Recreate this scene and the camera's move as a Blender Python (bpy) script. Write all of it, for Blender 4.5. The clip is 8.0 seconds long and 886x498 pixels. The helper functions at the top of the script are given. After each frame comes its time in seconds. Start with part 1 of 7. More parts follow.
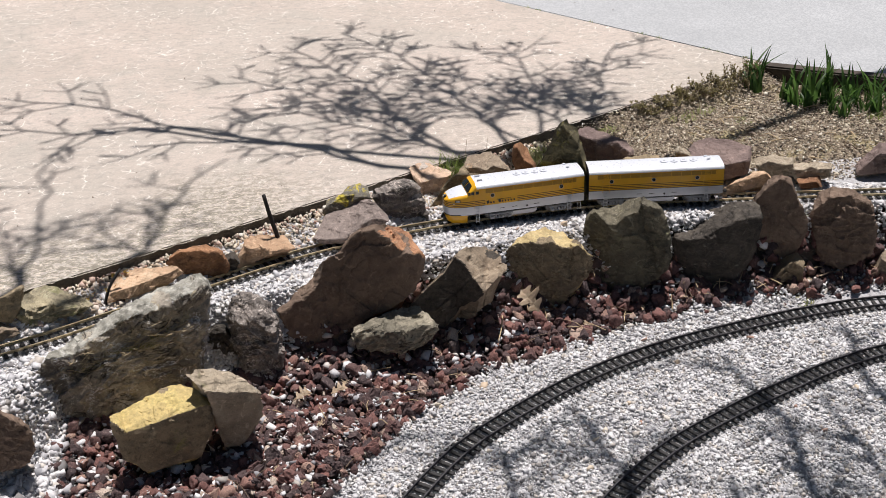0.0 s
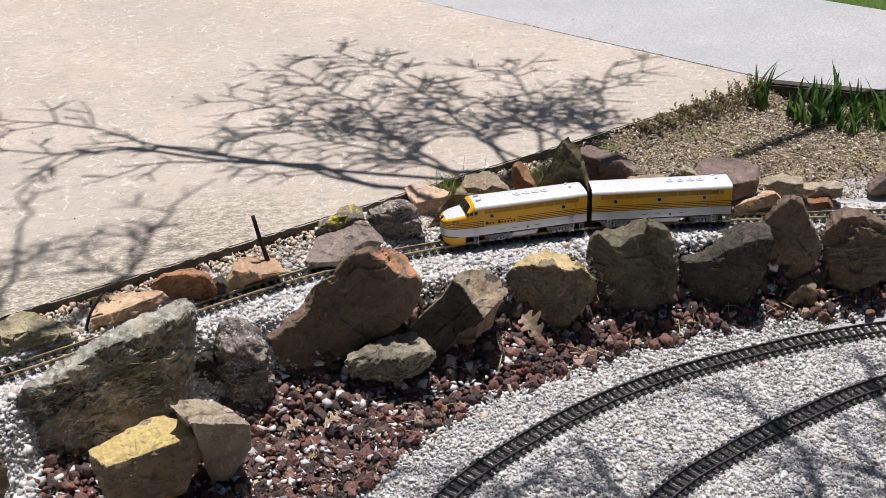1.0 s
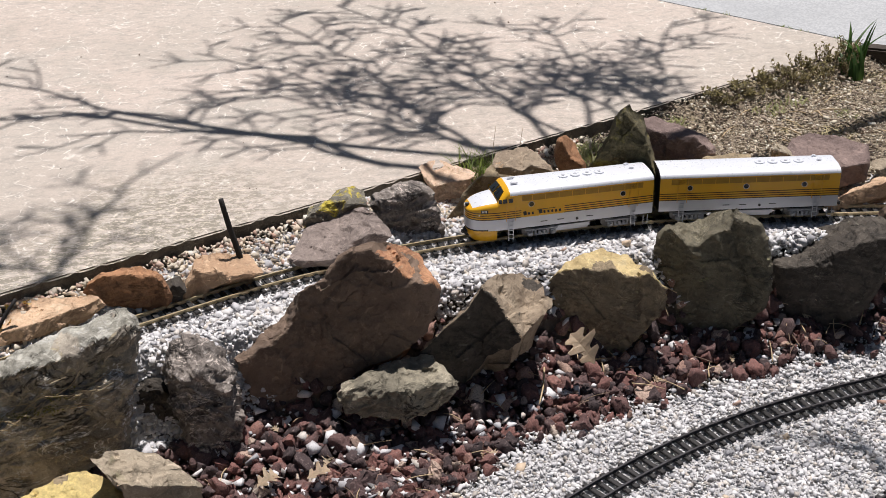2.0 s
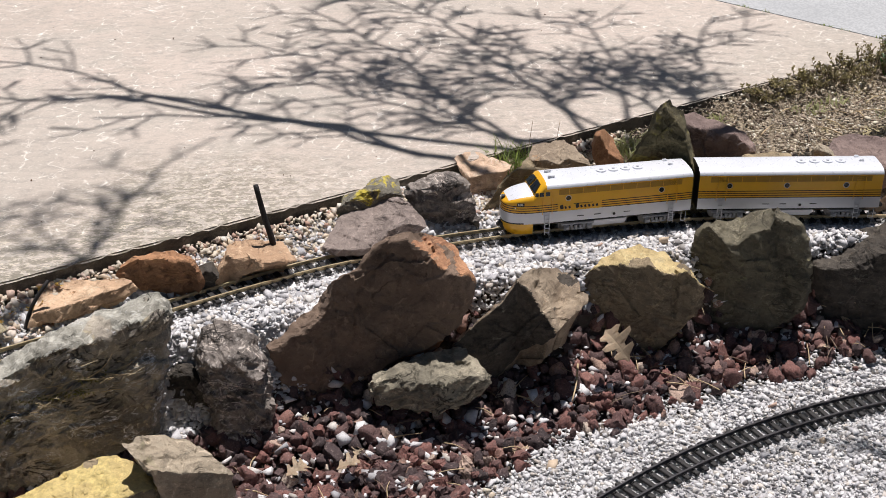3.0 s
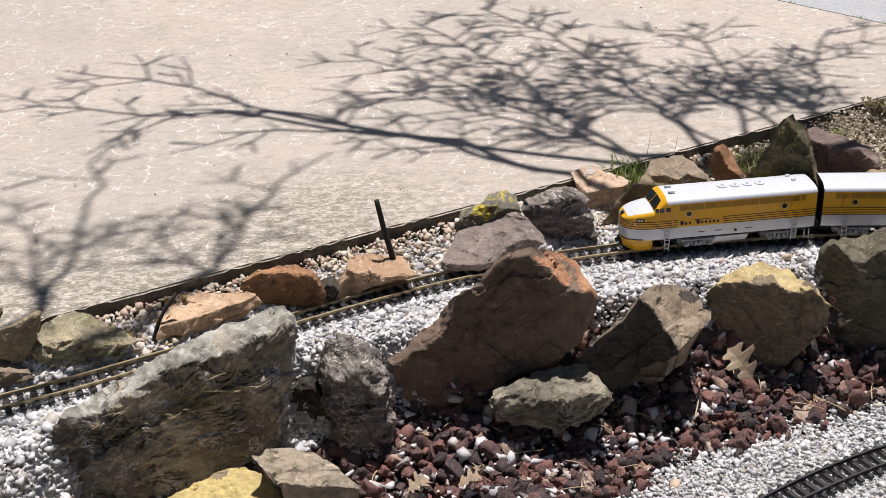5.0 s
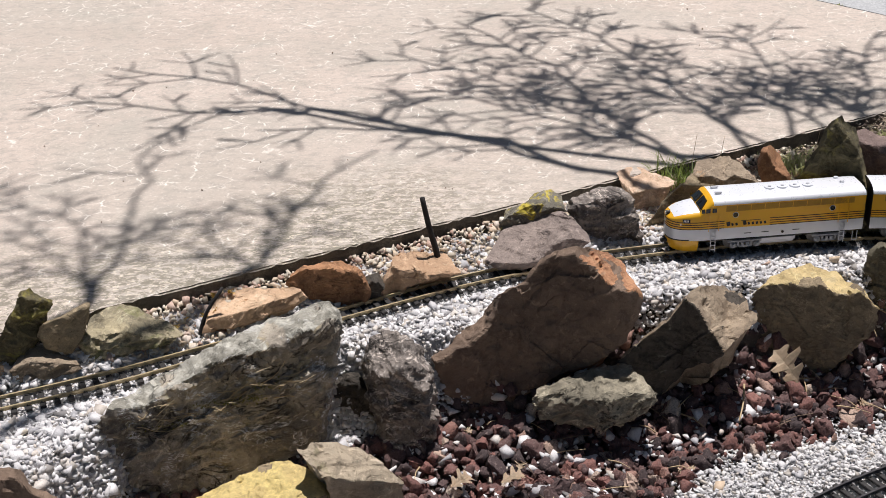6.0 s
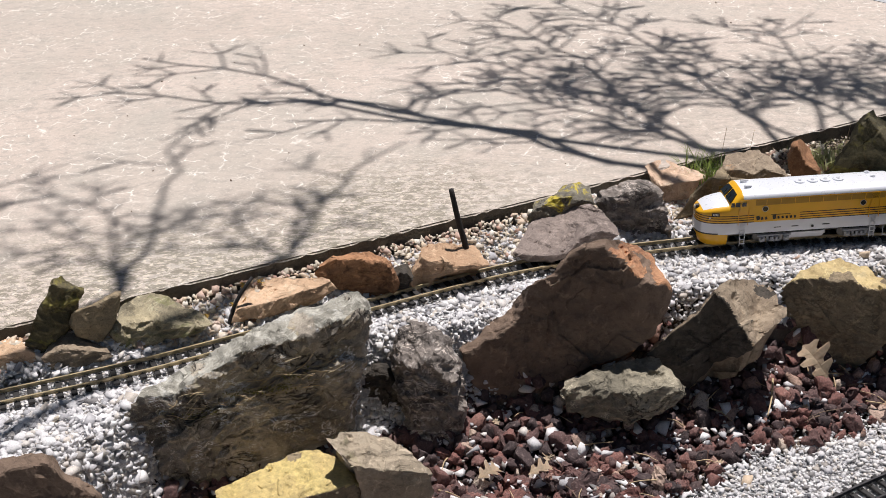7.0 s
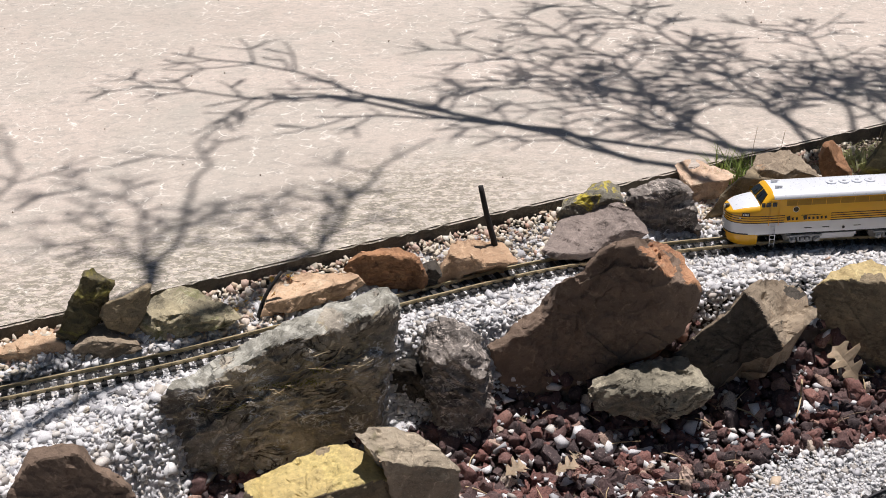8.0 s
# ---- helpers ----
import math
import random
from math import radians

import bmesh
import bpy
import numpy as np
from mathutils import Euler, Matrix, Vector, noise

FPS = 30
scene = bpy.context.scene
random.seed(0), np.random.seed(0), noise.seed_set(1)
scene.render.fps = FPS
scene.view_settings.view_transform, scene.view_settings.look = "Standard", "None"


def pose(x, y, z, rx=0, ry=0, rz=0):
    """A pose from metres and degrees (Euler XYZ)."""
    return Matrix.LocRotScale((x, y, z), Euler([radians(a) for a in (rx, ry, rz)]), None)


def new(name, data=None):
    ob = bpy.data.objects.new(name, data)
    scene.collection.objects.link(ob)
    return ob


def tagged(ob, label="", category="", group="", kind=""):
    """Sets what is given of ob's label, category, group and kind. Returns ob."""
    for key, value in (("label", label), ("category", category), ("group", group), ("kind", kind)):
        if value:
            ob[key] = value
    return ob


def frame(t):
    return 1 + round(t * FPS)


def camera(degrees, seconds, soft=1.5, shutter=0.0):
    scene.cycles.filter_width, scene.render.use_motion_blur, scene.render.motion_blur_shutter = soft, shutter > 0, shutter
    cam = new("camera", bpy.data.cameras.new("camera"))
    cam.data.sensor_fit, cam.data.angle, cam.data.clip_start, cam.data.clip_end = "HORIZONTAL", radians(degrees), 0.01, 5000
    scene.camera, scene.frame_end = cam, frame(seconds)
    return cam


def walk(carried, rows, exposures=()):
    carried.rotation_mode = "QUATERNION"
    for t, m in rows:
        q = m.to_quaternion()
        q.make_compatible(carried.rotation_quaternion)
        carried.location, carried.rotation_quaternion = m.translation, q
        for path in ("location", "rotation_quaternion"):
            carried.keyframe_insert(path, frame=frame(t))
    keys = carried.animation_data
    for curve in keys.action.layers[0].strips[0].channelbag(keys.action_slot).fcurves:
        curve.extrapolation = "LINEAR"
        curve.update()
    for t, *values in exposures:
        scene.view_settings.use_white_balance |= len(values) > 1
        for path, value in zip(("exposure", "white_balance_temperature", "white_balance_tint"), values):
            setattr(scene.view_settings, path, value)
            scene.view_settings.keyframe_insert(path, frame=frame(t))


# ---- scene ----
cam = camera(40.0, 8.0, soft=0.35)
# seconds, eye x y z, yaw, pitch, roll
ROWS = [
    (0.0, 0.057, -1.118, 2.004, -9.80, -27.83, -1.92),
    (0.5, 0.050, -1.116, 2.002, -10.15, -27.25, -1.81),
    (1.0, 0.067, -0.949, 1.914, -10.26, -26.73, -1.80),
    (1.5, 0.172, -0.209, 1.572, -10.36, -27.07, -1.35),
    (1.7, 0.190, -0.103, 1.517, -9.95, -27.16, -1.50),
    (2.8, 0.160, -0.028, 1.469, -9.04, -27.52, -0.16),
    (3.0, 0.151, -0.021, 1.467, -8.67, -27.55, -0.20),
    (3.5, 0.108, -0.015, 1.468, -7.75, -27.41, -0.61),
    (4.0, 0.118, 0.001, 1.476, -6.41, -27.29, -1.31),
    (4.5, 0.092, 0.000, 1.480, -5.22, -27.12, -1.72),
    (6.0, 0.051, -0.012, 1.466, -2.01, -26.72, -2.20),
    (6.5, 0.040, -0.014, 1.466, -1.43, -26.88, -2.23),
    (7.0, 0.029, -0.016, 1.463, -0.92, -26.98, -2.23),
    (7.5, 0.021, -0.017, 1.459, -0.39, -27.00, -2.17),
    (8.0, 0.009, -0.018, 1.459, 0.21, -27.01, -2.07),
]
walk(cam, [(t, pose(x, y, z, 90 + pitch, 0, yaw) @ pose(0, 0, 0, 0, 0, roll)) for t, x, y, z, yaw, pitch, roll in ROWS],
     exposures=[(0.0, 0.0), (8.0, 0.0)])

# ---- light ----
SUN_EL = radians(77)          # height of the sun
SUN_TO = Vector((-0.46, -0.888, 0)).normalized()   # the way its light goes over the ground
LIGHT = Vector((SUN_TO.x * math.cos(SUN_EL), SUN_TO.y * math.cos(SUN_EL), -math.sin(SUN_EL)))
world = bpy.data.worlds.new("sky")
scene.world = world
world.use_nodes = True
wn = world.node_tree
sky = wn.nodes.new("ShaderNodeTexSky")
sky.sky_type = "NISHITA"
sky.sun_disc = False
sky.sun_elevation = SUN_EL
sky.sun_rotation = math.atan2(-LIGHT.x, -LIGHT.y)
wn.links.new(sky.outputs[0], wn.nodes["Background"].inputs[0])
wn.nodes["Background"].inputs[1].default_value = 0.032
sun = new("sun", bpy.data.lights.new("sun", "SUN"))
sun.data.energy = 5.0
sun.data.angle = radians(0.53)
sun.data.color = (1.0, 0.945, 0.935)
sun.rotation_mode = "QUATERNION"
sun.rotation_quaternion = LIGHT.to_track_quat("-Z", "Y")
sun.location = (6, 8, 9)

# ---- materials ----
class Nodes:
    """A short way to write a node material."""
    def __init__(self, name, rough=0.8, metal=0.0):
        self.m = bpy.data.materials.new(name)
        self.m.use_nodes = True
        self.t = self.m.node_tree
        self.b = self.t.nodes["Principled BSDF"]
        self.b.inputs["Roughness"].default_value = rough
        self.b.inputs["Metallic"].default_value = metal
        self.co = self.t.nodes.new("ShaderNodeTexCoord").outputs["Object"]

    def node(self, kind, **values):
        n = self.t.nodes.new(kind)
        for k, v in values.items():
            n.inputs[k].default_value = v
        return n

    def link(self, a, b):
        self.t.links.new(a, b)

    def place(self, scale=(1, 1, 1), random_shift=False):
        mp = self.node("ShaderNodeMapping", Scale=scale)
        self.link(self.co, mp.inputs["Vector"])
        if random_shift:
            oi = self.t.nodes.new("ShaderNodeObjectInfo")
            mul = self.t.nodes.new("ShaderNodeMath")
            mul.operation = "MULTIPLY"
            mul.inputs[1].default_value = 37.0
            self.link(oi.outputs["Random"], mul.inputs[0])
            self.link(mul.outputs[0], mp.inputs["Location"])
        return mp.outputs[0]

    def noise(self, scale, detail=6, rough=0.6, vec=None, distort=0.0):
        n = self.node("ShaderNodeTexNoise", Scale=scale, Detail=detail, Roughness=rough, Distortion=distort)
        self.link(vec if vec is not None else self.co, n.inputs["Vector"])
        return n.outputs["Fac"]

    def voronoi(self, scale, feature="F1", vec=None, rnd=1.0):
        n = self.node("ShaderNodeTexVoronoi", Scale=scale, Randomness=rnd)
        n.feature = feature
        self.link(vec if vec is not None else self.co, n.inputs["Vector"])
        return n

    def ramp(self, fac, *stops):
        r = self.t.nodes.new("ShaderNodeValToRGB")
        e = r.color_ramp.elements
        while len(e) < len(stops):
            e.new(0.5)
        for el, (p, c) in zip(e, stops):
            el.position = p
            el.color = (*c, 1) if len(c) == 3 else c
        self.link(fac, r.inputs[0])
        return r.outputs[0]

    def step(self, fac, lo, hi):
        n = self.node("ShaderNodeMapRange", **{"From Min": lo, "From Max": hi})
        n.interpolation_type = "SMOOTHSTEP"
        self.link(fac, n.inputs["Value"])
        return n.outputs[0]

    def mix(self, fac, a, b, blend="MIX"):
        n = self.t.nodes.new("ShaderNodeMix")
        n.data_type = "RGBA"
        n.blend_type = blend
        for sock, v in ((n.inputs["Factor"], fac), (n.inputs[6], a), (n.inputs[7], b)):
            if isinstance(v, (int, float)):
                sock.default_value = v
            elif isinstance(v, tuple):
                sock.default_value = (*v, 1)
            else:
                self.link(v, sock)
        return n.outputs[2]

    def math(self, op, a, b):
        n = self.t.nodes.new("ShaderNodeMath")
        n.operation = op
        for sock, v in zip(n.inputs, (a, b)):
            if isinstance(v, (int, float)):
                sock.default_value = v
            else:
                self.link(v, sock)
        return n.outputs[0]

    def color(self, c):
        self.link(c, self.b.inputs["Base Color"])
        return self

    def bump(self, fac, dist=0.003, strength=1.0):
        n = self.node("ShaderNodeBump", Distance=dist, Strength=strength)
        self.link(fac, n.inputs["Height"])
        self.link(n.outputs[0], self.b.inputs["Normal"])
        return self


def stone(name, light, dark, spot=None, spot_amount=0.5, spot_scale=9, rough=0.85, pits=0.3, layers=0.0, tone=1.6, veins=0.3, seams=0.22):
    """Weathered rock: two tones in patches, fine grain, pits, and a second growth or stain in blotches."""
    n = Nodes(name, rough)
    light, dark = tuple(min(0.8, c * tone) for c in light), tuple(c * tone for c in dark)
    v = n.place(random_shift=True)
    big = n.noise(5, 7, 0.62, v, 0.6)
    fine = n.noise(85, 5, 0.7, v)
    grit = n.noise(420, 2, 0.5, v)
    col = n.ramp(big, (0.3, dark), (0.52, tuple((a + b) / 2 for a, b in zip(light, dark))), (0.68, light))
    mid = n.noise(24, 7, 0.7, v, 0.5)
    col = n.mix(n.math("MULTIPLY", n.step(mid, 0.50, 0.64), 0.55), col, tuple(c * 0.75 for c in dark))
    col = n.mix(n.math("MULTIPLY", n.step(n.noise(33, 7, 0.7, n.place((1, 1, 0.8), True), 0.8), 0.55, 0.66), 0.55), col, tuple(min(0.9, c * 1.35) for c in light))
    col = n.mix(n.math("MULTIPLY", n.step(fine, 0.52, 0.68), 0.5), col, tuple(c * 0.6 for c in dark))
    col = n.mix(n.math("MULTIPLY", n.step(grit, 0.55, 0.75), 0.28), col, tuple(min(1, c * 1.7) for c in light))
    if layers:
        lv = n.place((3, 3, 60), True)
        col = n.mix(n.math("MULTIPLY", n.step(n.noise(1.0, 4, 0.6, lv), 0.5, 0.64), layers), col, dark)
    if spot:
        blot = n.noise(spot_scale, 8, 0.68, n.place((1, 1, 1.3), True), 0.8)
        edge = 0.72 - 0.35 * spot_amount
        col = n.mix(n.step(blot, edge, edge + 0.10), col, n.mix(n.step(fine, 0.3, 0.7), spot, tuple(c * 0.6 for c in spot)))
    # dark seams and pale worn veins that wander over the face
    seam = n.math("ABSOLUTE", n.math("SUBTRACT", n.noise(9, 6, 0.62, n.place((1, 1, 1.9), True), 1.1), 0.5), 0.0)
    seam = n.math("MULTIPLY", n.math("SUBTRACT", 1.0, n.step(seam, 0.0, 0.030)), n.step(n.noise(6, 3, 0.5, v), 0.44, 0.58))
    vein = n.math("ABSOLUTE", n.math("SUBTRACT", n.noise(15, 7, 0.68, n.place((0.8, 0.8, 2.0), True), 1.6), 0.5), 0.0)
    vein = n.math("MULTIPLY", n.math("SUBTRACT", 1.0, n.step(vein, 0.0, 0.026)), n.step(n.noise(11, 4, 0.6, n.place((1.3, 1, 1), True)), 0.50, 0.60))
    col = n.mix(n.math("MULTIPLY", vein, veins), col, tuple(min(0.85, c * 1.9 + 0.04) for c in light))
    col = n.mix(n.math("MULTIPLY", seam, seams), col, tuple(c * 0.4 for c in dark))
    n.color(col)
    wob = n.node("ShaderNodeTexNoise", Scale=11.0, Detail=5.0)
    n.link(v, wob.inputs["Vector"])
    bent = n.node("ShaderNodeMix")
    bent.data_type = "VECTOR"
    bent.inputs["Factor"].default_value = 0.10
    n.link(v, bent.inputs[4])
    n.link(wob.outputs["Color"], bent.inputs[5])
    split = n.voronoi(13, "DISTANCE_TO_EDGE", bent.outputs[1]).outputs["Distance"]
    fissure = n.math("MULTIPLY", n.math("SUBTRACT", 1.0, n.step(split, 0.0, 0.05)), n.step(n.noise(7, 4, 0.6, v), 0.60, 0.68))
    n.color(n.mix(n.math("MULTIPLY", fissure, 0.6), col, tuple(c * 0.35 for c in dark)))
    cells = n.voronoi(60, vec=v).outputs["Distance"]
    h = n.math("ADD", n.math("MULTIPLY", fine, 0.8), n.math("ADD", n.math("MULTIPLY", big, 1.2), n.math("MULTIPLY", mid, 2.2)))
    h = n.math("ADD", h, n.math("MULTIPLY", cells, pits))
    h = n.math("SUBTRACT", h, n.math("MULTIPLY", fissure, 0.8))
    h = n.math("ADD", h, n.math("MULTIPLY", grit, 0.12))
    h = n.math("SUBTRACT", h, n.math("MULTIPLY", seam, 2.2 * seams))
    return n.bump(h, 0.0032, 0.95).m


M = {
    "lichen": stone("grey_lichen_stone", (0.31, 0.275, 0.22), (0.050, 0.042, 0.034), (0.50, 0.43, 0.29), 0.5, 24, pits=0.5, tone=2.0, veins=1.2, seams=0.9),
    # yellow lichen tint, with the sunlit brightness of an upper face put into the colour
    "yellowlit": stone("yellow_lichen_lit_top", (0.70, 0.55, 0.28), (0.44, 0.33, 0.16), (0.72, 0.58, 0.32), 0.5, 12, pits=0.3, tone=1.0),
    # pale lichen, also lightened in colour to carry the sunlit look of the top
    "lichenlit": stone("pale_lit_lichen_stone", (0.52, 0.50, 0.43), (0.18, 0.17, 0.135), (0.62, 0.60, 0.52), 0.6, 24, pits=0.5, tone=1.0),
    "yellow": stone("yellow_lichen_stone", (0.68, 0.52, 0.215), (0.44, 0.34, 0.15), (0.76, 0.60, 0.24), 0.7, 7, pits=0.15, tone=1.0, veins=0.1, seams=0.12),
    "greytan": stone("grey_tan_stone", (0.36, 0.30, 0.22), (0.17, 0.14, 0.10), (0.40, 0.35, 0.22), 0.3, 8, pits=0.2, tone=1.55, veins=0.2, seams=0.2),
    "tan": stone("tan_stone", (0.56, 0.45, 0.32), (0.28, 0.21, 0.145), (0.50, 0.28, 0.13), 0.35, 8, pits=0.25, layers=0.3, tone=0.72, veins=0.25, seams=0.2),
    "speckle": stone("speckled_stone", (0.26, 0.225, 0.195), (0.045, 0.038, 0.034), (0.56, 0.51, 0.46), 0.5, 36, pits=0.9, tone=1.4, veins=1.2, seams=0.8),
    "dark": stone("dark_stone", (0.145, 0.122, 0.095), (0.055, 0.046, 0.037), (0.28, 0.26, 0.20), 0.35, 12, pits=0.4, tone=0.75, veins=0.3, seams=0.4),
    "brown": stone("brown_sandstone", (0.22, 0.155, 0.11), (0.11, 0.075, 0.053), (0.42, 0.20, 0.10), 0.22, 5, pits=0.2, tone=1.2, veins=0.08, seams=0.12),
    "orangerough": stone("orange_crumbling_sandstone", (0.60, 0.32, 0.17), (0.24, 0.11, 0.06), (0.55, 0.38, 0.24), 0.4, 14, pits=0.9, tone=1.0),
    "greygreen": stone("grey_green_stone", (0.40, 0.355, 0.26), (0.15, 0.135, 0.10), (0.44, 0.39, 0.24), 0.3, 10, pits=0.3, layers=0.8, tone=1.05, veins=0.6, seams=0.8),
    "yellowtan": stone("yellow_tan_stone", (0.30, 0.235, 0.145), (0.13, 0.10, 0.065), (0.46, 0.37, 0.20), 0.3, 8, pits=0.3, tone=1.1, veins=0.3, seams=0.3),
    "olive": stone("olive_stone", (0.17, 0.15, 0.10), (0.06, 0.053, 0.036), (0.33, 0.31, 0.16), 0.35, 14, pits=0.4, tone=1.15, veins=0.5, seams=0.4),
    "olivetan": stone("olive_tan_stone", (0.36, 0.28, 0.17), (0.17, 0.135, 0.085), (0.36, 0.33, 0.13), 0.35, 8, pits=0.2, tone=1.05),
    "orange": stone("orange_sandstone", (0.70, 0.49, 0.32), (0.44, 0.28, 0.17), (0.62, 0.47, 0.33), 0.4, 7, pits=0.15, layers=0.4, tone=1.0),
    "rust": stone("rust_sandstone", (0.46, 0.24, 0.12), (0.20, 0.10, 0.05), (0.52, 0.34, 0.17), 0.3, 9, pits=0.3, tone=1.05, veins=0.2, seams=0.3),
    "purplegrey": stone("purple_grey_stone", (0.38, 0.31, 0.27), (0.19, 0.15, 0.13), (0.42, 0.36, 0.30), 0.3, 10, pits=0.3, tone=0.9),
    "lichenyellow": stone("yellow_patched_stone", (0.24, 0.22, 0.17), (0.10, 0.09, 0.07), (0.62, 0.50, 0.07), 0.55, 16, pits=0.5, tone=1.1, veins=0.5),
    "pink": stone("pink_sandstone", (0.74, 0.54, 0.39), (0.50, 0.33, 0.22), (0.76, 0.60, 0.46), 0.35, 8, pits=0.12, tone=1.0),
    "moss": stone("mossy_stone", (0.24, 0.20, 0.10), (0.09, 0.078, 0.042), (0.30, 0.26, 0.06), 0.6, 8, pits=0.3, tone=0.7),
    "mossgrey": stone("mossy_grey_stone", (0.42, 0.36, 0.23), (0.13, 0.115, 0.08), (0.28, 0.27, 0.13), 0.45, 10, pits=0.6, tone=1.25, veins=0.4, seams=0.4),
    "purplebrown": stone("purple_brown_stone", (0.30, 0.22, 0.19), (0.13, 0.09, 0.08), (0.40, 0.30, 0.25), 0.3, 7, pits=0.2, tone=0.95),
}


def gravel_material(name, *stops, rough=0.8, fleck=0.35, pit=0.0008, dusty=0.0):
    """Loose stones: each one its own tone, with a fine fleck."""
    n = Nodes(name, rough)
    geo = n.t.nodes.new("ShaderNodeNewGeometry")
    info = n.t.nodes.new("ShaderNodeObjectInfo")
    fac = n.math("FRACT", n.math("ADD", geo.outputs["Random Per Island"], info.outputs["Random"]), 0.0)
    col = n.ramp(fac, *stops)
    f = n.noise(260, 4, 0.7)
    col = n.mix(n.math("MULTIPLY", n.step(f, 0.45, 0.7), fleck), col, tuple(c * 0.55 for c in stops[0][1]))
    if dusty:
        col = n.mix(n.math("MULTIPLY", n.step(n.noise(140, 5, 0.7), 0.54, 0.66), dusty), col, (0.55, 0.42, 0.38))
    n.color(col)
    return n.bump(n.noise(320 if pit < 0.0015 else 170, 4, 0.65), pit, 0.8).m


M_BALLAST = gravel_material("white_crushed_stone", (0.0, (0.33, 0.33, 0.345)), (0.12, (0.54, 0.53, 0.54)), (0.34, (0.70, 0.69, 0.69)),
                            (0.72, (0.83, 0.82, 0.81)), (0.90, (0.62, 0.56, 0.49)), (0.97, (0.22, 0.21, 0.205)))
M_LAVA = gravel_material("red_lava_rock", (0.0, (0.052, 0.038, 0.039)), (0.28, (0.095, 0.062, 0.060)), (0.58, (0.155, 0.082, 0.074)),
                         (0.84, (0.25, 0.115, 0.095)), (0.94, (0.46, 0.31, 0.24)), (0.99, (0.58, 0.49, 0.40)), rough=0.9, fleck=0.75, pit=0.0032, dusty=0.25)
M_CHIPS = gravel_material("mixed_pea_stone", (0.0, (0.52, 0.46, 0.37)), (0.3, (0.70, 0.63, 0.51)), (0.52, (0.64, 0.50, 0.36)),
                          (0.66, (0.80, 0.76, 0.67)), (0.88, (0.50, 0.30, 0.22)), (0.96, (0.34, 0.25, 0.20)))
M_MULCH = gravel_material("old_mulch_and_grit", (0.0, (0.08, 0.060, 0.046)), (0.22, (0.26, 0.20, 0.15)), (0.5, (0.50, 0.42, 0.31)),
                          (0.82, (0.66, 0.58, 0.44)), (0.97, (0.80, 0.75, 0.64)))


def plain(name, color, rough=0.5, metal=0.0, vary=0.15, scale=60, bump=0.0, coat=0.0):
    """Paint, metal or plastic with slight wear in tone and gloss."""
    n = Nodes(name, rough, metal)
    f = n.noise(scale, 5, 0.65)
    g = n.noise(scale * 7, 3, 0.6)
    n.color(n.mix(n.step(f, 0.35, 0.75), tuple(color), tuple(c * (1 - vary) for c in color)))
    n.link(n.math("ADD", n.math("MULTIPLY", g, 0.25), rough - 0.12), n.b.inputs["Roughness"])
    if bump:
        n.bump(g, bump, 0.6)
    if coat:
        n.b.inputs["Coat Weight"].default_value = coat
    return n.m


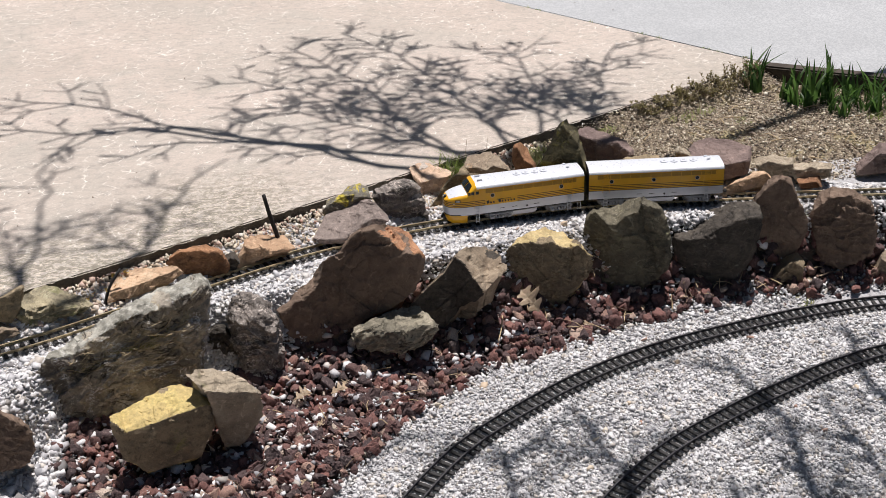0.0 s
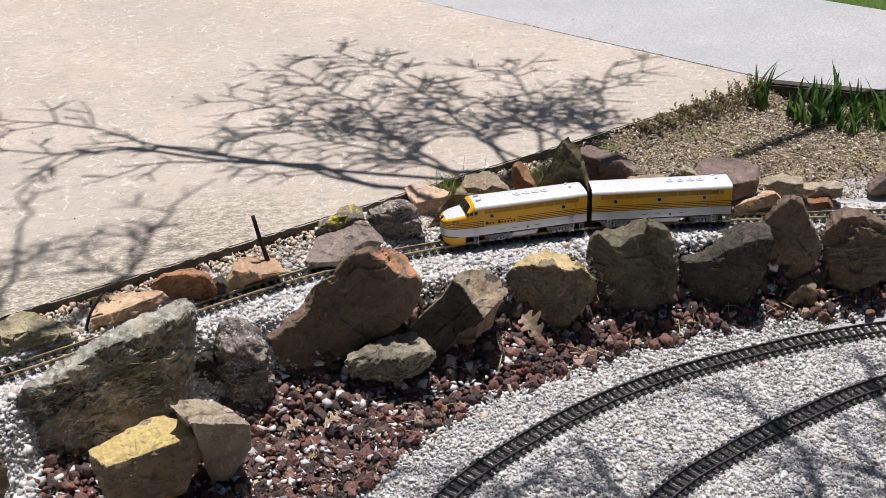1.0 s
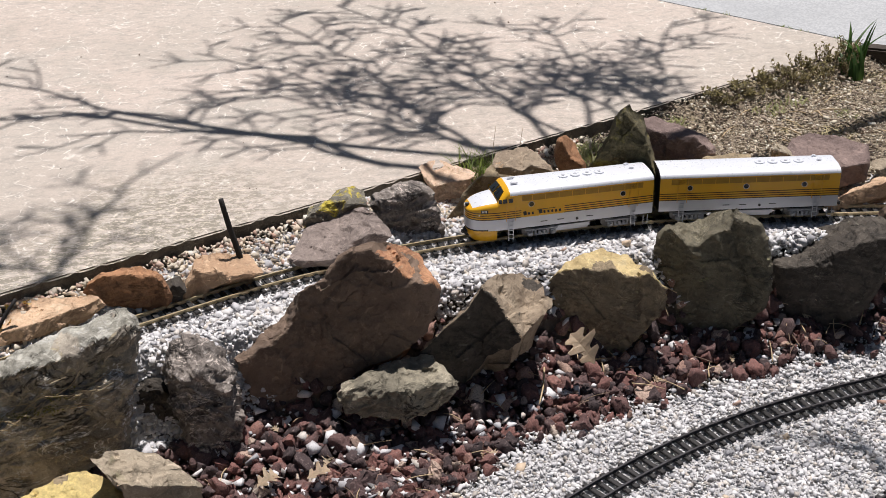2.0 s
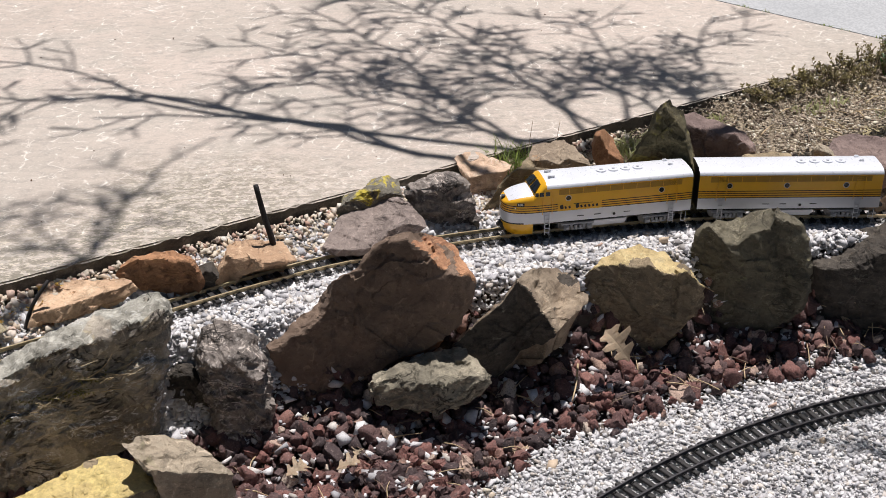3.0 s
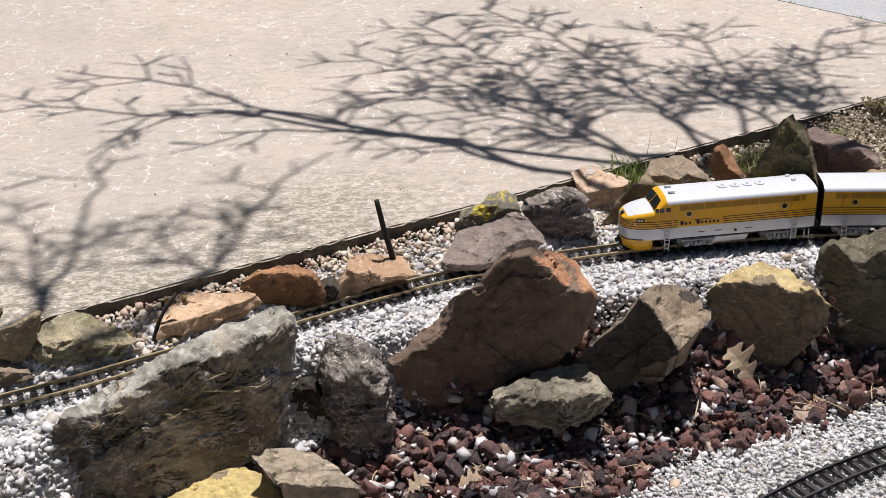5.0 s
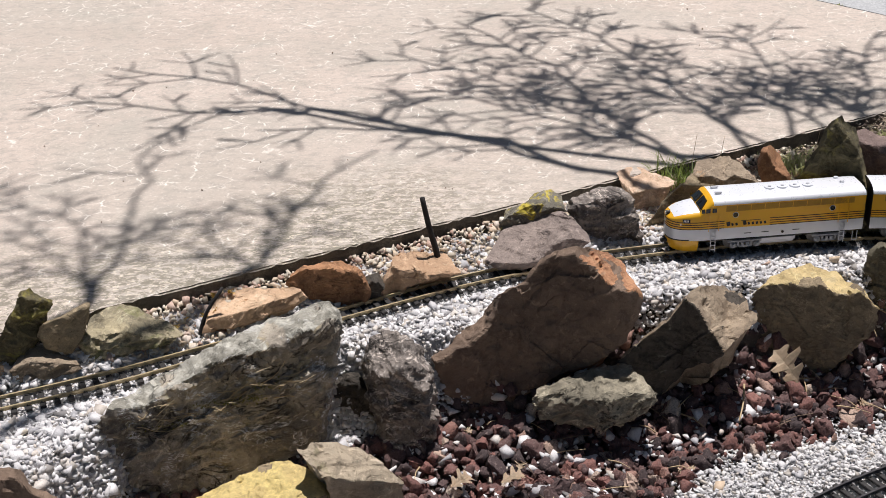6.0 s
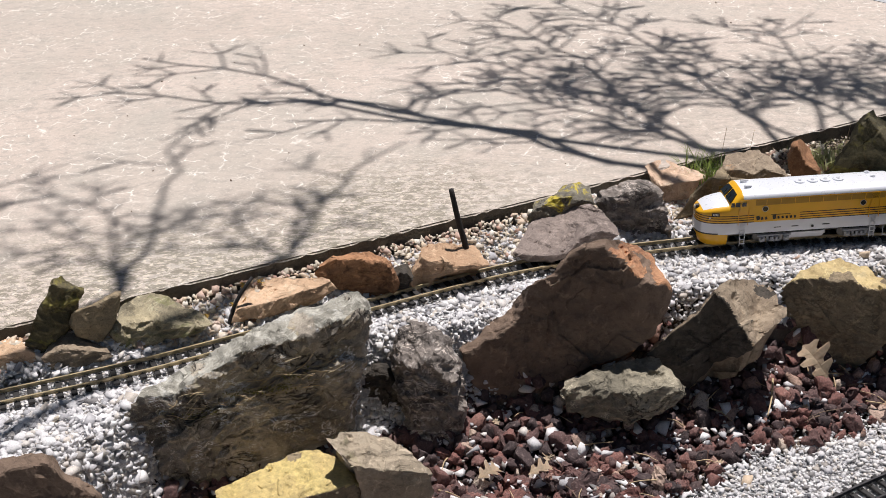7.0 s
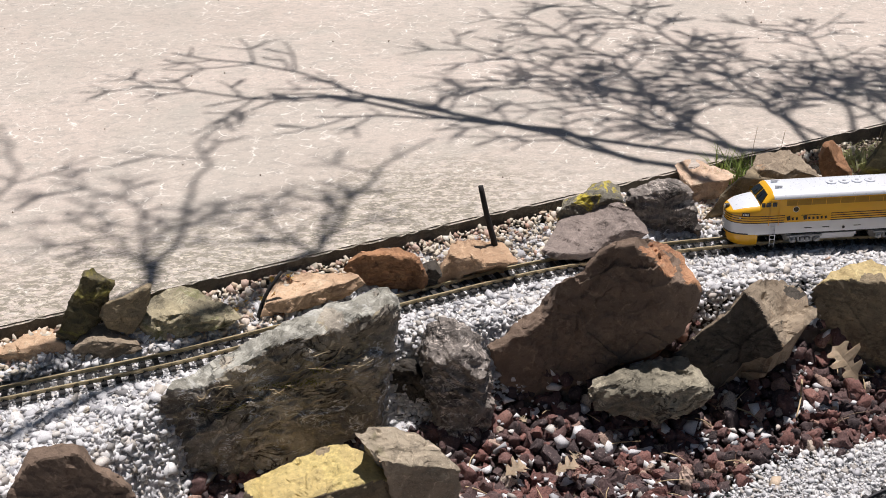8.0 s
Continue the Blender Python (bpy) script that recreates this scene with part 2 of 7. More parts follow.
def concrete_material():
    n = Nodes("weathered_concrete", 0.85)
    broad = n.noise(0.9, 6, 0.6)
    mid = n.noise(7, 7, 0.68, distort=0.5)
    fine = n.noise(170, 4, 0.75)
    col = n.ramp(broad, (0.3, (0.485, 0.412, 0.352)), (0.5, (0.546, 0.466, 0.40)), (0.72, (0.60, 0.514, 0.447)))
    col = n.mix(n.math("MULTIPLY", n.step(mid, 0.48, 0.70), 0.5), col, (0.38, 0.35, 0.295))
    col = n.mix(n.math("MULTIPLY", n.step(n.noise(2.1, 5, 0.6, distort=0.8), 0.5, 0.7), 0.5), col, (0.42, 0.395, 0.345))
    grain = n.noise(62, 5, 0.72, distort=0.4)
    col = n.mix(n.math("MULTIPLY", n.step(grain, 0.48, 0.66), 0.28), col, (0.29, 0.265, 0.215))
    col = n.mix(n.math("MULTIPLY", n.step(fine, 0.48, 0.66), 0.27), col, (0.25, 0.225, 0.185))
    wide = n.step(n.noise(0.55, 5, 0.62, distort=0.6), 0.44, 0.62)
    col = n.mix(n.math("MULTIPLY", wide, 0.45), col, (0.43, 0.40, 0.345))
    blot = n.noise(21, 8, 0.74, n.place((1, 1.4, 1)), 0.7)
    col = n.mix(n.math("MULTIPLY", n.step(blot, 0.47, 0.64), 0.62), col, (0.33, 0.30, 0.265))
    col = n.mix(n.math("MULTIPLY", n.step(n.noise(95, 3, 0.6), 0.58, 0.68), 0.35), col, (0.80, 0.74, 0.66))
    # pale crazing, in patches
    warp = n.node("ShaderNodeMix")
    warp.data_type = "VECTOR"
    warp.inputs["Factor"].default_value = 0.06
    wob = n.node("ShaderNodeTexNoise", Scale=9.0, Detail=4.0)
    n.link(n.co, wob.inputs["Vector"])
    n.link(n.co, warp.inputs[4])
    n.link(wob.outputs["Color"], warp.inputs[5])
    vor = n.voronoi(15, "DISTANCE_TO_EDGE", warp.outputs[1]).outputs["Distance"]
    vor2 = n.voronoi(34, "DISTANCE_TO_EDGE", warp.outputs[1]).outputs["Distance"]
    patch = n.step(n.noise(3.2, 5, 0.65), 0.42, 0.58)
    line = n.math("MULTIPLY", n.math("SUBTRACT", 1.0, n.step(vor, 0.0, 0.05)), patch)
    line2 = n.math("MULTIPLY", n.math("SUBTRACT", 1.0, n.step(vor2, 0.0, 0.07)), n.step(n.noise(6, 5, 0.6), 0.54, 0.66))
    broken = n.step(n.noise(26, 3, 0.6), 0.44, 0.60)
    col = n.mix(n.math("MULTIPLY", n.math("MULTIPLY", n.math("ADD", line, line2), broken), 0.95), col, (0.82, 0.77, 0.69))
    # dirt and moss stains blown in from the garden, thickest by the bed
    apart = n.node("ShaderNodeSeparateXYZ")
    n.link(n.co, apart.inputs[0])
    far_in = n.math("SUBTRACT", n.math("SUBTRACT", apart.outputs["Y"], n.math("MULTIPLY", apart.outputs["X"], 0.445)), 2.99)
    reach = n.math("ADD", far_in, n.math("MULTIPLY", n.noise(1.7, 4, 0.6), 1.1))
    near = n.math("MULTIPLY", n.math("SUBTRACT", 1.0, n.step(reach, 0.55, 1.25)), n.math("SUBTRACT", 1.0, n.math("MULTIPLY", n.step(apart.outputs["X"], -0.1, 0.6), 0.75)))
    speck = n.step(n.noise(30, 8, 0.78, n.place((0.8, 1.3, 1)), 0.5), 0.45, 0.54)
    col = n.mix(n.math("MULTIPLY", n.math("MULTIPLY", near, speck), 0.85), col, (0.20, 0.18, 0.135))
    flake = n.step(n.noise(75, 5, 0.7, n.place((0.7, 1.4, 1)), 0.3), 0.54, 0.60)
    col = n.mix(n.math("MULTIPLY", n.math("MULTIPLY", near, flake), 0.6), col, (0.78, 0.70, 0.56))
    n.color(col)
    h = n.math("ADD", n.math("MULTIPLY", fine, 0.6), n.math("MULTIPLY", mid, 1.0))
    return n.bump(h, 0.0016, 0.6).m


def road_material():
    n = Nodes("grey_chip_road", 0.85)
    chips = n.voronoi(130).outputs["Color"]
    col = n.ramp(n.math("ADD", n.noise(2.0, 6, 0.6), 0.0), (0.3, (0.42, 0.43, 0.43)), (0.7, (0.52, 0.53, 0.53)))
    bw = n.t.nodes.new("ShaderNodeRGBToBW")
    n.link(chips, bw.inputs[0])
    col = n.mix(n.math("MULTIPLY", n.step(bw.outputs[0], 0.2, 0.8), 0.55), col, (0.30, 0.31, 0.32))
    n.color(col)
    return n.bump(n.noise(150, 4, 0.7), 0.003, 0.7).m


def soil_material():
    n = Nodes("dark_soil", 0.95)
    f = n.noise(6, 8, 0.7)
    col = n.ramp(f, (0.3, (0.05, 0.04, 0.03)), (0.55, (0.11, 0.085, 0.065)), (0.75, (0.20, 0.17, 0.14)))
    col = n.mix(n.step(n.noise(90, 4, 0.7), 0.5, 0.7), col, (0.24, 0.21, 0.18))
    n.color(col)
    return n.bump(n.noise(110, 6, 0.7), 0.005, 0.9).m


def dust_material():
    n = Nodes("pale_stone_dust", 0.95)
    col = n.ramp(n.noise(55, 6, 0.7), (0.3, (0.30, 0.295, 0.29)), (0.55, (0.52, 0.51, 0.51)), (0.75, (0.70, 0.69, 0.69)))
    n.color(col)
    return n.bump(n.noise(140, 5, 0.7), 0.006, 0.9).m


def litter_material():
    n = Nodes("fine_bark_litter", 0.95)
    col = n.ramp(n.noise(48, 7, 0.75), (0.32, (0.08, 0.062, 0.046)), (0.5, (0.30, 0.24, 0.17)), (0.68, (0.54, 0.46, 0.33)))
    col = n.mix(n.math("MULTIPLY", n.step(n.noise(5, 5, 0.6), 0.52, 0.66), 0.5), col, (0.52, 0.45, 0.22))
    n.color(col)
    return n.bump(n.noise(130, 5, 0.7), 0.008, 0.9).m


def leaf_material(name, a, b, rough=0.55):
    n = Nodes(name, rough)
    geo = n.t.nodes.new("ShaderNodeNewGeometry")
    col = n.mix(geo.outputs["Random Per Island"], a, b)
    col = n.mix(n.math("MULTIPLY", n.noise(40, 4, 0.6), 0.5), col, tuple(c * 0.5 for c in a))
    n.color(col)
    # thin leaves let light through
    thin = n.node("ShaderNodeBsdfTranslucent")
    n.link(n.mix(0.5, col, tuple(min(1, c * 3.2) for c in b)), thin.inputs["Color"])
    both = n.node("ShaderNodeMixShader", Fac=0.42)
    n.link(n.b.outputs[0], both.inputs[1])
    n.link(thin.outputs[0], both.inputs[2])
    n.link(both.outputs[0], n.t.nodes["Material Output"].inputs["Surface"])
    return n.m


M_CONCRETE, M_ROAD, M_SOIL, M_DUST, M_LITTER = concrete_material(), road_material(), soil_material(), dust_material(), litter_material()
# slab sides: mould stain, and their shade put into the darker colour
M_CONCRETE_EDGE = stone("shaded_stained_concrete", (0.24, 0.21, 0.165), (0.09, 0.078, 0.06), (0.30, 0.27, 0.2), 0.3, 22, tone=0.85)
M_YELLOW = plain("yellow_enamel", (0.80, 0.42, 0.015), 0.32, vary=0.08, scale=20, coat=0.3)
M_MUSTARD = plain("mustard_grille", (0.42, 0.22, 0.012), 0.45, vary=0.2, scale=40)
M_SILVER = plain("silver_paint", (0.62, 0.63, 0.66), 0.34, 0.25, vary=0.08, scale=20)
M_ROOFW = plain("aluminium_roof_paint", (0.80, 0.82, 0.86), 0.30, 0.15, vary=0.06, scale=15, coat=0.2)
M_BLACK = plain("black_paint", (0.018, 0.016, 0.015), 0.5, vary=0.2)
M_STRIPE = plain("dark_brown_stripe", (0.05, 0.015, 0.008), 0.4, vary=0.1)
M_TRUCK = plain("grey_truck_casting", (0.36, 0.37, 0.39), 0.5, 0.2, vary=0.35, scale=90)
M_STEEL = plain("wheel_steel", (0.25, 0.24, 0.23), 0.35, 0.9, vary=0.3)
M_LENS = plain("headlight_lens", (0.85, 0.82, 0.72), 0.12, vary=0.02)
M_GLASS = plain("dark_window_glass", (0.012, 0.014, 0.016), 0.06, vary=0.02)
M_BRASS = plain("weathered_brass_rail", (0.60, 0.49, 0.30), 0.36, 0.4, vary=0.45, scale=35)
M_DARKRAIL = plain("dark_rail", (0.10, 0.095, 0.10), 0.38, 0.6, vary=0.4, scale=40)
M_TIE = plain("black_plastic_tie", (0.022, 0.020, 0.019), 0.62, vary=0.4, scale=70, bump=0.001)
M_CHAR = plain("charred_wood", (0.022, 0.019, 0.018), 0.8, vary=0.5, scale=30, bump=0.003)
M_BARK = plain("grey_bark", (0.14, 0.115, 0.09), 0.9, vary=0.5, scale=25, bump=0.006)
M_STRAW = plain("dry_straw", (0.58, 0.44, 0.26), 0.7, vary=0.3, scale=50)
M_TWIG = plain("dry_twig", (0.20, 0.14, 0.095), 0.85, vary=0.4, scale=50)
M_DRYLEAF = plain("dry_oak_leaf", (0.68, 0.54, 0.38), 0.6, vary=0.3, scale=45, bump=0.001)
M_MOSS = plain("yellow_green_moss", (0.20, 0.185, 0.045), 0.9, vary=0.5, scale=60)
M_ROOT = plain("dry_root_fibre", (0.46, 0.38, 0.25), 0.8, vary=0.4, scale=50)
M_YELLOWLEAF = plain("yellowed_leaf", (0.72, 0.50, 0.12), 0.6, vary=0.35, scale=45)
M_IRIS = leaf_material("iris_leaf", (0.02, 0.062, 0.013), (0.075, 0.14, 0.032), 0.42)
M_GRASS = leaf_material("grass_blades", (0.07, 0.13, 0.025), (0.22, 0.26, 0.07))
M_SEDUM = leaf_material("brown_green_shrub_leaves", (0.09, 0.07, 0.04), (0.24, 0.21, 0.10), 0.7)
M_CREEP = leaf_material("pale_creeping_leaves", (0.30, 0.33, 0.10), (0.48, 0.47, 0.22), 0.6)
M_TIMBER = plain("dark_timber_edging", (0.075, 0.058, 0.045), 0.85, vary=0.4, scale=20, bump=0.003)
M_LAWN = leaf_material("lawn", (0.07, 0.16, 0.02), (0.16, 0.28, 0.05))

# ---- helpers for meshes ----
def mesh_of(name, verts, faces, material, smooth=False):
    me = bpy.data.meshes.new(name)
    me.from_pydata([tuple(v) for v in verts], [], faces)
    me.materials.append(material)
    if smooth:
        me.polygons.foreach_set("use_smooth", [True] * len(me.polygons))
    me.update()
    return me


def part(name, bm, material, parent, label="", smooth=False):
    """One mesh object from a bmesh, under a thing or a part."""
    me = bpy.data.meshes.new(name)
    bmesh.ops.recalc_face_normals(bm, faces=bm.faces)
    bm.to_mesh(me)
    bm.free()
    me.materials.append(material)
    if smooth:
        me.polygons.foreach_set("use_smooth", [True] * len(me.polygons))
        me.set_sharp_from_angle(angle=radians(32))
    ob = new(name, me)
    ob.parent = parent
    return tagged(ob, label)


def box(size, at=(0, 0, 0), bevel=0.0, rot=None):
    bm = bmesh.new()
    m = Matrix.Translation(at) @ (rot or Matrix()) @ Matrix.Diagonal((*size, 1))
    bmesh.ops.create_cube(bm, size=1, matrix=m)
    if bevel:
        bmesh.ops.bevel(bm, geom=bm.edges[:], offset=bevel, segments=2, affect="EDGES")
    return bm


def tube(radius, length, at, axis="y", n=20, r2=None):
    bm = bmesh.new()
    turn = {"x": pose(0, 0, 0, 0, 90, 0), "y": pose(0, 0, 0, 90, 0, 0), "z": Matrix()}[axis]
    bmesh.ops.create_cone(bm, cap_ends=True, segments=n, radius1=radius, radius2=radius if r2 is None else r2, depth=length,
                          matrix=Matrix.Translation(at) @ turn)
    return bm


def join_bm(*bms):
    out = bmesh.new()
    for b in bms:
        me = bpy.data.meshes.new("joined")
        b.to_mesh(me)
        b.free()
        out.from_mesh(me)
        bpy.data.meshes.remove(me)
    return out


def empty(name, m, label, category, group=""):
    ob = new(name)
    ob.matrix_world = m
    return tagged(ob, label, category, group)


def smooth01(t):
    t = np.clip(t, 0, 1)
    return t * t * (3 - 2 * t)


def spline(points, n=40):
    """A dense smooth line through a few points (Catmull-Rom)."""
    p = np.array(points, float)
    p = np.vstack([2 * p[0] - p[1], p, 2 * p[-1] - p[-2]])
    out = []
    for i in range(1, len(p) - 2):
        t = np.linspace(0, 1, n, endpoint=False)[:, None]
        a, b, c, d = p[i - 1], p[i], p[i + 1], p[i + 2]
        out.append(0.5 * (2 * b + (c - a) * t + (2 * a - 5 * b + 4 * c - d) * t ** 2 + (3 * b - a - 3 * c + d) * t ** 3))
    return np.vstack(out + [p[-2:-1]])


class Line:
    """A smooth line on the plan, by its length."""
    def __init__(self, points):
        self.p = spline(points)
        seg = np.linalg.norm(np.diff(self.p, axis=0), axis=1)
        self.s = np.concatenate([[0], np.cumsum(seg)])
        self.length = self.s[-1]

    def at(self, s):
        return np.array([np.interp(s, self.s, self.p[:, 0]), np.interp(s, self.s, self.p[:, 1])])

    def heading(self, s, h=0.01):
        d = self.at(s + h) - self.at(s - h)
        return math.atan2(d[1], d[0])

    def away(self, x, y):
        """How far points lie from the line."""
        q = self.p[::4]
        best = np.full(np.shape(x), 1e9)
        for a in q:
            best = np.minimum(best, np.hypot(x - a[0], y - a[1]))
        return best


# ---- the plan ----
UPPER = Line([(-1.9, 2.085), (-1.4, 2.236), (-1.0, 2.372), (-0.73, 2.464), (-0.53, 2.545), (0.01, 2.794), (0.257, 2.895), (0.5, 2.955), (0.77, 2.998),
              (1.06, 3.025), (1.4, 3.022), (1.7, 2.985), (1.95, 2.945), (2.25, 2.89), (2.9, 2.78), (3.4, 2.65)])
OUTER = Line([(0.25, 1.50), (0.42, 1.75), (0.64, 1.99), (0.92, 2.18), (1.2, 2.32), (1.5, 2.42), (1.8, 2.48), (2.1, 2.52), (2.45, 2.52), (3.0, 2.43)])
INNER = Line([(0.80, 1.36), (0.97, 1.58), (1.25, 1.82), (1.53, 1.97), (1.78, 2.075), (2.03, 2.165), (2.3, 2.22), (2.8, 2.25)])
Z_UPPER, Z_LOWER = -0.100, -0.395


def edge_y(x):
    """The garden edge of the concrete slab."""
    return 2.99 + 0.445 * x


def wall_y(x):
    """The line on which the rock wall stands, between the upper and the lower bed."""
    return np.interp(x, [-2.5, -1.0, -0.74, -0.55, 0.0, 0.25, 0.77, 1.2, 1.5, 1.9, 2.4, 3.4],
                     [1.20, 1.72, 2.08, 2.42, 2.58, 2.68, 2.80, 2.85, 2.87, 2.86, 2.81, 2.60])


def lava_y(x):
    """Where the lava rock gives way to the white stone."""
    return np.interp(x, [-0.6, -0.1, 0.25, 0.50, 0.75, 1.0, 1.4, 1.8, 2.3, 3.2], [1.45, 1.68, 1.97, 2.235, 2.42, 2.52, 2.63, 2.69, 2.665, 2.55])


def ground_z(x, y):
    """The height of the bed."""
    x, y = np.asarray(x, float), np.asarray(y, float)
    d = (edge_y(x) - y) * 0.9136
    up = -0.034 - 0.072 * smooth01(d / 0.17)
    up = np.where(x > 1.3, up + 0.045 * smooth01((x - 1.3) / 0.5) * smooth01((y - 3.12) / 0.25), up)
    # the stone is banked up behind the brass track
    off = (y - np.interp(x, UPPER.p[:, 0], UPPER.p[:, 1])) * 0.93
    bank = Z_UPPER - 0.010 + 0.45 * np.clip(off - 0.045, 0, 0.09)
    up = np.where((off > 0.045) & (x < 1.1), np.maximum(up, bank), up)
    low = -0.408 + 0.08 * smooth01((y - wall_y(x) + 0.33) / 0.3)
    wide = np.interp(x, [-1.1, -0.72, -0.52, -0.25, -0.1, 0.3, 1.4], [0.45, 0.24, 0.06, 0.06, 0.10, 0.12, 0.10])
    z = low + (up - low) * smooth01((y - wall_y(x) + wide * np.interp(x, [-0.7, -0.4, -0.1, 0.25, 0.6], [0.3, 0.2, 0.4, 1.0, 1.15])) / wide)
    return z


def grid_sheet(name, xs, ys, z_of, material, keep=None):
    gx, gy = np.meshgrid(xs, ys)
    gz = z_of(gx, gy)
    n = len(xs)
    faces = []
    for j in range(len(ys) - 1):
        for i in range(n - 1):
            faces.append((j * n + i, j * n + i + 1, (j + 1) * n + i + 1, (j + 1) * n + i))
    return new(name, mesh_of(name, np.stack([gx, gy, gz], -1).reshape(-1, 3), faces, material, True))


def bed_sheet(name, keep, drop, material, label):
    """Fine stone dust under the loose white stone."""
    xs, ys = np.arange(-1.8, 3.3, 0.03), np.arange(1.0, 4.2, 0.03)
    gx, gy = np.meshgrid(xs, ys)
    gz = ground_z(gx, gy) - drop + 0.003 * np.sin(41 * gx) * np.sin(37 * gy + 3 * gx)
    near = UPPER.away(gx, gy)
    gz = np.where(near < 0.10, np.minimum(gz, Z_UPPER - 0.014 + 0.6 * np.maximum(near - 0.045, 0)), gz)
    ok = keep(gx, gy)
    n = len(xs)
    faces = [(j * n + i, j * n + i + 1, (j + 1) * n + i + 1, (j + 1) * n + i) for j in range(len(ys) - 1) for i in range(n - 1)
             if ok[j, i] and ok[j, i + 1] and ok[j + 1, i] and ok[j + 1, i + 1]]
    ob = new(name, mesh_of(name, np.stack([gx, gy, gz], -1).reshape(-1, 3), faces, material, True))
    return tagged(ob, label, "gravel bed", kind="structure")


def slab(name, corners, top, bottom, material, bevel=0.006, side=None):
    bm = bmesh.new()
    f = bm.faces.new([bm.verts.new((x, y, top)) for x, y in corners])
    low = bmesh.ops.extrude_face_region(bm, geom=[f])
    for v in low["geom"]:
        if isinstance(v, bmesh.types.BMVert):
            v.co.z = bottom
    bmesh.ops.bevel(bm, geom=[e for e in bm.edges if abs(e.verts[0].co.z - top) < 1e-6 and abs(e.verts[1].co.z - top) < 1e-6], offset=bevel, segments=3, affect="EDGES")
    ob = part(name, bm, material, None)
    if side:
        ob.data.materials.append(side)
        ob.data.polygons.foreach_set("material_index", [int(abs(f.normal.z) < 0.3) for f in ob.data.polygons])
    return ob


def sheet_z(x, y):
    rough = 0.006 * np.sin(31 * x + 3 * y) * np.sin(27 * y - 5 * x)
    near = (np.abs(x) < 4.2) & (y < 7) & (y > 0.3)
    return np.where(y < edge_y(x) - 0.01, ground_z(x, y) + rough - 0.018 - 0.03 * smooth01((0.2 - UPPER.away(x, y)) / 0.08), -0.085) * near + (1 - near) * -0.10


far = [-900.0, -300, -90, -30, -12, -6]
xs = np.concatenate([far, np.arange(-4.0, 4.01, 0.035), [6, 12, 30, 90, 300, 900]])
ys = np.concatenate([far, [-3, -1, 0.2], np.arange(0.5, 4.6, 0.035), [5, 6, 8, 12, 30, 90, 300, 900]])
tagged(grid_sheet("ground", xs, ys, sheet_z, M_SOIL), "dark garden soil under the gravel beds", "ground", kind="structure")

CORNER = (2.58, 4.16)
rnd = random.Random(21)
broken = [(x, edge_y(x) + 0.0022 * noise.noise(Vector((x * 5, 0, 0))) + 0.0022 * noise.noise(Vector((x * 61, 3, 0))) + rnd.uniform(-0.0009, 0.0009) - 0.002) for x in np.arange(-2.4, 2.46, 0.016)]
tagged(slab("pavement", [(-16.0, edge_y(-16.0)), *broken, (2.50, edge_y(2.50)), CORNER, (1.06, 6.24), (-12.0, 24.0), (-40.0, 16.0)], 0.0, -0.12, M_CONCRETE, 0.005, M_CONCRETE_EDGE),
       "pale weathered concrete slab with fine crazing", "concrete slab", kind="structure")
tagged(slab("road", [(2.595, 4.165), (3.12, 3.80), (4.2, 4.45), (3.27, 5.62), (-9.4, 23.6), (-11.98, 24.02), (1.075, 6.245)], -0.006, -0.12, M_ROAD),
       "grey road of bound stone chips", "road", kind="structure")
# the lawn past the road
tagged(slab("lawn", [(3.29, 5.63), (4.22, 4.46), (40, 20), (20, 60), (-9.3, 23.65)], -0.02, -0.2, M_LAWN, 0.02), "green lawn past the road", "lawn", kind="structure")

bed_sheet("gravel_bed", lambda x, y: (x > -1.45 + 0.12 * np.sin(7 * y)) & (((y > wall_y(x) - 0.05) & (y < edge_y(x) - 0.02 - np.where(x > 0.75, 0.1 + 0.45 * (x - 0.75), 0))) | ((x < -0.62) & (np.hypot((x + 1.0) / 0.85, (y - 2.3) / 0.9) < 1 + 0.05 * np.sin(13 * x + 7 * y)) & (y < edge_y(x) - 0.02)) | ((y < lava_y(x) - 0.03) & (x > -0.62) & (np.hypot((x - 1.3) / 2.2, (y - 2.4) / 1.25) < 1 + 0.05 * np.sin(11 * x + 5 * y)))),
          -0.002, M_DUST, "pale stone dust under the white gravel")
bed_sheet("mulch_bed", lambda x, y: (x > 0.9) & (y > 3.06 + 0.02 * np.sin(9 * x)) & (y < edge_y(x) - 0.02) & (y < 4.10 - 0.66 * np.maximum(x - 2.58, 0)), 0.006, M_LITTER, "fine bark litter under the mulch")

# ---- rocks ----
def hull_edges(o):
    """The edges of the convex hull, anticlockwise: a point and the outward normal of each."""
    pts = sorted(map(tuple, o))
    halves = []
    for run in (pts, pts[::-1]):
        h = []
        for p in run:
            while len(h) > 1 and (h[-1][0] - h[-2][0]) * (p[1] - h[-2][1]) - (h[-1][1] - h[-2][1]) * (p[0] - h[-2][0]) <= 0:
                h.pop()
            h.append(p)
        halves.append(h[:-1])
    ring = np.array(halves[0] + halves[1])
    d = np.roll(ring, -1, 0) - ring
    long = np.hypot(*d.T)
    return [(a, np.array([t[1], -t[0]]) / s) for a, t, s in zip(ring, d, long) if s > 1e-4]


def along(line, u):
    """The height of a broken line at u."""
    p = np.array(sorted(line))
    return np.interp(u, p[:, 0], p[:, 1])


def from_line(line, p):
    """How far points lie from a broken line."""
    best = np.full(len(p), 1e9)
    q = np.array(line)
    for a, b in zip(q[:-1], q[1:]):
        d = b - a
        t = np.clip((p - a) @ d / max(1e-9, d @ d), 0, 1)
        best = np.minimum(best, np.hypot(*(p - a - t[:, None] * d).T))
    return best


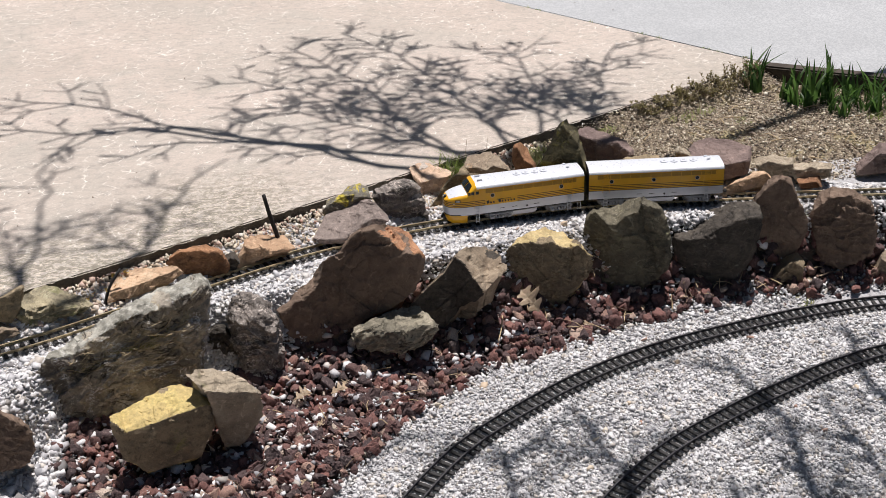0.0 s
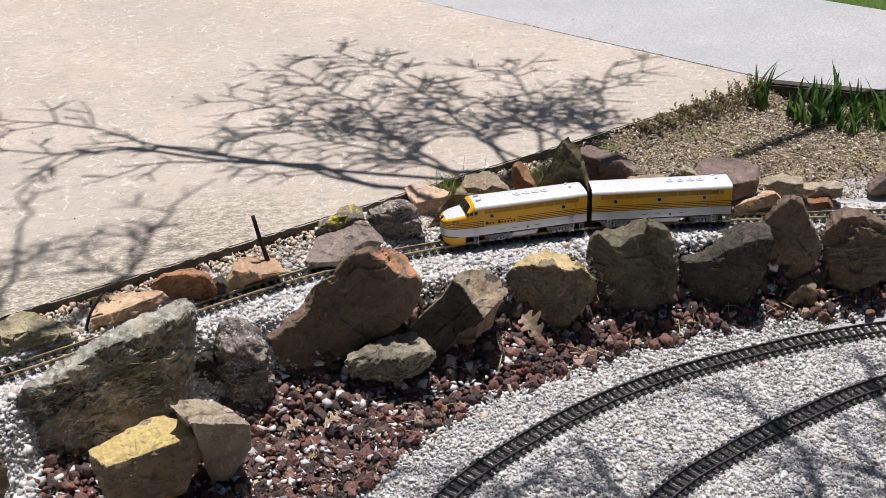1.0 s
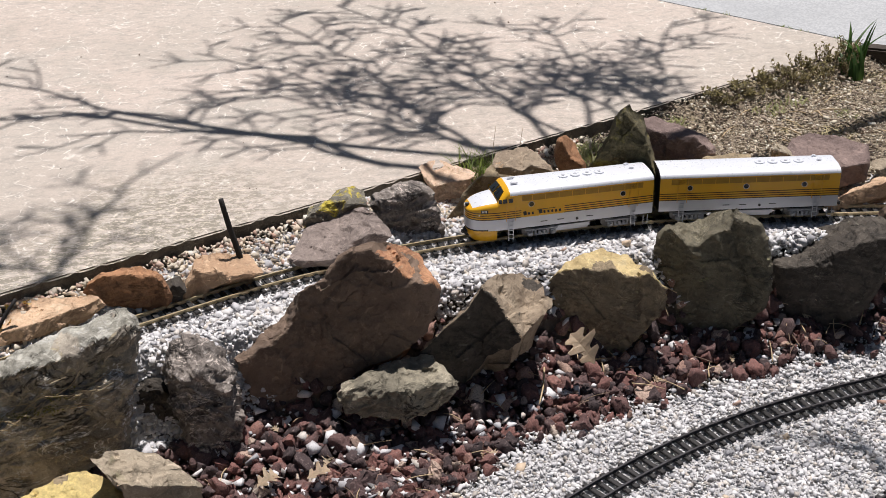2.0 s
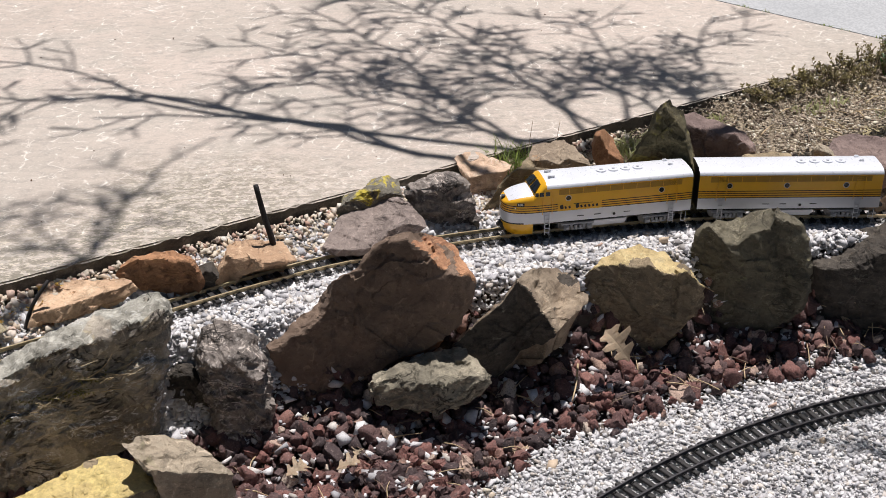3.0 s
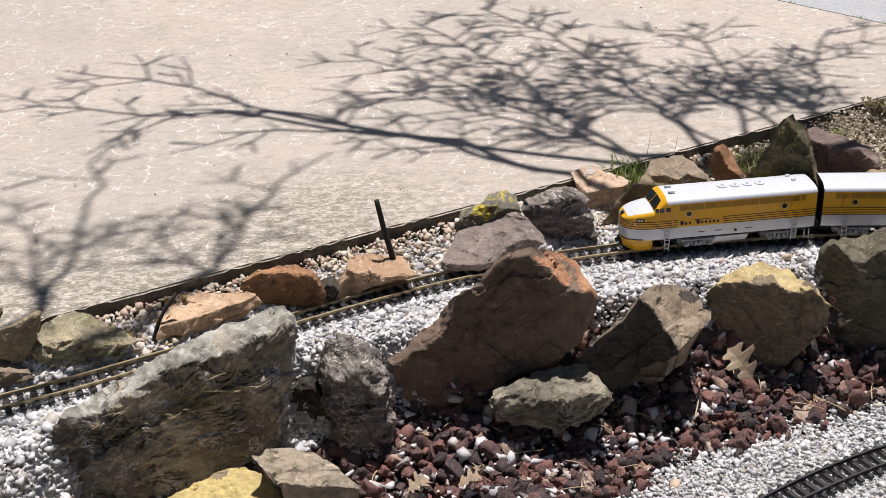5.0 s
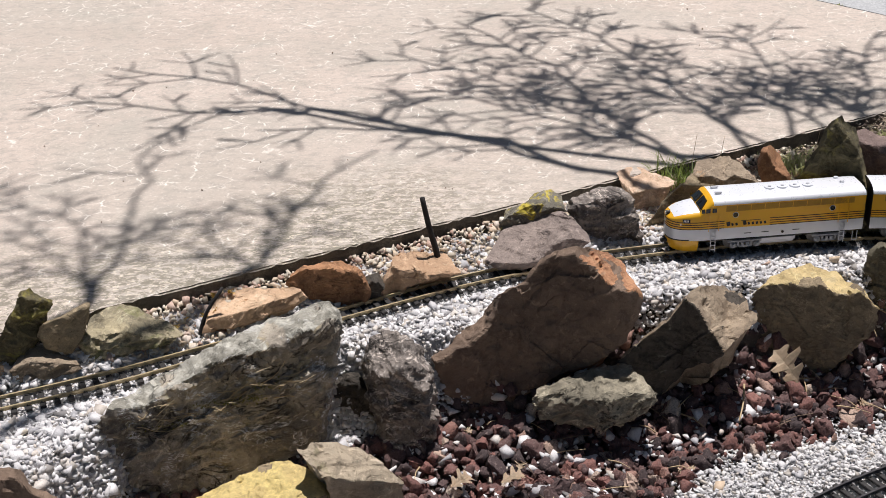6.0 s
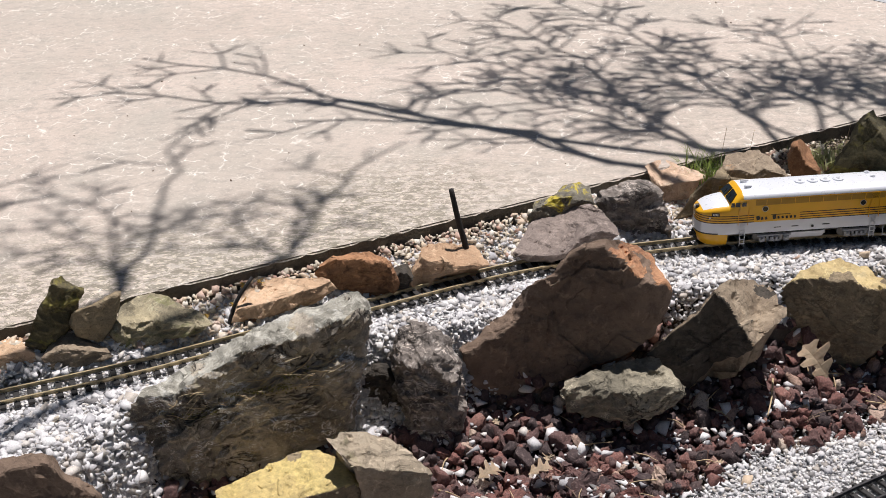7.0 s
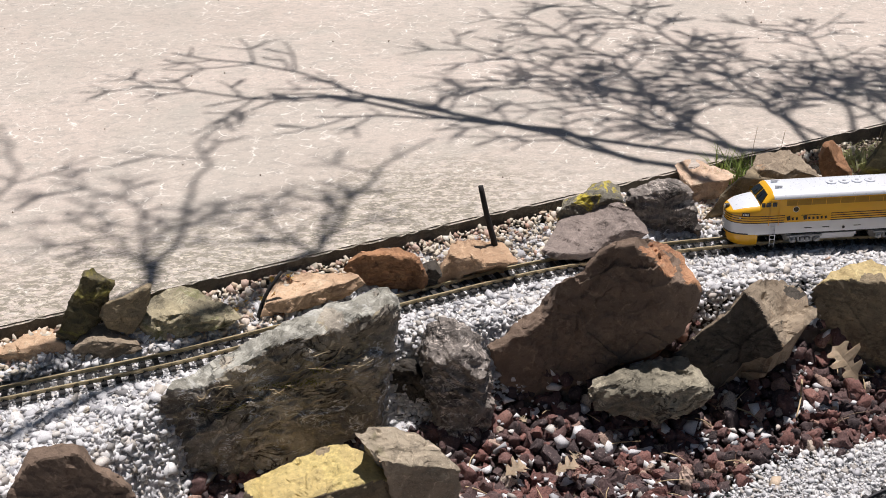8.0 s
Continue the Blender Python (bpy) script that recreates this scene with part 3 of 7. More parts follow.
def rock(label, at, yaw, lean, depth, material, outline, seed=1, dip=27, sink=0.035, rough=1.0, name="boulder", top=None, ahead=0.02,
         brow=None, over=0.05, rise=0.8, bulge=0.1, side=0.06, span=(-9, 9), crag=0.35, shelves=(), cracks=()):
    """A broken rock: an outline (metres, in its own leaning plane), a brow where the upper face meets the front, ledges and
    cracks across it, and sides that fall away; then chipped and worn. over: how far the front overhangs; rise: 1 for a level upper face."""
    rnd = random.Random(seed * 7 + 3)
    o = np.array(outline, float)
    if np.sum(o[:, 0] * np.roll(o[:, 1], -1) - o[:, 1] * np.roll(o[:, 0], -1)) < 0:
        o = o[::-1]
    low = o[:, 1] < np.sort(o[:, 1])[1] + 0.012
    o[low, 1] -= sink
    wide, tall = np.ptp(o, axis=0)
    size = max(wide, tall)
    off = Vector((seed * 3.1, seed * 1.7, seed * 0.9))
    if brow is None:
        us = np.linspace(o[:, 0].min(), o[:, 0].max(), 7)
        upper = [max(a[1] + (b[1] - a[1]) * (u - a[0]) / (b[0] - a[0]) for a, b in zip(o, np.roll(o, -1, 0)) if min(a[0], b[0]) - 1e-6 <= u <= max(a[0], b[0]) + 1e-6 and abs(b[0] - a[0]) > 1e-6) for u in us]
        brow = [(u, v - 0.4 * tall * (0.5 + rnd.uniform(0, 0.5))) for u, v in zip(us, upper)]
    # outline, finely divided and slightly broken
    step = max(0.0052, size / 96)
    ring = []
    for a, b in zip(o, np.roll(o, -1, 0)):
        d = b - a
        k = max(1, int(np.hypot(*d) / step))
        for j in range(k):
            q = a + d * j / k
            nx = np.array([d[1], -d[0]]) / max(1e-6, np.hypot(*d))
            w = Vector((q[0], q[1], 0))
            ring.append(q + nx * (0.012 * size * noise.noise(w * (7 / size) + off) + 0.008 * size * noise.noise(w * (19 / size) - off) + 0.004 * size * noise.noise(w * (47 / size) + off)))
    ring = np.array(ring)
    c = (ring.mean(0) + 0.5 * (ring.max(0) + ring.min(0))) / 2
    base = np.array([c[0], ring[:, 1].min()])
    a, le = radians(dip), radians(lean)
    front_slope = math.sin(le) / math.cos(a) + over
    top_slope = rise * math.cos(le) / math.sin(a)
    edges = [(p, n) for p, n in hull_edges(o) if not (n[1] > 0.30)]

    def wave(p, k, z):
        return np.array([noise.noise(Vector((x * k, y * k, z))) for x, y in p])

    def depth_at(p, ahead=0.0):
        u, v = p[:, 0], p[:, 1]
        ragged = 0.016 * size * wave(p, 16, seed) + 0.008 * size * wave(p, 55, seed + 9)
        h = v - along(brow, u) - ragged
        soft = 0.002 + 0.005 * size
        d = np.where(h > 0, h * top_slope, -h * front_slope)
        d = d + 0.5 * soft * np.exp(-np.abs(h) / soft) * 1.2
        d = d + bulge * wide * (2 * (u - c[0]) / wide) ** 2 * 0.5
        # broad flat facets on the front
        k = 3.4 / size
        cell = [noise.voronoi(Vector((x * k, y * k * 0.8, seed * 1.3)))[1][0] for x, y in p]
        tip = np.array([(Vector((x * k, y * k * 0.8, seed * 1.3)) - s).dot(noise.cell_vector(s * 9.7) - Vector((0.5, 0.5, 0.5))) for (x, y), s in zip(p, cell)])
        d = d + 0.14 * tip / k
        for q, n in edges:
            w = side * size * (0.4 if n[1] < -0.45 else 1.0)
            s = 0.35 if n[1] < -0.45 else 1.0
            d = d + s * np.maximum((p - q) @ n + w, 0) ** 1.5 / max(1e-4, w) ** 0.5
        for line, drop in shelves:
            t = v - along(line, u) + 0.02 * size * wave(p, 22, seed + 4)
            d = d + drop * smooth01(t / (0.008 + drop * 0.25) + 0.5)
        for line, w, deep in cracks:
            t = from_line(line, p + 0.006 * np.stack([wave(p, 40, 2), wave(p, 40, 7)], -1))
            d = d + deep * np.exp(-(t / max(w * 0.5, 1.3 * step)) ** 2)
        return d - ahead

    def place(p, d):
        return np.stack([p[:, 0], p[:, 1] * math.sin(le) + d * math.cos(a), p[:, 1] * math.cos(le) - d * math.sin(a)], -1)

    ahead += float(depth_at(c[None])[0])
    count = max(10, min(52, int(size * 0.5 / step)))
    rows, above = [], [bool(c[1] > along(brow, c[0]))]
    for i in range(1, count + 1):
        p = c + (ring - c) * (i / count)
        rows.append(place(p, depth_at(p, ahead)))
        above += [bool(x) for x in p[:, 1] + 0.012 * size * wave(p, 30, 3) + 0.012 * size * wave(p, 110, 5) > along(brow, p[:, 0])]
    rim = depth_at(ring, ahead)
    for f in (0.08, 0.25, 0.5, 0.8, 1.0):
        k = 1 - 0.45 * f * f
        p = base + (ring - base) * [1 - 0.3 * f, k]
        rows.append(place(p, rim + depth * f))
    above += [True] * (len(ring) * 5 + 1)
    n = len(ring)
    verts = [place(c[None], depth_at(c[None], ahead))[0]] + [v for r in rows for v in r]
    verts.append(place((base + (c - base) * 0.5)[None], np.array([rim.mean() + depth]))[0])
    bm = bmesh.new()
    vs = [bm.verts.new(v) for v in verts]
    for j in range(n):
        q = (j + 1) % n
        bm.faces.new((vs[0], vs[1 + j], vs[1 + q]))
        for i in range(len(rows) - 1):
            bm.faces.new((vs[1 + i * n + j], vs[1 + i * n + n + j], vs[1 + i * n + n + q], vs[1 + i * n + q]))
        bm.faces.new((vs[1 + (len(rows) - 1) * n + j], vs[-1], vs[1 + (len(rows) - 1) * n + q]))
    bmesh.ops.recalc_face_normals(bm, faces=bm.faces[:])
    bm.normal_update()
    # scooped fractures, chips, grain and bedding
    tilt = Matrix.Rotation(rnd.uniform(-0.7, 0.7), 3, "Y") @ Matrix.Rotation(rnd.uniform(-0.4, 0.4), 3, "X")
    cell = 2.6 / max(0.10, min(size, 0.26))
    moves = []
    for i, v in enumerate(bm.verts):
        p = v.co
        q = tilt @ p
        wob = p + Vector((noise.noise(p * 14 + off), noise.noise(p * 14 - off), noise.noise(p * 14 + off * 2))) * 0.012
        amt = 0.0
        for k, tip in ((cell * 1.5, 0.10), (cell * 3.4, 0.14)):
            w = wob * k + off
            seat = noise.voronoi(w)[1][0]
            amt += tip * (w - seat).dot(noise.cell_vector(seat * 9.7) - Vector((0.5, 0.5, 0.5))) / k
        chip = max(0.0, noise.noise(p * 21 - off) - 0.18)
        bed = noise.noise(Vector((q.x * 4, q.y * 4, q.z * 46)) + off)
        amt -= chip * 0.012
        amt += noise.noise(p * 9 + off) * 0.003 + (noise.noise(p * 40 + off) * 0.0020 + noise.noise(p * 95 + off) * 0.0013 + bed * 0.0020) * rough
        g = Vector((q.x * 15, q.y * 15, q.z * 34)) + off
        ridge = (1 - abs(noise.noise(g) * 1.8)) ** 2 - 0.35 + 0.45 * ((1 - abs(noise.noise(g * 2.3) * 1.8)) ** 2 - 0.35)
        amt += crag * (0.45 if above[min(i, len(above) - 1)] else 1.0) * (0.0085 * ridge + 0.006 * noise.noise(q * 17 - off))
        amt += (rough - 1) * 0.006 * noise.noise(p * 26 + off)
        moves.append(v.normal * amt)
    for v, d in zip(bm.verts, moves):
        v.co += d
    bm.normal_update()
    me = bpy.data.meshes.new(name)
    bm.to_mesh(me)
    bm.free()
    me.materials.append(material)
    me.polygons.foreach_set("use_smooth", [True] * len(me.polygons))
    me.set_sharp_from_angle(angle=radians(19))
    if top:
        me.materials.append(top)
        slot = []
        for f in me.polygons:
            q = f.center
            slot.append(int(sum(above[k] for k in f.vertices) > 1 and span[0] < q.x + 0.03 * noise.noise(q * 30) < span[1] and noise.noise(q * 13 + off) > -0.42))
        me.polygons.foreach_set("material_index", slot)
    ob = new(name, me)
    ob.matrix_world = pose(*at, 0, 0, yaw)
    return tagged(ob, label, "rock", "rocks along the garden railway")


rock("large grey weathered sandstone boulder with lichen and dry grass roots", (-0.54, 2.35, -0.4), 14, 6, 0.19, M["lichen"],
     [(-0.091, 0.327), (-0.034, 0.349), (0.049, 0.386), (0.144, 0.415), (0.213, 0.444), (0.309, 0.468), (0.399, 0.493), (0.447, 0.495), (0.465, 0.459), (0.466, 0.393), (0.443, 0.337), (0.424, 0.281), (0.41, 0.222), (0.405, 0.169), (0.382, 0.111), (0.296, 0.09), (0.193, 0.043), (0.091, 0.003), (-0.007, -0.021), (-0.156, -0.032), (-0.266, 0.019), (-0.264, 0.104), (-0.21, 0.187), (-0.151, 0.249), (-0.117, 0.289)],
     seed=1, dip=37, ahead=0.07, brow=[(-0.094, 0.306), (-0.023, 0.288), (0.027, 0.323), (0.082, 0.338), (0.131, 0.362), (0.192, 0.379), (0.273, 0.381), (0.343, 0.407), (0.42, 0.424), (0.467, 0.421)], shelves=[([(-0.123, 0.14), (-0.058, 0.183), (0.054, 0.234), (0.179, 0.268), (0.291, 0.299), (0.402, 0.308), (0.457, 0.304)], 0.022)], cracks=[([(-0.049, 0.315), (-0.066, 0.233), (-0.09, 0.147), (-0.113, 0.028)], 0.012, 0.006), ([(-0.002, 0.112), (0.11, 0.148), (0.212, 0.203), (0.258, 0.254)], 0.01, 0.008)], over=0.05, rise=0.86, bulge=0.1, side=0.05, top=M["lichenlit"], crag=1.0)
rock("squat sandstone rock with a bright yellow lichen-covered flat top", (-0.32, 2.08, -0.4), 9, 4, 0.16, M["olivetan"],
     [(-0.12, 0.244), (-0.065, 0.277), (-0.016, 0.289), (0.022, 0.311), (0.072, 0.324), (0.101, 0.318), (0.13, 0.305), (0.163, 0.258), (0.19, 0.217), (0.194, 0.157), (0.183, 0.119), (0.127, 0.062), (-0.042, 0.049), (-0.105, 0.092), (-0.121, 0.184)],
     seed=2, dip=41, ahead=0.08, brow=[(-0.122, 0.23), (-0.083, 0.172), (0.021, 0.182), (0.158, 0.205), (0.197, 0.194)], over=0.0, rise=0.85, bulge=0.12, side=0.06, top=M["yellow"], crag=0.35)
rock("grey tan sandstone block with a rounded worn top", (-0.08, 2.11, -0.38), 3, 4, 0.15, M["greytan"],
     [(-0.121, 0.311), (-0.086, 0.327), (-0.039, 0.324), (0.009, 0.311), (0.043, 0.276), (0.08, 0.229), (0.101, 0.198), (0.101, 0.132), (0.07, 0.083), (0.018, 0.058), (-0.031, 0.071), (-0.052, 0.133), (-0.065, 0.215), (-0.097, 0.269)],
     seed=3, dip=41, ahead=0.07, brow=[(-0.123, 0.293), (-0.069, 0.233), (-0.021, 0.222), (0.052, 0.209), (0.104, 0.191)], over=0.34, rise=0.78, bulge=0.15, side=0.06, crag=0.3)
rock("dark speckled grey rock with a knobbly surface", (-0.01, 2.48, -0.33), 1, 8, 0.13, M["speckle"],
     [(-0.061, 0.236), (-0.043, 0.28), (-0.019, 0.308), (0.013, 0.318), (0.053, 0.296), (0.093, 0.264), (0.102, 0.21), (0.122, 0.148), (0.127, 0.11), (0.118, 0.025), (0.089, 0.008), (0.024, -0.006), (-0.024, 0.011), (-0.035, 0.067), (-0.043, 0.129), (-0.058, 0.191)],
     seed=4, dip=36, rough=2.4, ahead=0.045, brow=[(-0.063, 0.199), (-0.014, 0.188), (0.042, 0.202), (0.104, 0.203)], shelves=[([(-0.069, 0.108), (-0.018, 0.12), (0.044, 0.105), (0.121, 0.118)], 0.012)], cracks=[([(-0.018, 0.127), (-0.036, 0.167), (-0.062, 0.191)], 0.008, 0.01)], over=0.01, rise=0.55, bulge=0.2, side=0.1, crag=1.3)
rock("small dark rock wedged between two boulders", (-0.08, 2.57, -0.34), 3, 10, 0.08, M["dark"],
     [(-0.071, 0.148), (-0.037, 0.163), (-0.002, 0.153), (0.03, 0.096), (0.05, 0.069), (0.034, 0.001), (-0.028, -0.009), (-0.068, 0.026), (-0.081, 0.09)],
     seed=5, dip=35, ahead=0.045, brow=[(-0.072, 0.133), (-0.031, 0.145), (0.003, 0.121), (0.046, 0.06)], over=0.01, rise=0.6, bulge=0.2, side=0.1, crag=1.0)
rock("large leaning slab of brown sandstone with an orange crumbling end", (0.23, 2.59, -0.31), -4, 12, 0.12, M["brown"],
     [(-0.132, 0.139), (-0.11, 0.165), (-0.062, 0.199), (0.003, 0.25), (0.032, 0.297), (0.103, 0.34), (0.153, 0.391), (0.195, 0.416), (0.236, 0.425), (0.299, 0.421), (0.334, 0.409), (0.355, 0.391), (0.369, 0.35), (0.398, 0.316), (0.405, 0.291), (0.392, 0.247), (0.374, 0.202), (0.358, 0.172), (0.316, 0.131), (0.244, 0.101), (0.173, 0.072), (0.101, 0.031), (0.028, -0.003), (-0.03, -0.015), (-0.088, -0.005), (-0.108, 0.024), (-0.114, 0.073)],
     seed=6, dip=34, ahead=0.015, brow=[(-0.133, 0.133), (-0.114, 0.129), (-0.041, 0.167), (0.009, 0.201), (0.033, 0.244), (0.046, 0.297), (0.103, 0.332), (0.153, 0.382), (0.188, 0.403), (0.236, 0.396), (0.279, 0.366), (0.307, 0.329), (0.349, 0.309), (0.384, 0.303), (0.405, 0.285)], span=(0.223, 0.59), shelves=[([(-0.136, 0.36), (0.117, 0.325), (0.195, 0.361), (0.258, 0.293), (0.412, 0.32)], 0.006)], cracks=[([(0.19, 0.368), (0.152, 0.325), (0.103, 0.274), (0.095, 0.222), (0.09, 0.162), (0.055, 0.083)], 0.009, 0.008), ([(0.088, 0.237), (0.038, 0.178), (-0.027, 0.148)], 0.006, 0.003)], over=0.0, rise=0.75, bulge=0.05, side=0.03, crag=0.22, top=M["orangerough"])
rock("low grey green rock with layered worn edges", (0.52, 2.5, -0.36), -11, 26, 0.16, M["greygreen"],
     [(-0.178, 0.082), (-0.162, 0.118), (-0.117, 0.135), (-0.061, 0.162), (0.009, 0.187), (0.037, 0.194), (0.072, 0.194), (0.087, 0.17), (0.109, 0.142), (0.135, 0.122), (0.138, 0.105), (0.112, 0.068), (0.043, 0.034), (-0.013, 0.021), (-0.099, 0.035), (-0.15, 0.049)],
     seed=7, dip=35, sink=0.0, ahead=0.08, brow=[(-0.179, 0.091), (-0.102, 0.109), (-0.045, 0.097), (0.026, 0.098), (0.082, 0.117), (0.138, 0.112)], shelves=[([(-0.179, 0.105), (-0.074, 0.128), (0.01, 0.147), (0.095, 0.146), (0.138, 0.122)], 0.008)], cracks=[([(0.045, 0.149), (0.074, 0.145)], 0.01, 0.014)], over=0.02, rise=0.75, bulge=0.15, side=0.08, crag=1.3)
# tan above the brow, dark below: the shaded left facet put into the colour
rock("tan grey sandstone rock leaning back with a smooth face", (0.75, 2.68, -0.31), -15, 18, 0.08, M["dark"],
     [(-0.154, 0.031), (-0.098, 0.09), (-0.029, 0.157), (-0.003, 0.204), (0.031, 0.234), (0.066, 0.254), (0.108, 0.261), (0.145, 0.249), (0.168, 0.225), (0.173, 0.195), (0.192, 0.188), (0.19, 0.164), (0.16, 0.134), (0.134, 0.105), (0.094, 0.053), (0.024, 0.02), (-0.063, 0.0), (-0.123, 0.007)],
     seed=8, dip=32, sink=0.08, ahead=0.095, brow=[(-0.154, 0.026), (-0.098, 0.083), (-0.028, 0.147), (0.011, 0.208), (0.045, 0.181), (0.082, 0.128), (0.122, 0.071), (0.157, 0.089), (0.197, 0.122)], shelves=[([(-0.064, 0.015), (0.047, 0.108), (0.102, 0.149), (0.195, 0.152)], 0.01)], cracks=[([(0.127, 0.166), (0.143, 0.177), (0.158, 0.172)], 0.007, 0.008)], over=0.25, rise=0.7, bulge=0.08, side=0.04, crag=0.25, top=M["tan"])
rock("rounded yellowish sandstone rock with a cracked side", (1.1, 2.78, -0.31), -20, 14, 0.09, M["yellowtan"],
     [(-0.137, 0.133), (-0.116, 0.157), (-0.076, 0.198), (-0.027, 0.226), (0.013, 0.249), (0.047, 0.23), (0.08, 0.229), (0.114, 0.203), (0.156, 0.185), (0.173, 0.161), (0.199, 0.142), (0.193, 0.093), (0.179, 0.056), (0.081, 0.025), (-0.019, 0.015), (-0.087, 0.035), (-0.122, 0.091)],
     seed=9, dip=31, sink=0.09, ahead=0.095, brow=[(-0.137, 0.139), (-0.083, 0.171), (-0.025, 0.183), (0.012, 0.172), (0.041, 0.184), (0.083, 0.169), (0.116, 0.166), (0.143, 0.179), (0.174, 0.154), (0.199, 0.133)], cracks=[([(0.117, 0.166), (0.118, 0.114), (0.117, 0.062)], 0.007, 0.012)], over=0.05, rise=0.75, bulge=0.12, side=0.06, crag=0.4, top=M["yellowlit"])
rock("dark olive boulder with pale veins down its side", (1.44, 2.79, -0.29), -26, 10, 0.1, M["olive"],
     [(-0.173, 0.125), (-0.157, 0.208), (-0.139, 0.245), (-0.082, 0.259), (-0.042, 0.277), (-0.002, 0.3), (0.046, 0.312), (0.088, 0.299), (0.122, 0.275), (0.144, 0.247), (0.16, 0.188), (0.17, 0.083), (0.161, 0.038), (0.065, -0.001), (-0.036, -0.004), (-0.122, -0.001), (-0.164, 0.072)],
     seed=10, dip=29, sink=0.06, ahead=0.08, brow=[(-0.174, 0.134), (-0.153, 0.208), (-0.118, 0.236), (-0.077, 0.198), (-0.039, 0.188), (0.003, 0.231), (0.043, 0.253), (0.05, 0.281), (0.123, 0.268), (0.156, 0.223)], cracks=[([(0.051, 0.273), (0.064, 0.195), (0.096, 0.111), (0.114, 0.041)], 0.008, 0.01), ([(0.067, 0.196), (0.124, 0.167), (0.16, 0.135)], 0.007, 0.006)], over=0.03, rise=0.78, bulge=0.1, side=0.05, crag=0.6)
rock("dark grey boulder with a pale grazed top", (1.81, 2.76, -0.28), -24, 12, 0.1, M["dark"],
     [(-0.187, 0.071), (-0.18, 0.126), (-0.128, 0.157), (-0.074, 0.206), (-0.027, 0.227), (0.02, 0.249), (0.067, 0.261), (0.107, 0.265), (0.133, 0.25), (0.148, 0.199), (0.14, 0.137), (0.126, 0.047), (0.096, -0.015), (0.017, -0.048), (-0.066, -0.05), (-0.145, -0.021), (-0.178, 0.027)],
     seed=11, dip=27, sink=0.06, ahead=0.08, brow=[(-0.189, 0.098), (-0.146, 0.086), (-0.08, 0.097), (-0.018, 0.138), (0.043, 0.177), (0.091, 0.192), (0.148, 0.195)], over=0.05, rise=0.72, bulge=0.1, side=0.05, crag=0.5)
rock("tall dark brown pointed rock", (2.06, 2.81, -0.28), -27, 5, 0.08, M["brown"],
     [(-0.106, 0.212), (-0.075, 0.256), (-0.039, 0.308), (-0.01, 0.322), (0.031, 0.306), (0.058, 0.247), (0.083, 0.193), (0.109, 0.14), (0.11, 0.076), (0.086, 0.018), (0.005, -0.038), (-0.069, -0.032), (-0.093, 0.072)],
     seed=12, dip=27, sink=0.05, ahead=0.07, brow=[(-0.104, 0.195), (-0.064, 0.244), (-0.008, 0.302), (0.039, 0.271), (0.111, 0.126)], over=0.03, rise=0.6, bulge=0.1, side=0.06, crag=0.35)
rock("brown craggy rock with a broken crest", (2.28, 2.75, -0.28), -30, 6, 0.1, M["brown"],
     [(-0.099, 0.082), (-0.114, 0.16), (-0.095, 0.229), (-0.049, 0.264), (0.011, 0.269), (0.072, 0.25), (0.112, 0.221), (0.144, 0.125), (0.142, 0.017), (0.045, -0.013), (-0.047, -0.01), (-0.086, 0.027)],
     seed=13, dip=26, sink=0.05, ahead=0.07, brow=[(-0.113, 0.151), (-0.043, 0.218), (0.034, 0.241), (0.11, 0.206), (0.141, 0.147)], shelves=[([(-0.11, 0.092), (-0.012, 0.128), (0.019, 0.199), (0.142, 0.17)], 0.014)], over=0.01, rise=0.7, bulge=0.12, side=0.06, crag=0.9)
rock("pale tan rock at the end of the row", (2.48, 2.62, -0.31), -33, 15, 0.08, M["tan"],
     [(-0.09, 0.02), (-0.07, 0.06), (-0.01, 0.08), (0.06, 0.08), (0.07, 0.02), (-0.07, -0.02)],
     seed=14, dip=27)
rock("small yellowish stone on the lava gravel", (2.07, 2.69, -0.31), -28, 20, 0.06, M["yellowtan"],
     [(-0.07, 0.01), (-0.04, 0.05), (0.02, 0.08), (0.05, 0.05), (0.05, 0.01), (-0.05, -0.01)],
     seed=15, dip=27)
rock("flat pale orange sandstone slab leaning on the gravel", (-0.39, 2.65, -0.07), 10, 52, 0.04, M["orange"],
     [(-0.078, 0.007), (-0.054, 0.054), (-0.03, 0.103), (-0.016, 0.123), (0.072, 0.107), (0.165, 0.097), (0.185, 0.087), (0.2, 0.058), (0.156, 0.037), (0.09, 0.027), (0.038, 0.014), (-0.012, 0.012), (-0.054, 0.019)],
     seed=16, dip=29, ahead=0.005, sink=0.006, brow=[(-0.077, 0.013), (-0.059, 0.036), (-0.009, 0.038), (0.05, 0.05), (0.124, 0.066), (0.184, 0.081), (0.2, 0.061)], over=-0.05, rise=0.9, bulge=0.02, side=0.02, crag=0.35)
rock("rust brown rock beside the concrete edge", (-0.14, 2.77, -0.07), 5, 34, 0.09, M["rust"],
     [(-0.12, 0.056), (-0.104, 0.085), (-0.08, 0.097), (-0.019, 0.103), (0.026, 0.101), (0.069, 0.085), (0.094, 0.047), (0.097, 0.015), (0.078, -0.01), (0.018, -0.006), (-0.055, 0.012), (-0.1, 0.032)],
     seed=17, dip=28, ahead=0.01, sink=0.006, brow=[(-0.118, 0.069), (-0.074, 0.088), (0.001, 0.085), (0.067, 0.07), (0.098, 0.027)], over=0.06, rise=0.85, bulge=0.15, side=0.08, crag=0.8)
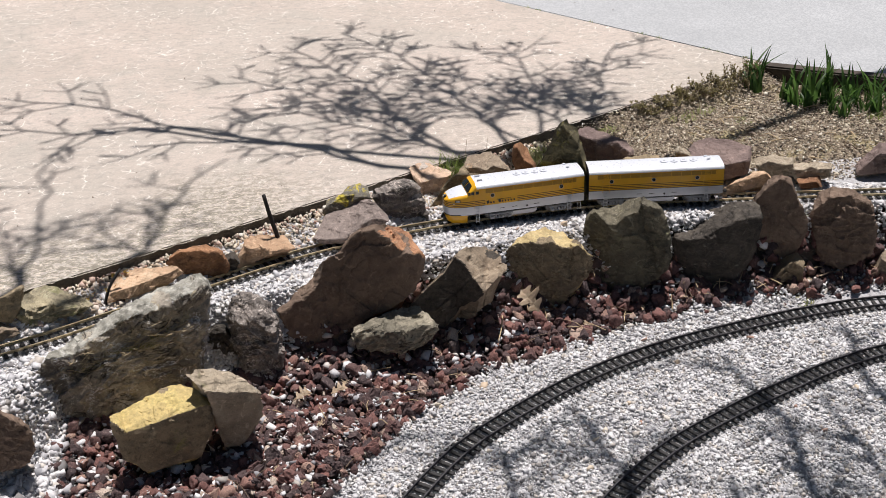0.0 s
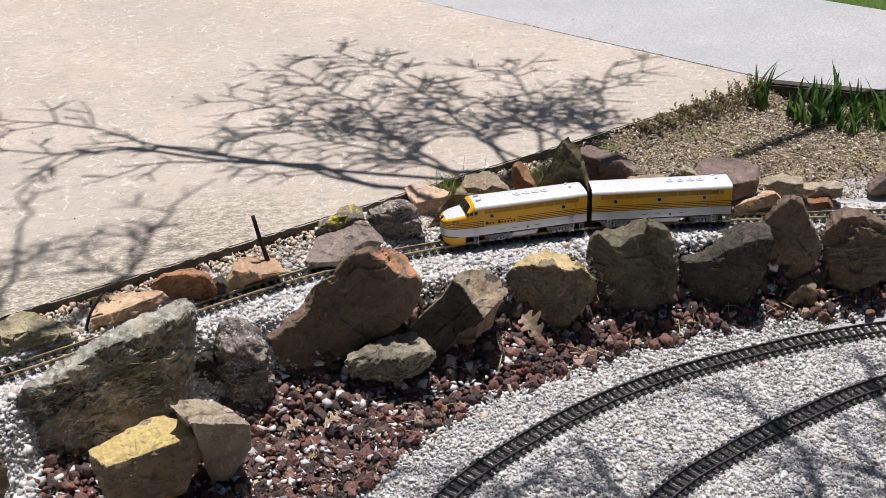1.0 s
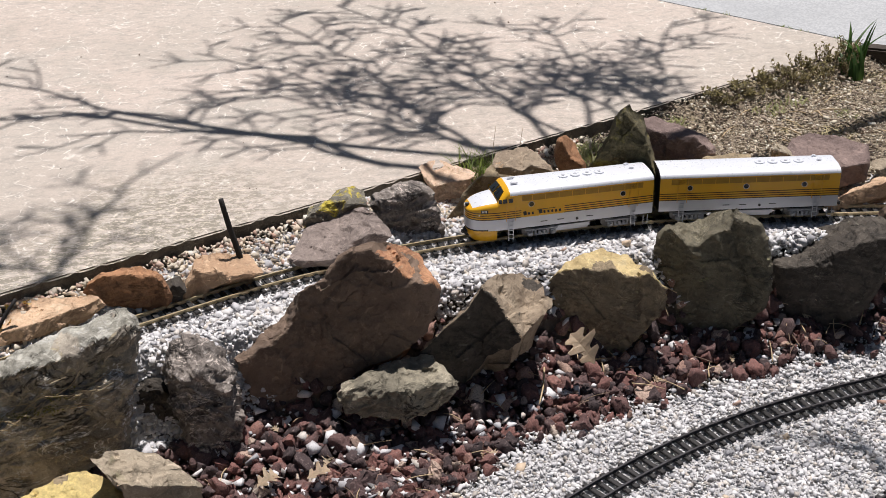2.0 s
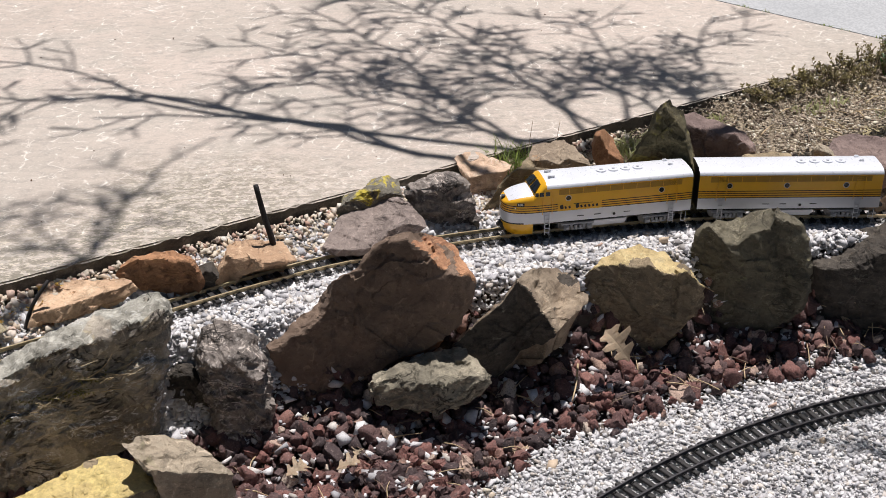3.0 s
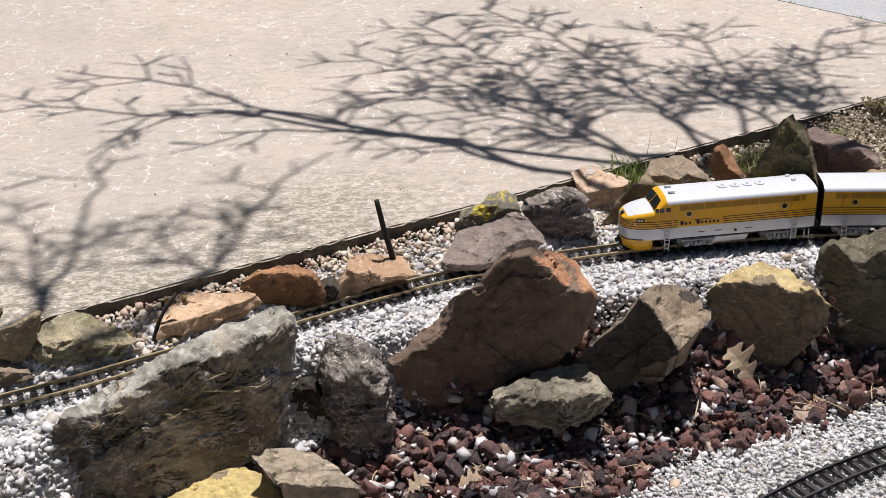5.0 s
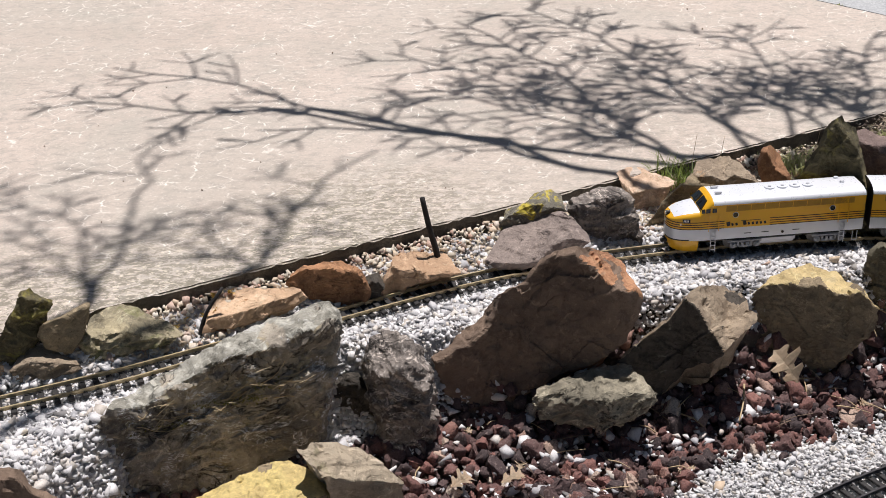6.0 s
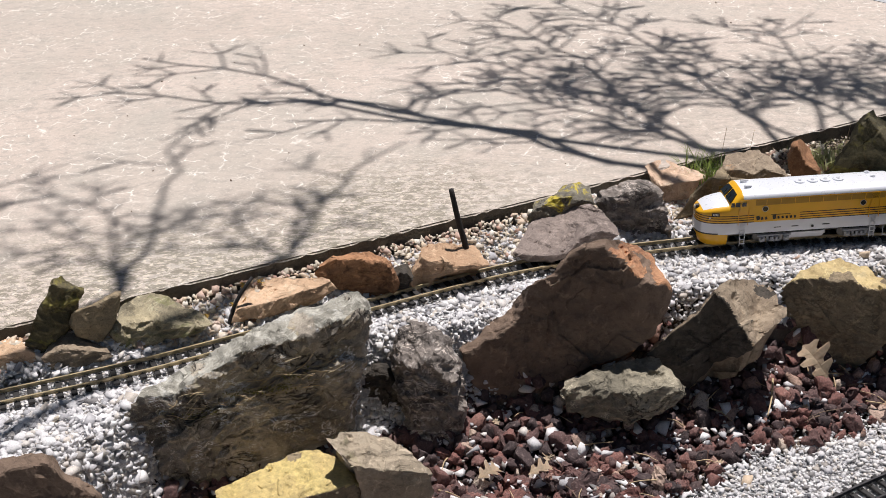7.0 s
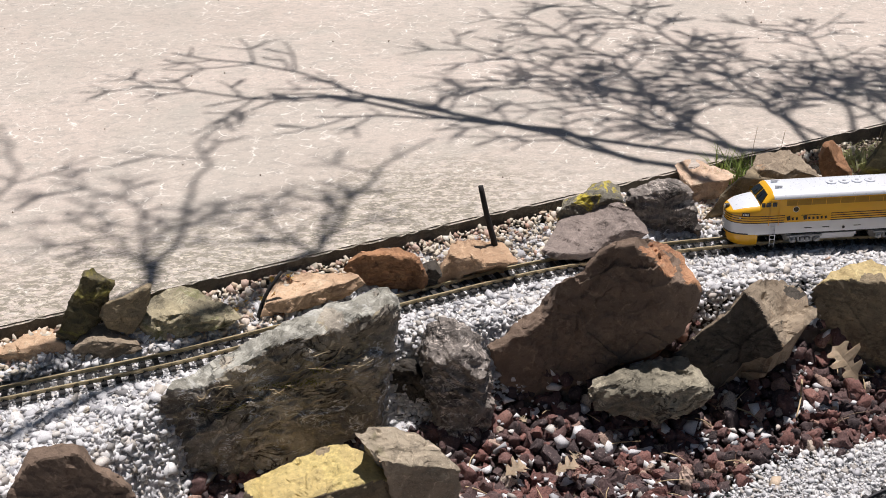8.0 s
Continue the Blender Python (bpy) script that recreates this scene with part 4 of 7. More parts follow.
rock("small dark rock in the gravel", (-0.04, 2.79, -0.07), 3, 20, 0.05, M["dark"],
     [(-0.02, 0.05), (0.02, 0.06), (0.04, 0.03), (0.02, -0.0), (-0.02, 0.0)],
     seed=18, dip=28, ahead=0.0, sink=0.006)
rock("tan and orange sandstone rock beside a burnt stake", (-0.01, 2.79, -0.07), 2, 36, 0.1, M["orange"],
     [(-0.008, 0.002), (-0.001, 0.042), (0.034, 0.101), (0.048, 0.115), (0.1, 0.112), (0.177, 0.099), (0.196, 0.068), (0.206, 0.043), (0.161, 0.035), (0.098, 0.029), (0.058, 0.015), (0.031, -0.014), (0.005, -0.014)],
     seed=19, dip=29, ahead=-0.005, sink=0.006, brow=[(-0.007, 0.014), (0.028, 0.073), (0.051, 0.059), (0.087, 0.067), (0.115, 0.044), (0.17, 0.045), (0.206, 0.044)], over=0.0, rise=0.88, bulge=0.1, side=0.05, crag=0.35)
rock("purplish grey rock with a broken face", (0.28, 2.95, -0.09), -4, 34, 0.12, M["purplegrey"],
     [(-0.01, 0.018), (0.014, 0.061), (0.047, 0.108), (0.109, 0.121), (0.169, 0.15), (0.203, 0.156), (0.234, 0.133), (0.265, 0.101), (0.281, 0.066), (0.252, 0.043), (0.201, 0.03), (0.159, 0.012), (0.092, -0.003), (0.026, -0.002)],
     seed=20, dip=27, ahead=0.0, sink=0.006, brow=[(-0.01, 0.018), (0.068, 0.009), (0.134, 0.017), (0.175, 0.057), (0.222, 0.08), (0.28, 0.059)], shelves=[([(-0.01, 0.021), (0.044, 0.017), (0.072, 0.065), (0.124, 0.094), (0.233, 0.12)], 0.006)], over=0.0, rise=0.62, bulge=0.1, side=0.06, crag=0.35)
rock("dark rock with a patch of yellow lichen", (0.35, 3.07, -0.04), -5, 34, 0.08, M["lichenyellow"],
     [(-0.032, 0.017), (-0.009, 0.059), (0.043, 0.081), (0.07, 0.11), (0.121, 0.117), (0.149, 0.1), (0.158, 0.053), (0.108, 0.039), (0.038, 0.009), (-0.021, -0.0)],
     seed=21, dip=26, sink=0.006, brow=[(-0.032, 0.024), (0.042, 0.069), (0.093, 0.073), (0.158, 0.056)], over=0.0, rise=0.8, bulge=0.1, side=0.06, crag=0.8)
rock("dark speckled pitted rock", (0.68, 3.01, -0.09), -11, 18, 0.12, M["speckle"],
     [(-0.182, 0.138), (-0.144, 0.157), (-0.093, 0.173), (-0.059, 0.181), (-0.025, 0.172), (0.004, 0.146), (0.015, 0.103), (0.026, 0.052), (0.044, 0.014), (-0.013, -0.001), (-0.08, 0.001), (-0.127, 0.029), (-0.163, 0.076), (-0.179, 0.11)],
     seed=22, dip=26, rough=2.2, ahead=-0.025, sink=0.006, brow=[(-0.182, 0.131), (-0.119, 0.128), (-0.06, 0.149), (0.004, 0.143), (0.044, 0.014)], over=-0.02, rise=0.7, bulge=0.15, side=0.08, crag=1.4)
rock("pale pinkish orange sandstone block", (0.75, 3.19, -0.06), -12, 48, 0.1, M["pink"],
     [(-0.08, 0.122), (-0.066, 0.131), (-0.025, 0.15), (0.029, 0.13), (0.096, 0.104), (0.078, 0.065), (0.056, 0.027), (0.012, 0.0), (-0.024, -0.003), (-0.036, 0.037), (-0.058, 0.075)],
     seed=23, dip=25, sink=0.006, brow=[(-0.08, 0.112), (-0.029, 0.059), (0.021, 0.072), (0.095, 0.088)], over=0.01, rise=0.88, bulge=0.1, side=0.06, crag=0.35)
rock("long low olive tan sandstone rock with a cracked edge", (0.74, 3.02, -0.09), -12, 33, 0.13, M["olivetan"],
     [(-0.025, 0.045), (0.008, 0.093), (0.042, 0.145), (0.077, 0.186), (0.117, 0.222), (0.137, 0.192), (0.171, 0.188), (0.222, 0.17), (0.299, 0.187), (0.342, 0.169), (0.384, 0.142), (0.397, 0.106), (0.391, 0.068), (0.323, 0.059), (0.221, 0.044), (0.135, 0.033), (0.084, 0.013), (0.024, -0.007), (-0.01, 0.018)],
     seed=24, dip=26, ahead=-0.07, sink=0.006, brow=[(-0.025, 0.049), (0.042, 0.139), (0.085, 0.184), (0.128, 0.182), (0.171, 0.178), (0.222, 0.16), (0.299, 0.174), (0.367, 0.139), (0.397, 0.109)], shelves=[([(-0.025, 0.025), (0.067, 0.024), (0.102, 0.109), (0.137, 0.161), (0.222, 0.143), (0.398, 0.141)], 0.012)], over=-0.01, rise=0.8, bulge=0.08, side=0.05, crag=0.35)
rock("tan sandstone block resting on the long rock", (0.97, 3.19, 0.01), -15, 36, 0.09, M["tan"],
     [(-0.074, 0.007), (-0.071, 0.05), (-0.062, 0.072), (-0.018, 0.082), (0.026, 0.091), (0.062, 0.07), (0.098, 0.037), (0.117, 0.012), (0.072, -0.01), (0.019, -0.009), (-0.034, -0.002)],
     seed=25, dip=23, sink=0.01, brow=[(-0.074, 0.025), (-0.017, 0.031), (0.018, 0.018), (0.045, 0.037), (0.117, 0.014)], over=-0.01, rise=0.85, bulge=0.1, side=0.06, crag=0.35)
rock("upright rust orange rock", (1.18, 3.21, -0.04), -19, 18, 0.07, M["rust"],
     [(-0.087, 0.098), (-0.077, 0.134), (-0.056, 0.144), (-0.032, 0.125), (-0.013, 0.086), (0.012, 0.058), (-0.001, 0.007), (-0.027, -0.002), (-0.065, 0.026), (-0.086, 0.062)],
     seed=26, dip=24, sink=0.006, brow=[(-0.088, 0.119), (-0.064, 0.124), (-0.036, 0.072), (0.012, 0.04)], over=-0.02, rise=0.6, bulge=0.1, side=0.08, crag=0.35)
rock("tall pointed rock stained green with moss and lichen", (1.26, 3.04, -0.09), -21, 20, 0.11, M["moss"],
     [(-0.106, 0.079), (-0.113, 0.149), (-0.084, 0.194), (-0.053, 0.265), (-0.039, 0.313), (-0.019, 0.324), (-0.006, 0.34), (0.013, 0.319), (0.037, 0.309), (0.058, 0.241), (0.083, 0.176), (0.109, 0.117), (0.135, 0.061), (0.143, 0.033), (0.068, 0.011), (-0.035, 0.0), (-0.099, 0.002)],
     seed=27, dip=25, ahead=-0.03, sink=0.006, brow=[(-0.113, 0.135), (-0.077, 0.191), (-0.043, 0.263), (-0.018, 0.31), (0.019, 0.277), (0.048, 0.241), (0.073, 0.162), (0.098, 0.099), (0.143, 0.03)], cracks=[([(0.046, 0.096), (0.09, 0.09), (0.136, 0.031)], 0.01, 0.006)], over=-0.02, rise=0.6, bulge=0.06, side=0.04, crag=0.8)
rock("purplish brown rock behind the pointed one", (1.5, 3.17, -0.07), -24, 18, 0.12, M["purplebrown"],
     [(-0.161, 0.152), (-0.152, 0.202), (-0.117, 0.215), (-0.062, 0.201), (-0.007, 0.181), (0.048, 0.166), (0.079, 0.132), (0.076, 0.083), (0.048, 0.052), (-0.029, 0.006), (-0.083, 0.002), (-0.132, 0.072)],
     seed=28, dip=24, sink=0.006, brow=[(-0.163, 0.179), (-0.095, 0.166), (-0.041, 0.157), (0.013, 0.155), (0.081, 0.109)], shelves=[([(-0.157, 0.015), (-0.077, 0.039), (-0.067, 0.149), (0.076, 0.168)], 0.01)], over=-0.02, rise=0.85, bulge=0.1, side=0.06, crag=0.35)
rock("small upright olive rock", (1.47, 3.04, -0.09), -24, 12, 0.06, M["olive"],
     [(-0.069, 0.027), (-0.048, 0.08), (-0.017, 0.122), (0.009, 0.131), (0.026, 0.112), (0.03, 0.05), (0.027, 0.008), (-0.042, -0.003)],
     seed=29, dip=25, ahead=-0.02, sink=0.006, brow=[(-0.07, 0.037), (-0.016, 0.113), (0.015, 0.117), (0.028, 0.086)], cracks=[([(0.002, 0.111), (0.005, 0.066), (0.019, 0.058)], 0.008, 0.006)], over=-0.02, rise=0.7, bulge=0.1, side=0.06, crag=0.35)
rock("blocky olive brown rock beside the track", (1.59, 3.03, -0.09), -24, 26, 0.1, M["olivetan"],
     [(-0.086, 0.086), (-0.096, 0.147), (-0.067, 0.162), (0.002, 0.172), (0.04, 0.169), (0.065, 0.132), (0.081, 0.071), (0.082, 0.02), (0.016, 0.006), (-0.053, -0.008), (-0.075, 0.004)],
     seed=30, dip=25, ahead=-0.02, sink=0.006, brow=[(-0.096, 0.142), (-0.056, 0.13), (0.003, 0.152), (0.047, 0.148), (0.08, 0.08)], over=-0.02, rise=0.8, bulge=0.1, side=0.05, crag=0.35)
rock("upright grey wedge of rock", (1.76, 3.02, -0.09), -27, 26, 0.06, M["greytan"],
     [(-0.078, 0.009), (-0.072, 0.094), (-0.066, 0.159), (-0.046, 0.184), (-0.016, 0.176), (0.022, 0.144), (0.051, 0.12), (0.071, 0.06), (0.081, 0.011), (0.012, -0.003), (-0.06, -0.012)],
     seed=31, dip=25, ahead=-0.02, sink=0.006, brow=[(-0.073, 0.073), (-0.058, 0.164), (-0.042, 0.176), (0.008, 0.148), (0.055, 0.11), (0.079, 0.034)], over=-0.03, rise=0.7, bulge=0.08, side=0.05, crag=0.35)
rock("large reddish grey boulder in tree shade", (1.83, 3.11, -0.07), -27, 38, 0.14, M["purplebrown"],
     [(-0.039, 0.118), (-0.025, 0.15), (0.017, 0.172), (0.105, 0.176), (0.159, 0.166), (0.207, 0.152), (0.209, 0.092), (0.203, 0.035), (0.122, 0.012), (0.061, 0.002), (0.017, 0.043)],
     seed=32, dip=24, sink=0.006, brow=[(-0.036, 0.091), (0.037, 0.068), (0.116, 0.07), (0.212, 0.096)], over=-0.01, rise=0.8, bulge=0.1, side=0.06, crag=0.35)
rock("flat orange slab lying beside the track", (1.88, 2.97, -0.07), -24, 45, 0.06, M["orange"],
     [(-0.022, -0.007), (0.049, 0.042), (0.131, 0.094), (0.165, 0.103), (0.195, 0.071), (0.194, 0.046), (0.134, 0.025), (0.052, -0.007), (0.001, -0.017)],
     seed=33, dip=24, ahead=-0.015, sink=0.006, brow=[(-0.022, -0.003), (0.066, 0.044), (0.149, 0.08), (0.172, 0.092), (0.195, 0.063)], over=-0.03, rise=0.7, bulge=0.03, side=0.03, crag=0.35)
rock("low grey rock behind the track", (2.17, 3.04, -0.06), -27, 40, 0.08, M["greytan"],
     [(-0.12, 0.05), (-0.05, 0.08), (0.05, 0.07), (0.07, 0.01), (-0.07, -0.01)],
     seed=34, dip=23, sink=0.006)
rock("small orange stone beside the track", (2.24, 2.92, -0.07), -28, 45, 0.05, M["rust"],
     [(-0.06, 0.03), (0.03, 0.05), (0.04, 0.01), (-0.04, -0.01)],
     seed=35, dip=24, ahead=-0.01, sink=0.006)
rock("low grey stone behind the track", (2.28, 2.99, -0.06), -28, 22, 0.06, M["greytan"],
     [(-0.09, 0.04), (-0.0, 0.06), (0.07, 0.06), (0.07, 0.01), (-0.07, -0.01)],
     seed=36, dip=23, sink=0.006)
rock("brown rock at the end of the bed", (2.6, 2.96, -0.06), -32, 22, 0.12, M["purplebrown"],
     [(-0.14, 0.01), (-0.06, 0.11), (0.05, 0.12), (0.13, 0.03), (-0.13, -0.03)],
     seed=37, dip=22, sink=0.006)
rock("dark pitted rock standing beside the concrete edge", (-0.88, 2.53, -0.05), 19, 4, 0.04, M["moss"],
     [(-0.059, 0.026), (-0.041, 0.064), (-0.012, 0.102), (0.01, 0.149), (0.028, 0.179), (0.054, 0.179), (0.069, 0.155), (0.094, 0.137), (0.087, 0.113), (0.059, 0.082), (0.041, 0.041), (0.007, 0.015), (-0.025, -0.004)],
     seed=38, dip=29, rough=2.2, sink=0.006, brow=[(-0.054, 0.052), (-0.008, 0.104), (0.021, 0.163), (0.057, 0.143), (0.091, 0.123)], over=-0.03, rise=0.6, bulge=0.1, side=0.06, crag=1.0)
rock("olive slab with a flat pale top edge", (-0.79, 2.55, -0.04), 17, 8, 0.03, M["olivetan"],
     [(-0.038, 0.069), (0.019, 0.089), (0.068, 0.104), (0.087, 0.104), (0.077, 0.067), (0.051, 0.023), (0.022, -0.011), (-0.036, 0.017), (-0.044, 0.044)],
     seed=39, dip=29, sink=0.006, brow=[(-0.039, 0.071), (0.018, 0.08), (0.067, 0.094), (0.085, 0.093)], over=-0.03, rise=0.8, bulge=0.06, side=0.05, crag=0.35)
rock("mossy grey green rock beside the track", (-0.64, 2.53, -0.07), 14, 36, 0.1, M["mossgrey"],
     [(-0.099, 0.046), (-0.084, 0.089), (-0.065, 0.121), (-0.023, 0.135), (0.011, 0.136), (0.049, 0.122), (0.086, 0.095), (0.123, 0.067), (0.148, 0.039), (0.118, 0.023), (0.06, 0.021), (-0.007, 0.02), (-0.034, -0.013), (-0.078, -0.005), (-0.096, 0.024)],
     seed=40, dip=30, ahead=-0.01, sink=0.006, brow=[(-0.098, 0.057), (-0.053, 0.073), (0.014, 0.07), (0.078, 0.043), (0.147, 0.033)], over=-0.02, rise=0.75, bulge=0.1, side=0.06, crag=1.6)
rock("small brown tan rock beside the track", (-0.83, 2.495, -0.078), 18, 30, 0.06, M["tan"],
     [(-0.066, 0.023), (-0.048, 0.046), (-0.029, 0.067), (-0.016, 0.078), (0.008, 0.078), (0.035, 0.064), (0.052, 0.047), (0.082, 0.024), (0.099, 0.004), (0.07, -0.004), (0.023, -0.006), (-0.03, -0.004), (-0.058, 0.005)],
     seed=41, dip=30, sink=0.006, brow=[(-0.065, 0.028), (-0.017, 0.038), (0.028, 0.026), (0.099, 0.004)], over=-0.02, rise=0.8, bulge=0.1, side=0.06, crag=0.8)
rock("smooth orange brown rock beside the track", (-1.06, 2.435, -0.062), 23, 30, 0.1, M["orange"],
     [(-0.05, 0.024), (-0.025, 0.052), (0.013, 0.048), (0.039, 0.05), (0.087, 0.061), (0.134, 0.068), (0.149, 0.054), (0.172, 0.025), (0.177, 0.007), (0.146, -0.002), (0.106, -0.003), (0.066, -0.005), (0.002, -0.002), (-0.042, 0.002)],
     seed=42, dip=29, sink=0.006, brow=[(-0.049, 0.029), (0.008, 0.026), (0.087, 0.029), (0.138, 0.025), (0.178, 0.01)], over=-0.02, rise=0.85, bulge=0.1, side=0.06, crag=0.35)
rock("brown rock in the white gravel", (-0.81, 2.05, -0.22), 22, 18, 0.16, M["brown"],
     [(-0.112, 0.095), (-0.073, 0.16), (-0.048, 0.172), (0.009, 0.169), (0.047, 0.152), (0.068, 0.108), (0.099, 0.08), (0.128, 0.046), (0.129, -0.0), (0.088, -0.034), (-0.083, -0.003), (-0.117, 0.046)],
     seed=43, dip=37, ahead=0.1, brow=[(-0.109, 0.1), (-0.072, 0.138), (-0.031, 0.142), (0.037, 0.133), (0.074, 0.077), (0.132, 0.029)], over=-0.01, rise=0.75, bulge=0.15, side=0.07, crag=0.5)
rock("small broken red brick fragment beside the orange slab", (-0.44, 2.68, -0.1), 9, 25, 0.04, M["rust"],
     [(-0.02, 0.01), (-0.01, 0.02), (0.04, 0.02), (0.04, 0.01), (0.02, -0.0), (-0.02, 0.0)],
     seed=44, dip=29, sink=0.01)

# ---- garden railway track ----
def sweep(line, offset, z, profile, material, name, parent, step=0.03):
    """A rail along a line: the profile is given as (side, height)."""
    k = int(line.length / step)
    rows = []
    for i in range(k + 1):
        s = line.length * i / k
        p, h = line.at(s), line.heading(min(max(s, 0.011), line.length - 0.011))
        nx, ny = -math.sin(h), math.cos(h)
        wob = 0.0012 * math.sin(s * 5.1 + offset * 40)
        rows.append([(p[0] + nx * (offset + a), p[1] + ny * (offset + a), z + b + wob) for a, b in profile])
    n = len(profile)
    verts = [v for r in rows for v in r]
    faces = [(i * n + j, i * n + (j + 1) % n, (i + 1) * n + (j + 1) % n, (i + 1) * n + j) for i in range(k) for j in range(n)]
    faces += [tuple(range(n)), tuple(range(k * n, k * n + n))[::-1]]
    ob = new(name, mesh_of(name, verts, faces, material))
    ob.parent = parent
    return ob


RAIL = [(-0.0026, 0), (0.0026, 0), (0.0026, 0.0012), (0.0009, 0.0020), (0.0009, 0.0058), (0.0025, 0.0066), (0.0025, 0.0090),
        (-0.0025, 0.0090), (-0.0025, 0.0066), (-0.0009, 0.0058), (-0.0009, 0.0020), (-0.0026, 0.0012)]


def tie_mesh(length, width, gauge):
    """A moulded sleeper with its spike plates and bolt heads."""
    bms = [box((width, length, 0.007), (0, 0, 0), 0.0008)]
    for s in (-1, 1):
        bms.append(box((width * 0.8, 0.012, 0.0018), (0, s * gauge / 2, 0.0040)))
        for q in (-1, 1):
            bms.append(box((0.003, 0.003, 0.004), (0.0015 * q, s * gauge / 2 + q * 0.0052, 0.0055)))
    bm = join_bm(*bms)
    me = bpy.data.meshes.new("tie")
    bm.to_mesh(me)
    bm.free()
    me.materials.append(M_TIE)
    return me


def track(line, z, gauge, tie_len, tie_w, pitch, rail_material, label):
    top = empty("railway_track", Matrix.Translation((0, 0, 0)), label, "model railway track", "garden railway tracks")
    for s in (-1, 1):
        r = sweep(line, s * (gauge / 2 + 0.0018), z + 0.0045, RAIL, rail_material, "rail", top)
    me = tie_mesh(tie_len, tie_w, gauge)
    rnd = random.Random(5)
    for i in range(int(line.length / pitch)):
        s = (i + 0.5) * pitch
        ob = new("tie", me)
        p = line.at(s)
        ob.parent = top
        ob.matrix_world = pose(p[0], p[1], z + rnd.uniform(-0.0006, 0.0006), 0, 0, math.degrees(line.heading(s)) + rnd.uniform(-1.2, 1.2))
    return top


track(UPPER, Z_UPPER + 0.002, 0.047, 0.088, 0.0135, 0.0320, M_BRASS, "brass railed model railway track with black ties on white stone")
track(OUTER, Z_LOWER, 0.052, 0.094, 0.0130, 0.0305, M_DARKRAIL, "dark model railway track curving over white crushed stone")
track(INNER, Z_LOWER, 0.052, 0.094, 0.0130, 0.0305, M_DARKRAIL, "inner dark model railway track curving over white crushed stone")

# ---- the train ----
def section(w, eave, top, bottom, rows):
    """Half a body section from the skirt up to the ridge: fixed heights on the side, then the roof's curve."""
    pts = [(w * (1.0 if z > 0.039 else 0.985), z) for z in rows]
    pts += [(w, eave)]
    for k in range(1, 9):
        a = k / 8 * math.pi / 2
        pts.append((w * math.cos(a) ** 0.62, eave + (top - eave) * math.sin(a) ** 0.95))
    return pts


ROWS_Z = [0.0370, 0.0410, 0.0680, 0.0704, 0.0742, 0.0766, 0.0804, 0.0828, 0.0866, 0.0890]
N_SIDE = len(ROWS_Z)


def unit_body(parent, stations, nose):
    """The shell of a unit as painted bands, each a part of its own."""
    bands = {}
    secs = []
    for x, w, eave, top in stations:
        secs.append((x, section(w, eave, top, 0.03, ROWS_Z)))

    def band_of(r, x):
        if r >= N_SIDE:
            if x > 0.4245:
                return "nose_hood" if r > N_SIDE + 3 and x < 0.485 else "side_upper"
            return "cab_roof" if (nose and x > 0.392) else "roof"
        lo = ROWS_Z[r]
        if lo < 0.040:
            return "belt" if (nose and x > 0.45) else "skirt"
        if lo < 0.067:
            return "skirt"
        if r in (2, 4, 6, 8):
            return "panel" if 0.245 < x < 0.362 and nose else "stripe_%d" % r
        if r >= N_SIDE - 1:
            return "side_upper"
        return "panel" if 0.245 < x < 0.362 and nose else "band_%d" % r

    for (x0, a), (x1, b) in zip(secs[:-1], secs[1:]):
        for r in range(len(a) - 1):
            if r == N_SIDE - 1 + 0 and a[r + 1][1] - a[r][1] < 1e-5:
                continue
            key = band_of(r, (x0 + x1) / 2)
            for s in (-1, 1):
                q = [(x0, s * a[r][0], a[r][1]), (x1, s * b[r][0], b[r][1]), (x1, s * b[r + 1][0], b[r + 1][1]), (x0, s * a[r + 1][0], a[r + 1][1])]
                side = key + "/%d" % s if key[:4] in ("pane", "band", "stri", "side", "skir") and (not nose or key == "panel") else key
                bands.setdefault(side, []).append(q if s > 0 else q[::-1])
    looks = {"roof": (M_ROOFW, "roof", "silver white roof"), "cab_roof": (M_YELLOW, "cab_roof", "yellow cab roof"), "nose_hood": (M_ROOFW, "nose_hood", "white nose top"),
             "skirt": (M_SILVER, "skirt", "silver lower side"), "belt": (M_BLACK, "nose_belt", "black belt"), "panel": (M_YELLOW, "name_panel", "yellow name panel"),
             "side_upper": (M_YELLOW, "upper_side", "yellow upper side")}
    for key, quads in bands.items():
        bm = bmesh.new()
        for q in quads:
            bm.faces.new([bm.verts.new(p) for p in q])
        bmesh.ops.remove_doubles(bm, verts=bm.verts[:], dist=0.00005)
        bmesh.ops.dissolve_degenerate(bm, dist=0.00005, edges=bm.edges[:])
        key = key.split("/")[0]
        mat, nm, lab = looks.get(key, (M_YELLOW, "side_band", "yellow side band") if key.startswith("band") else (M_STRIPE, "stripe", "dark stripe"))
        part(nm, bm, mat, parent, lab, smooth=True)


def end_wall(parent, x, w, eave, top, material, name="end_wall", label=""):
    sec = section(w, eave, top, 0.03, ROWS_Z)
    loop = [(x, a, b) for a, b in sec] + [(x, -a, b) for a, b in sec[::-1][1:]]
    bm = bmesh.new()
    f = bm.faces.new([bm.verts.new(p) for p in loop])
    return part(name, bm, material, parent, label)


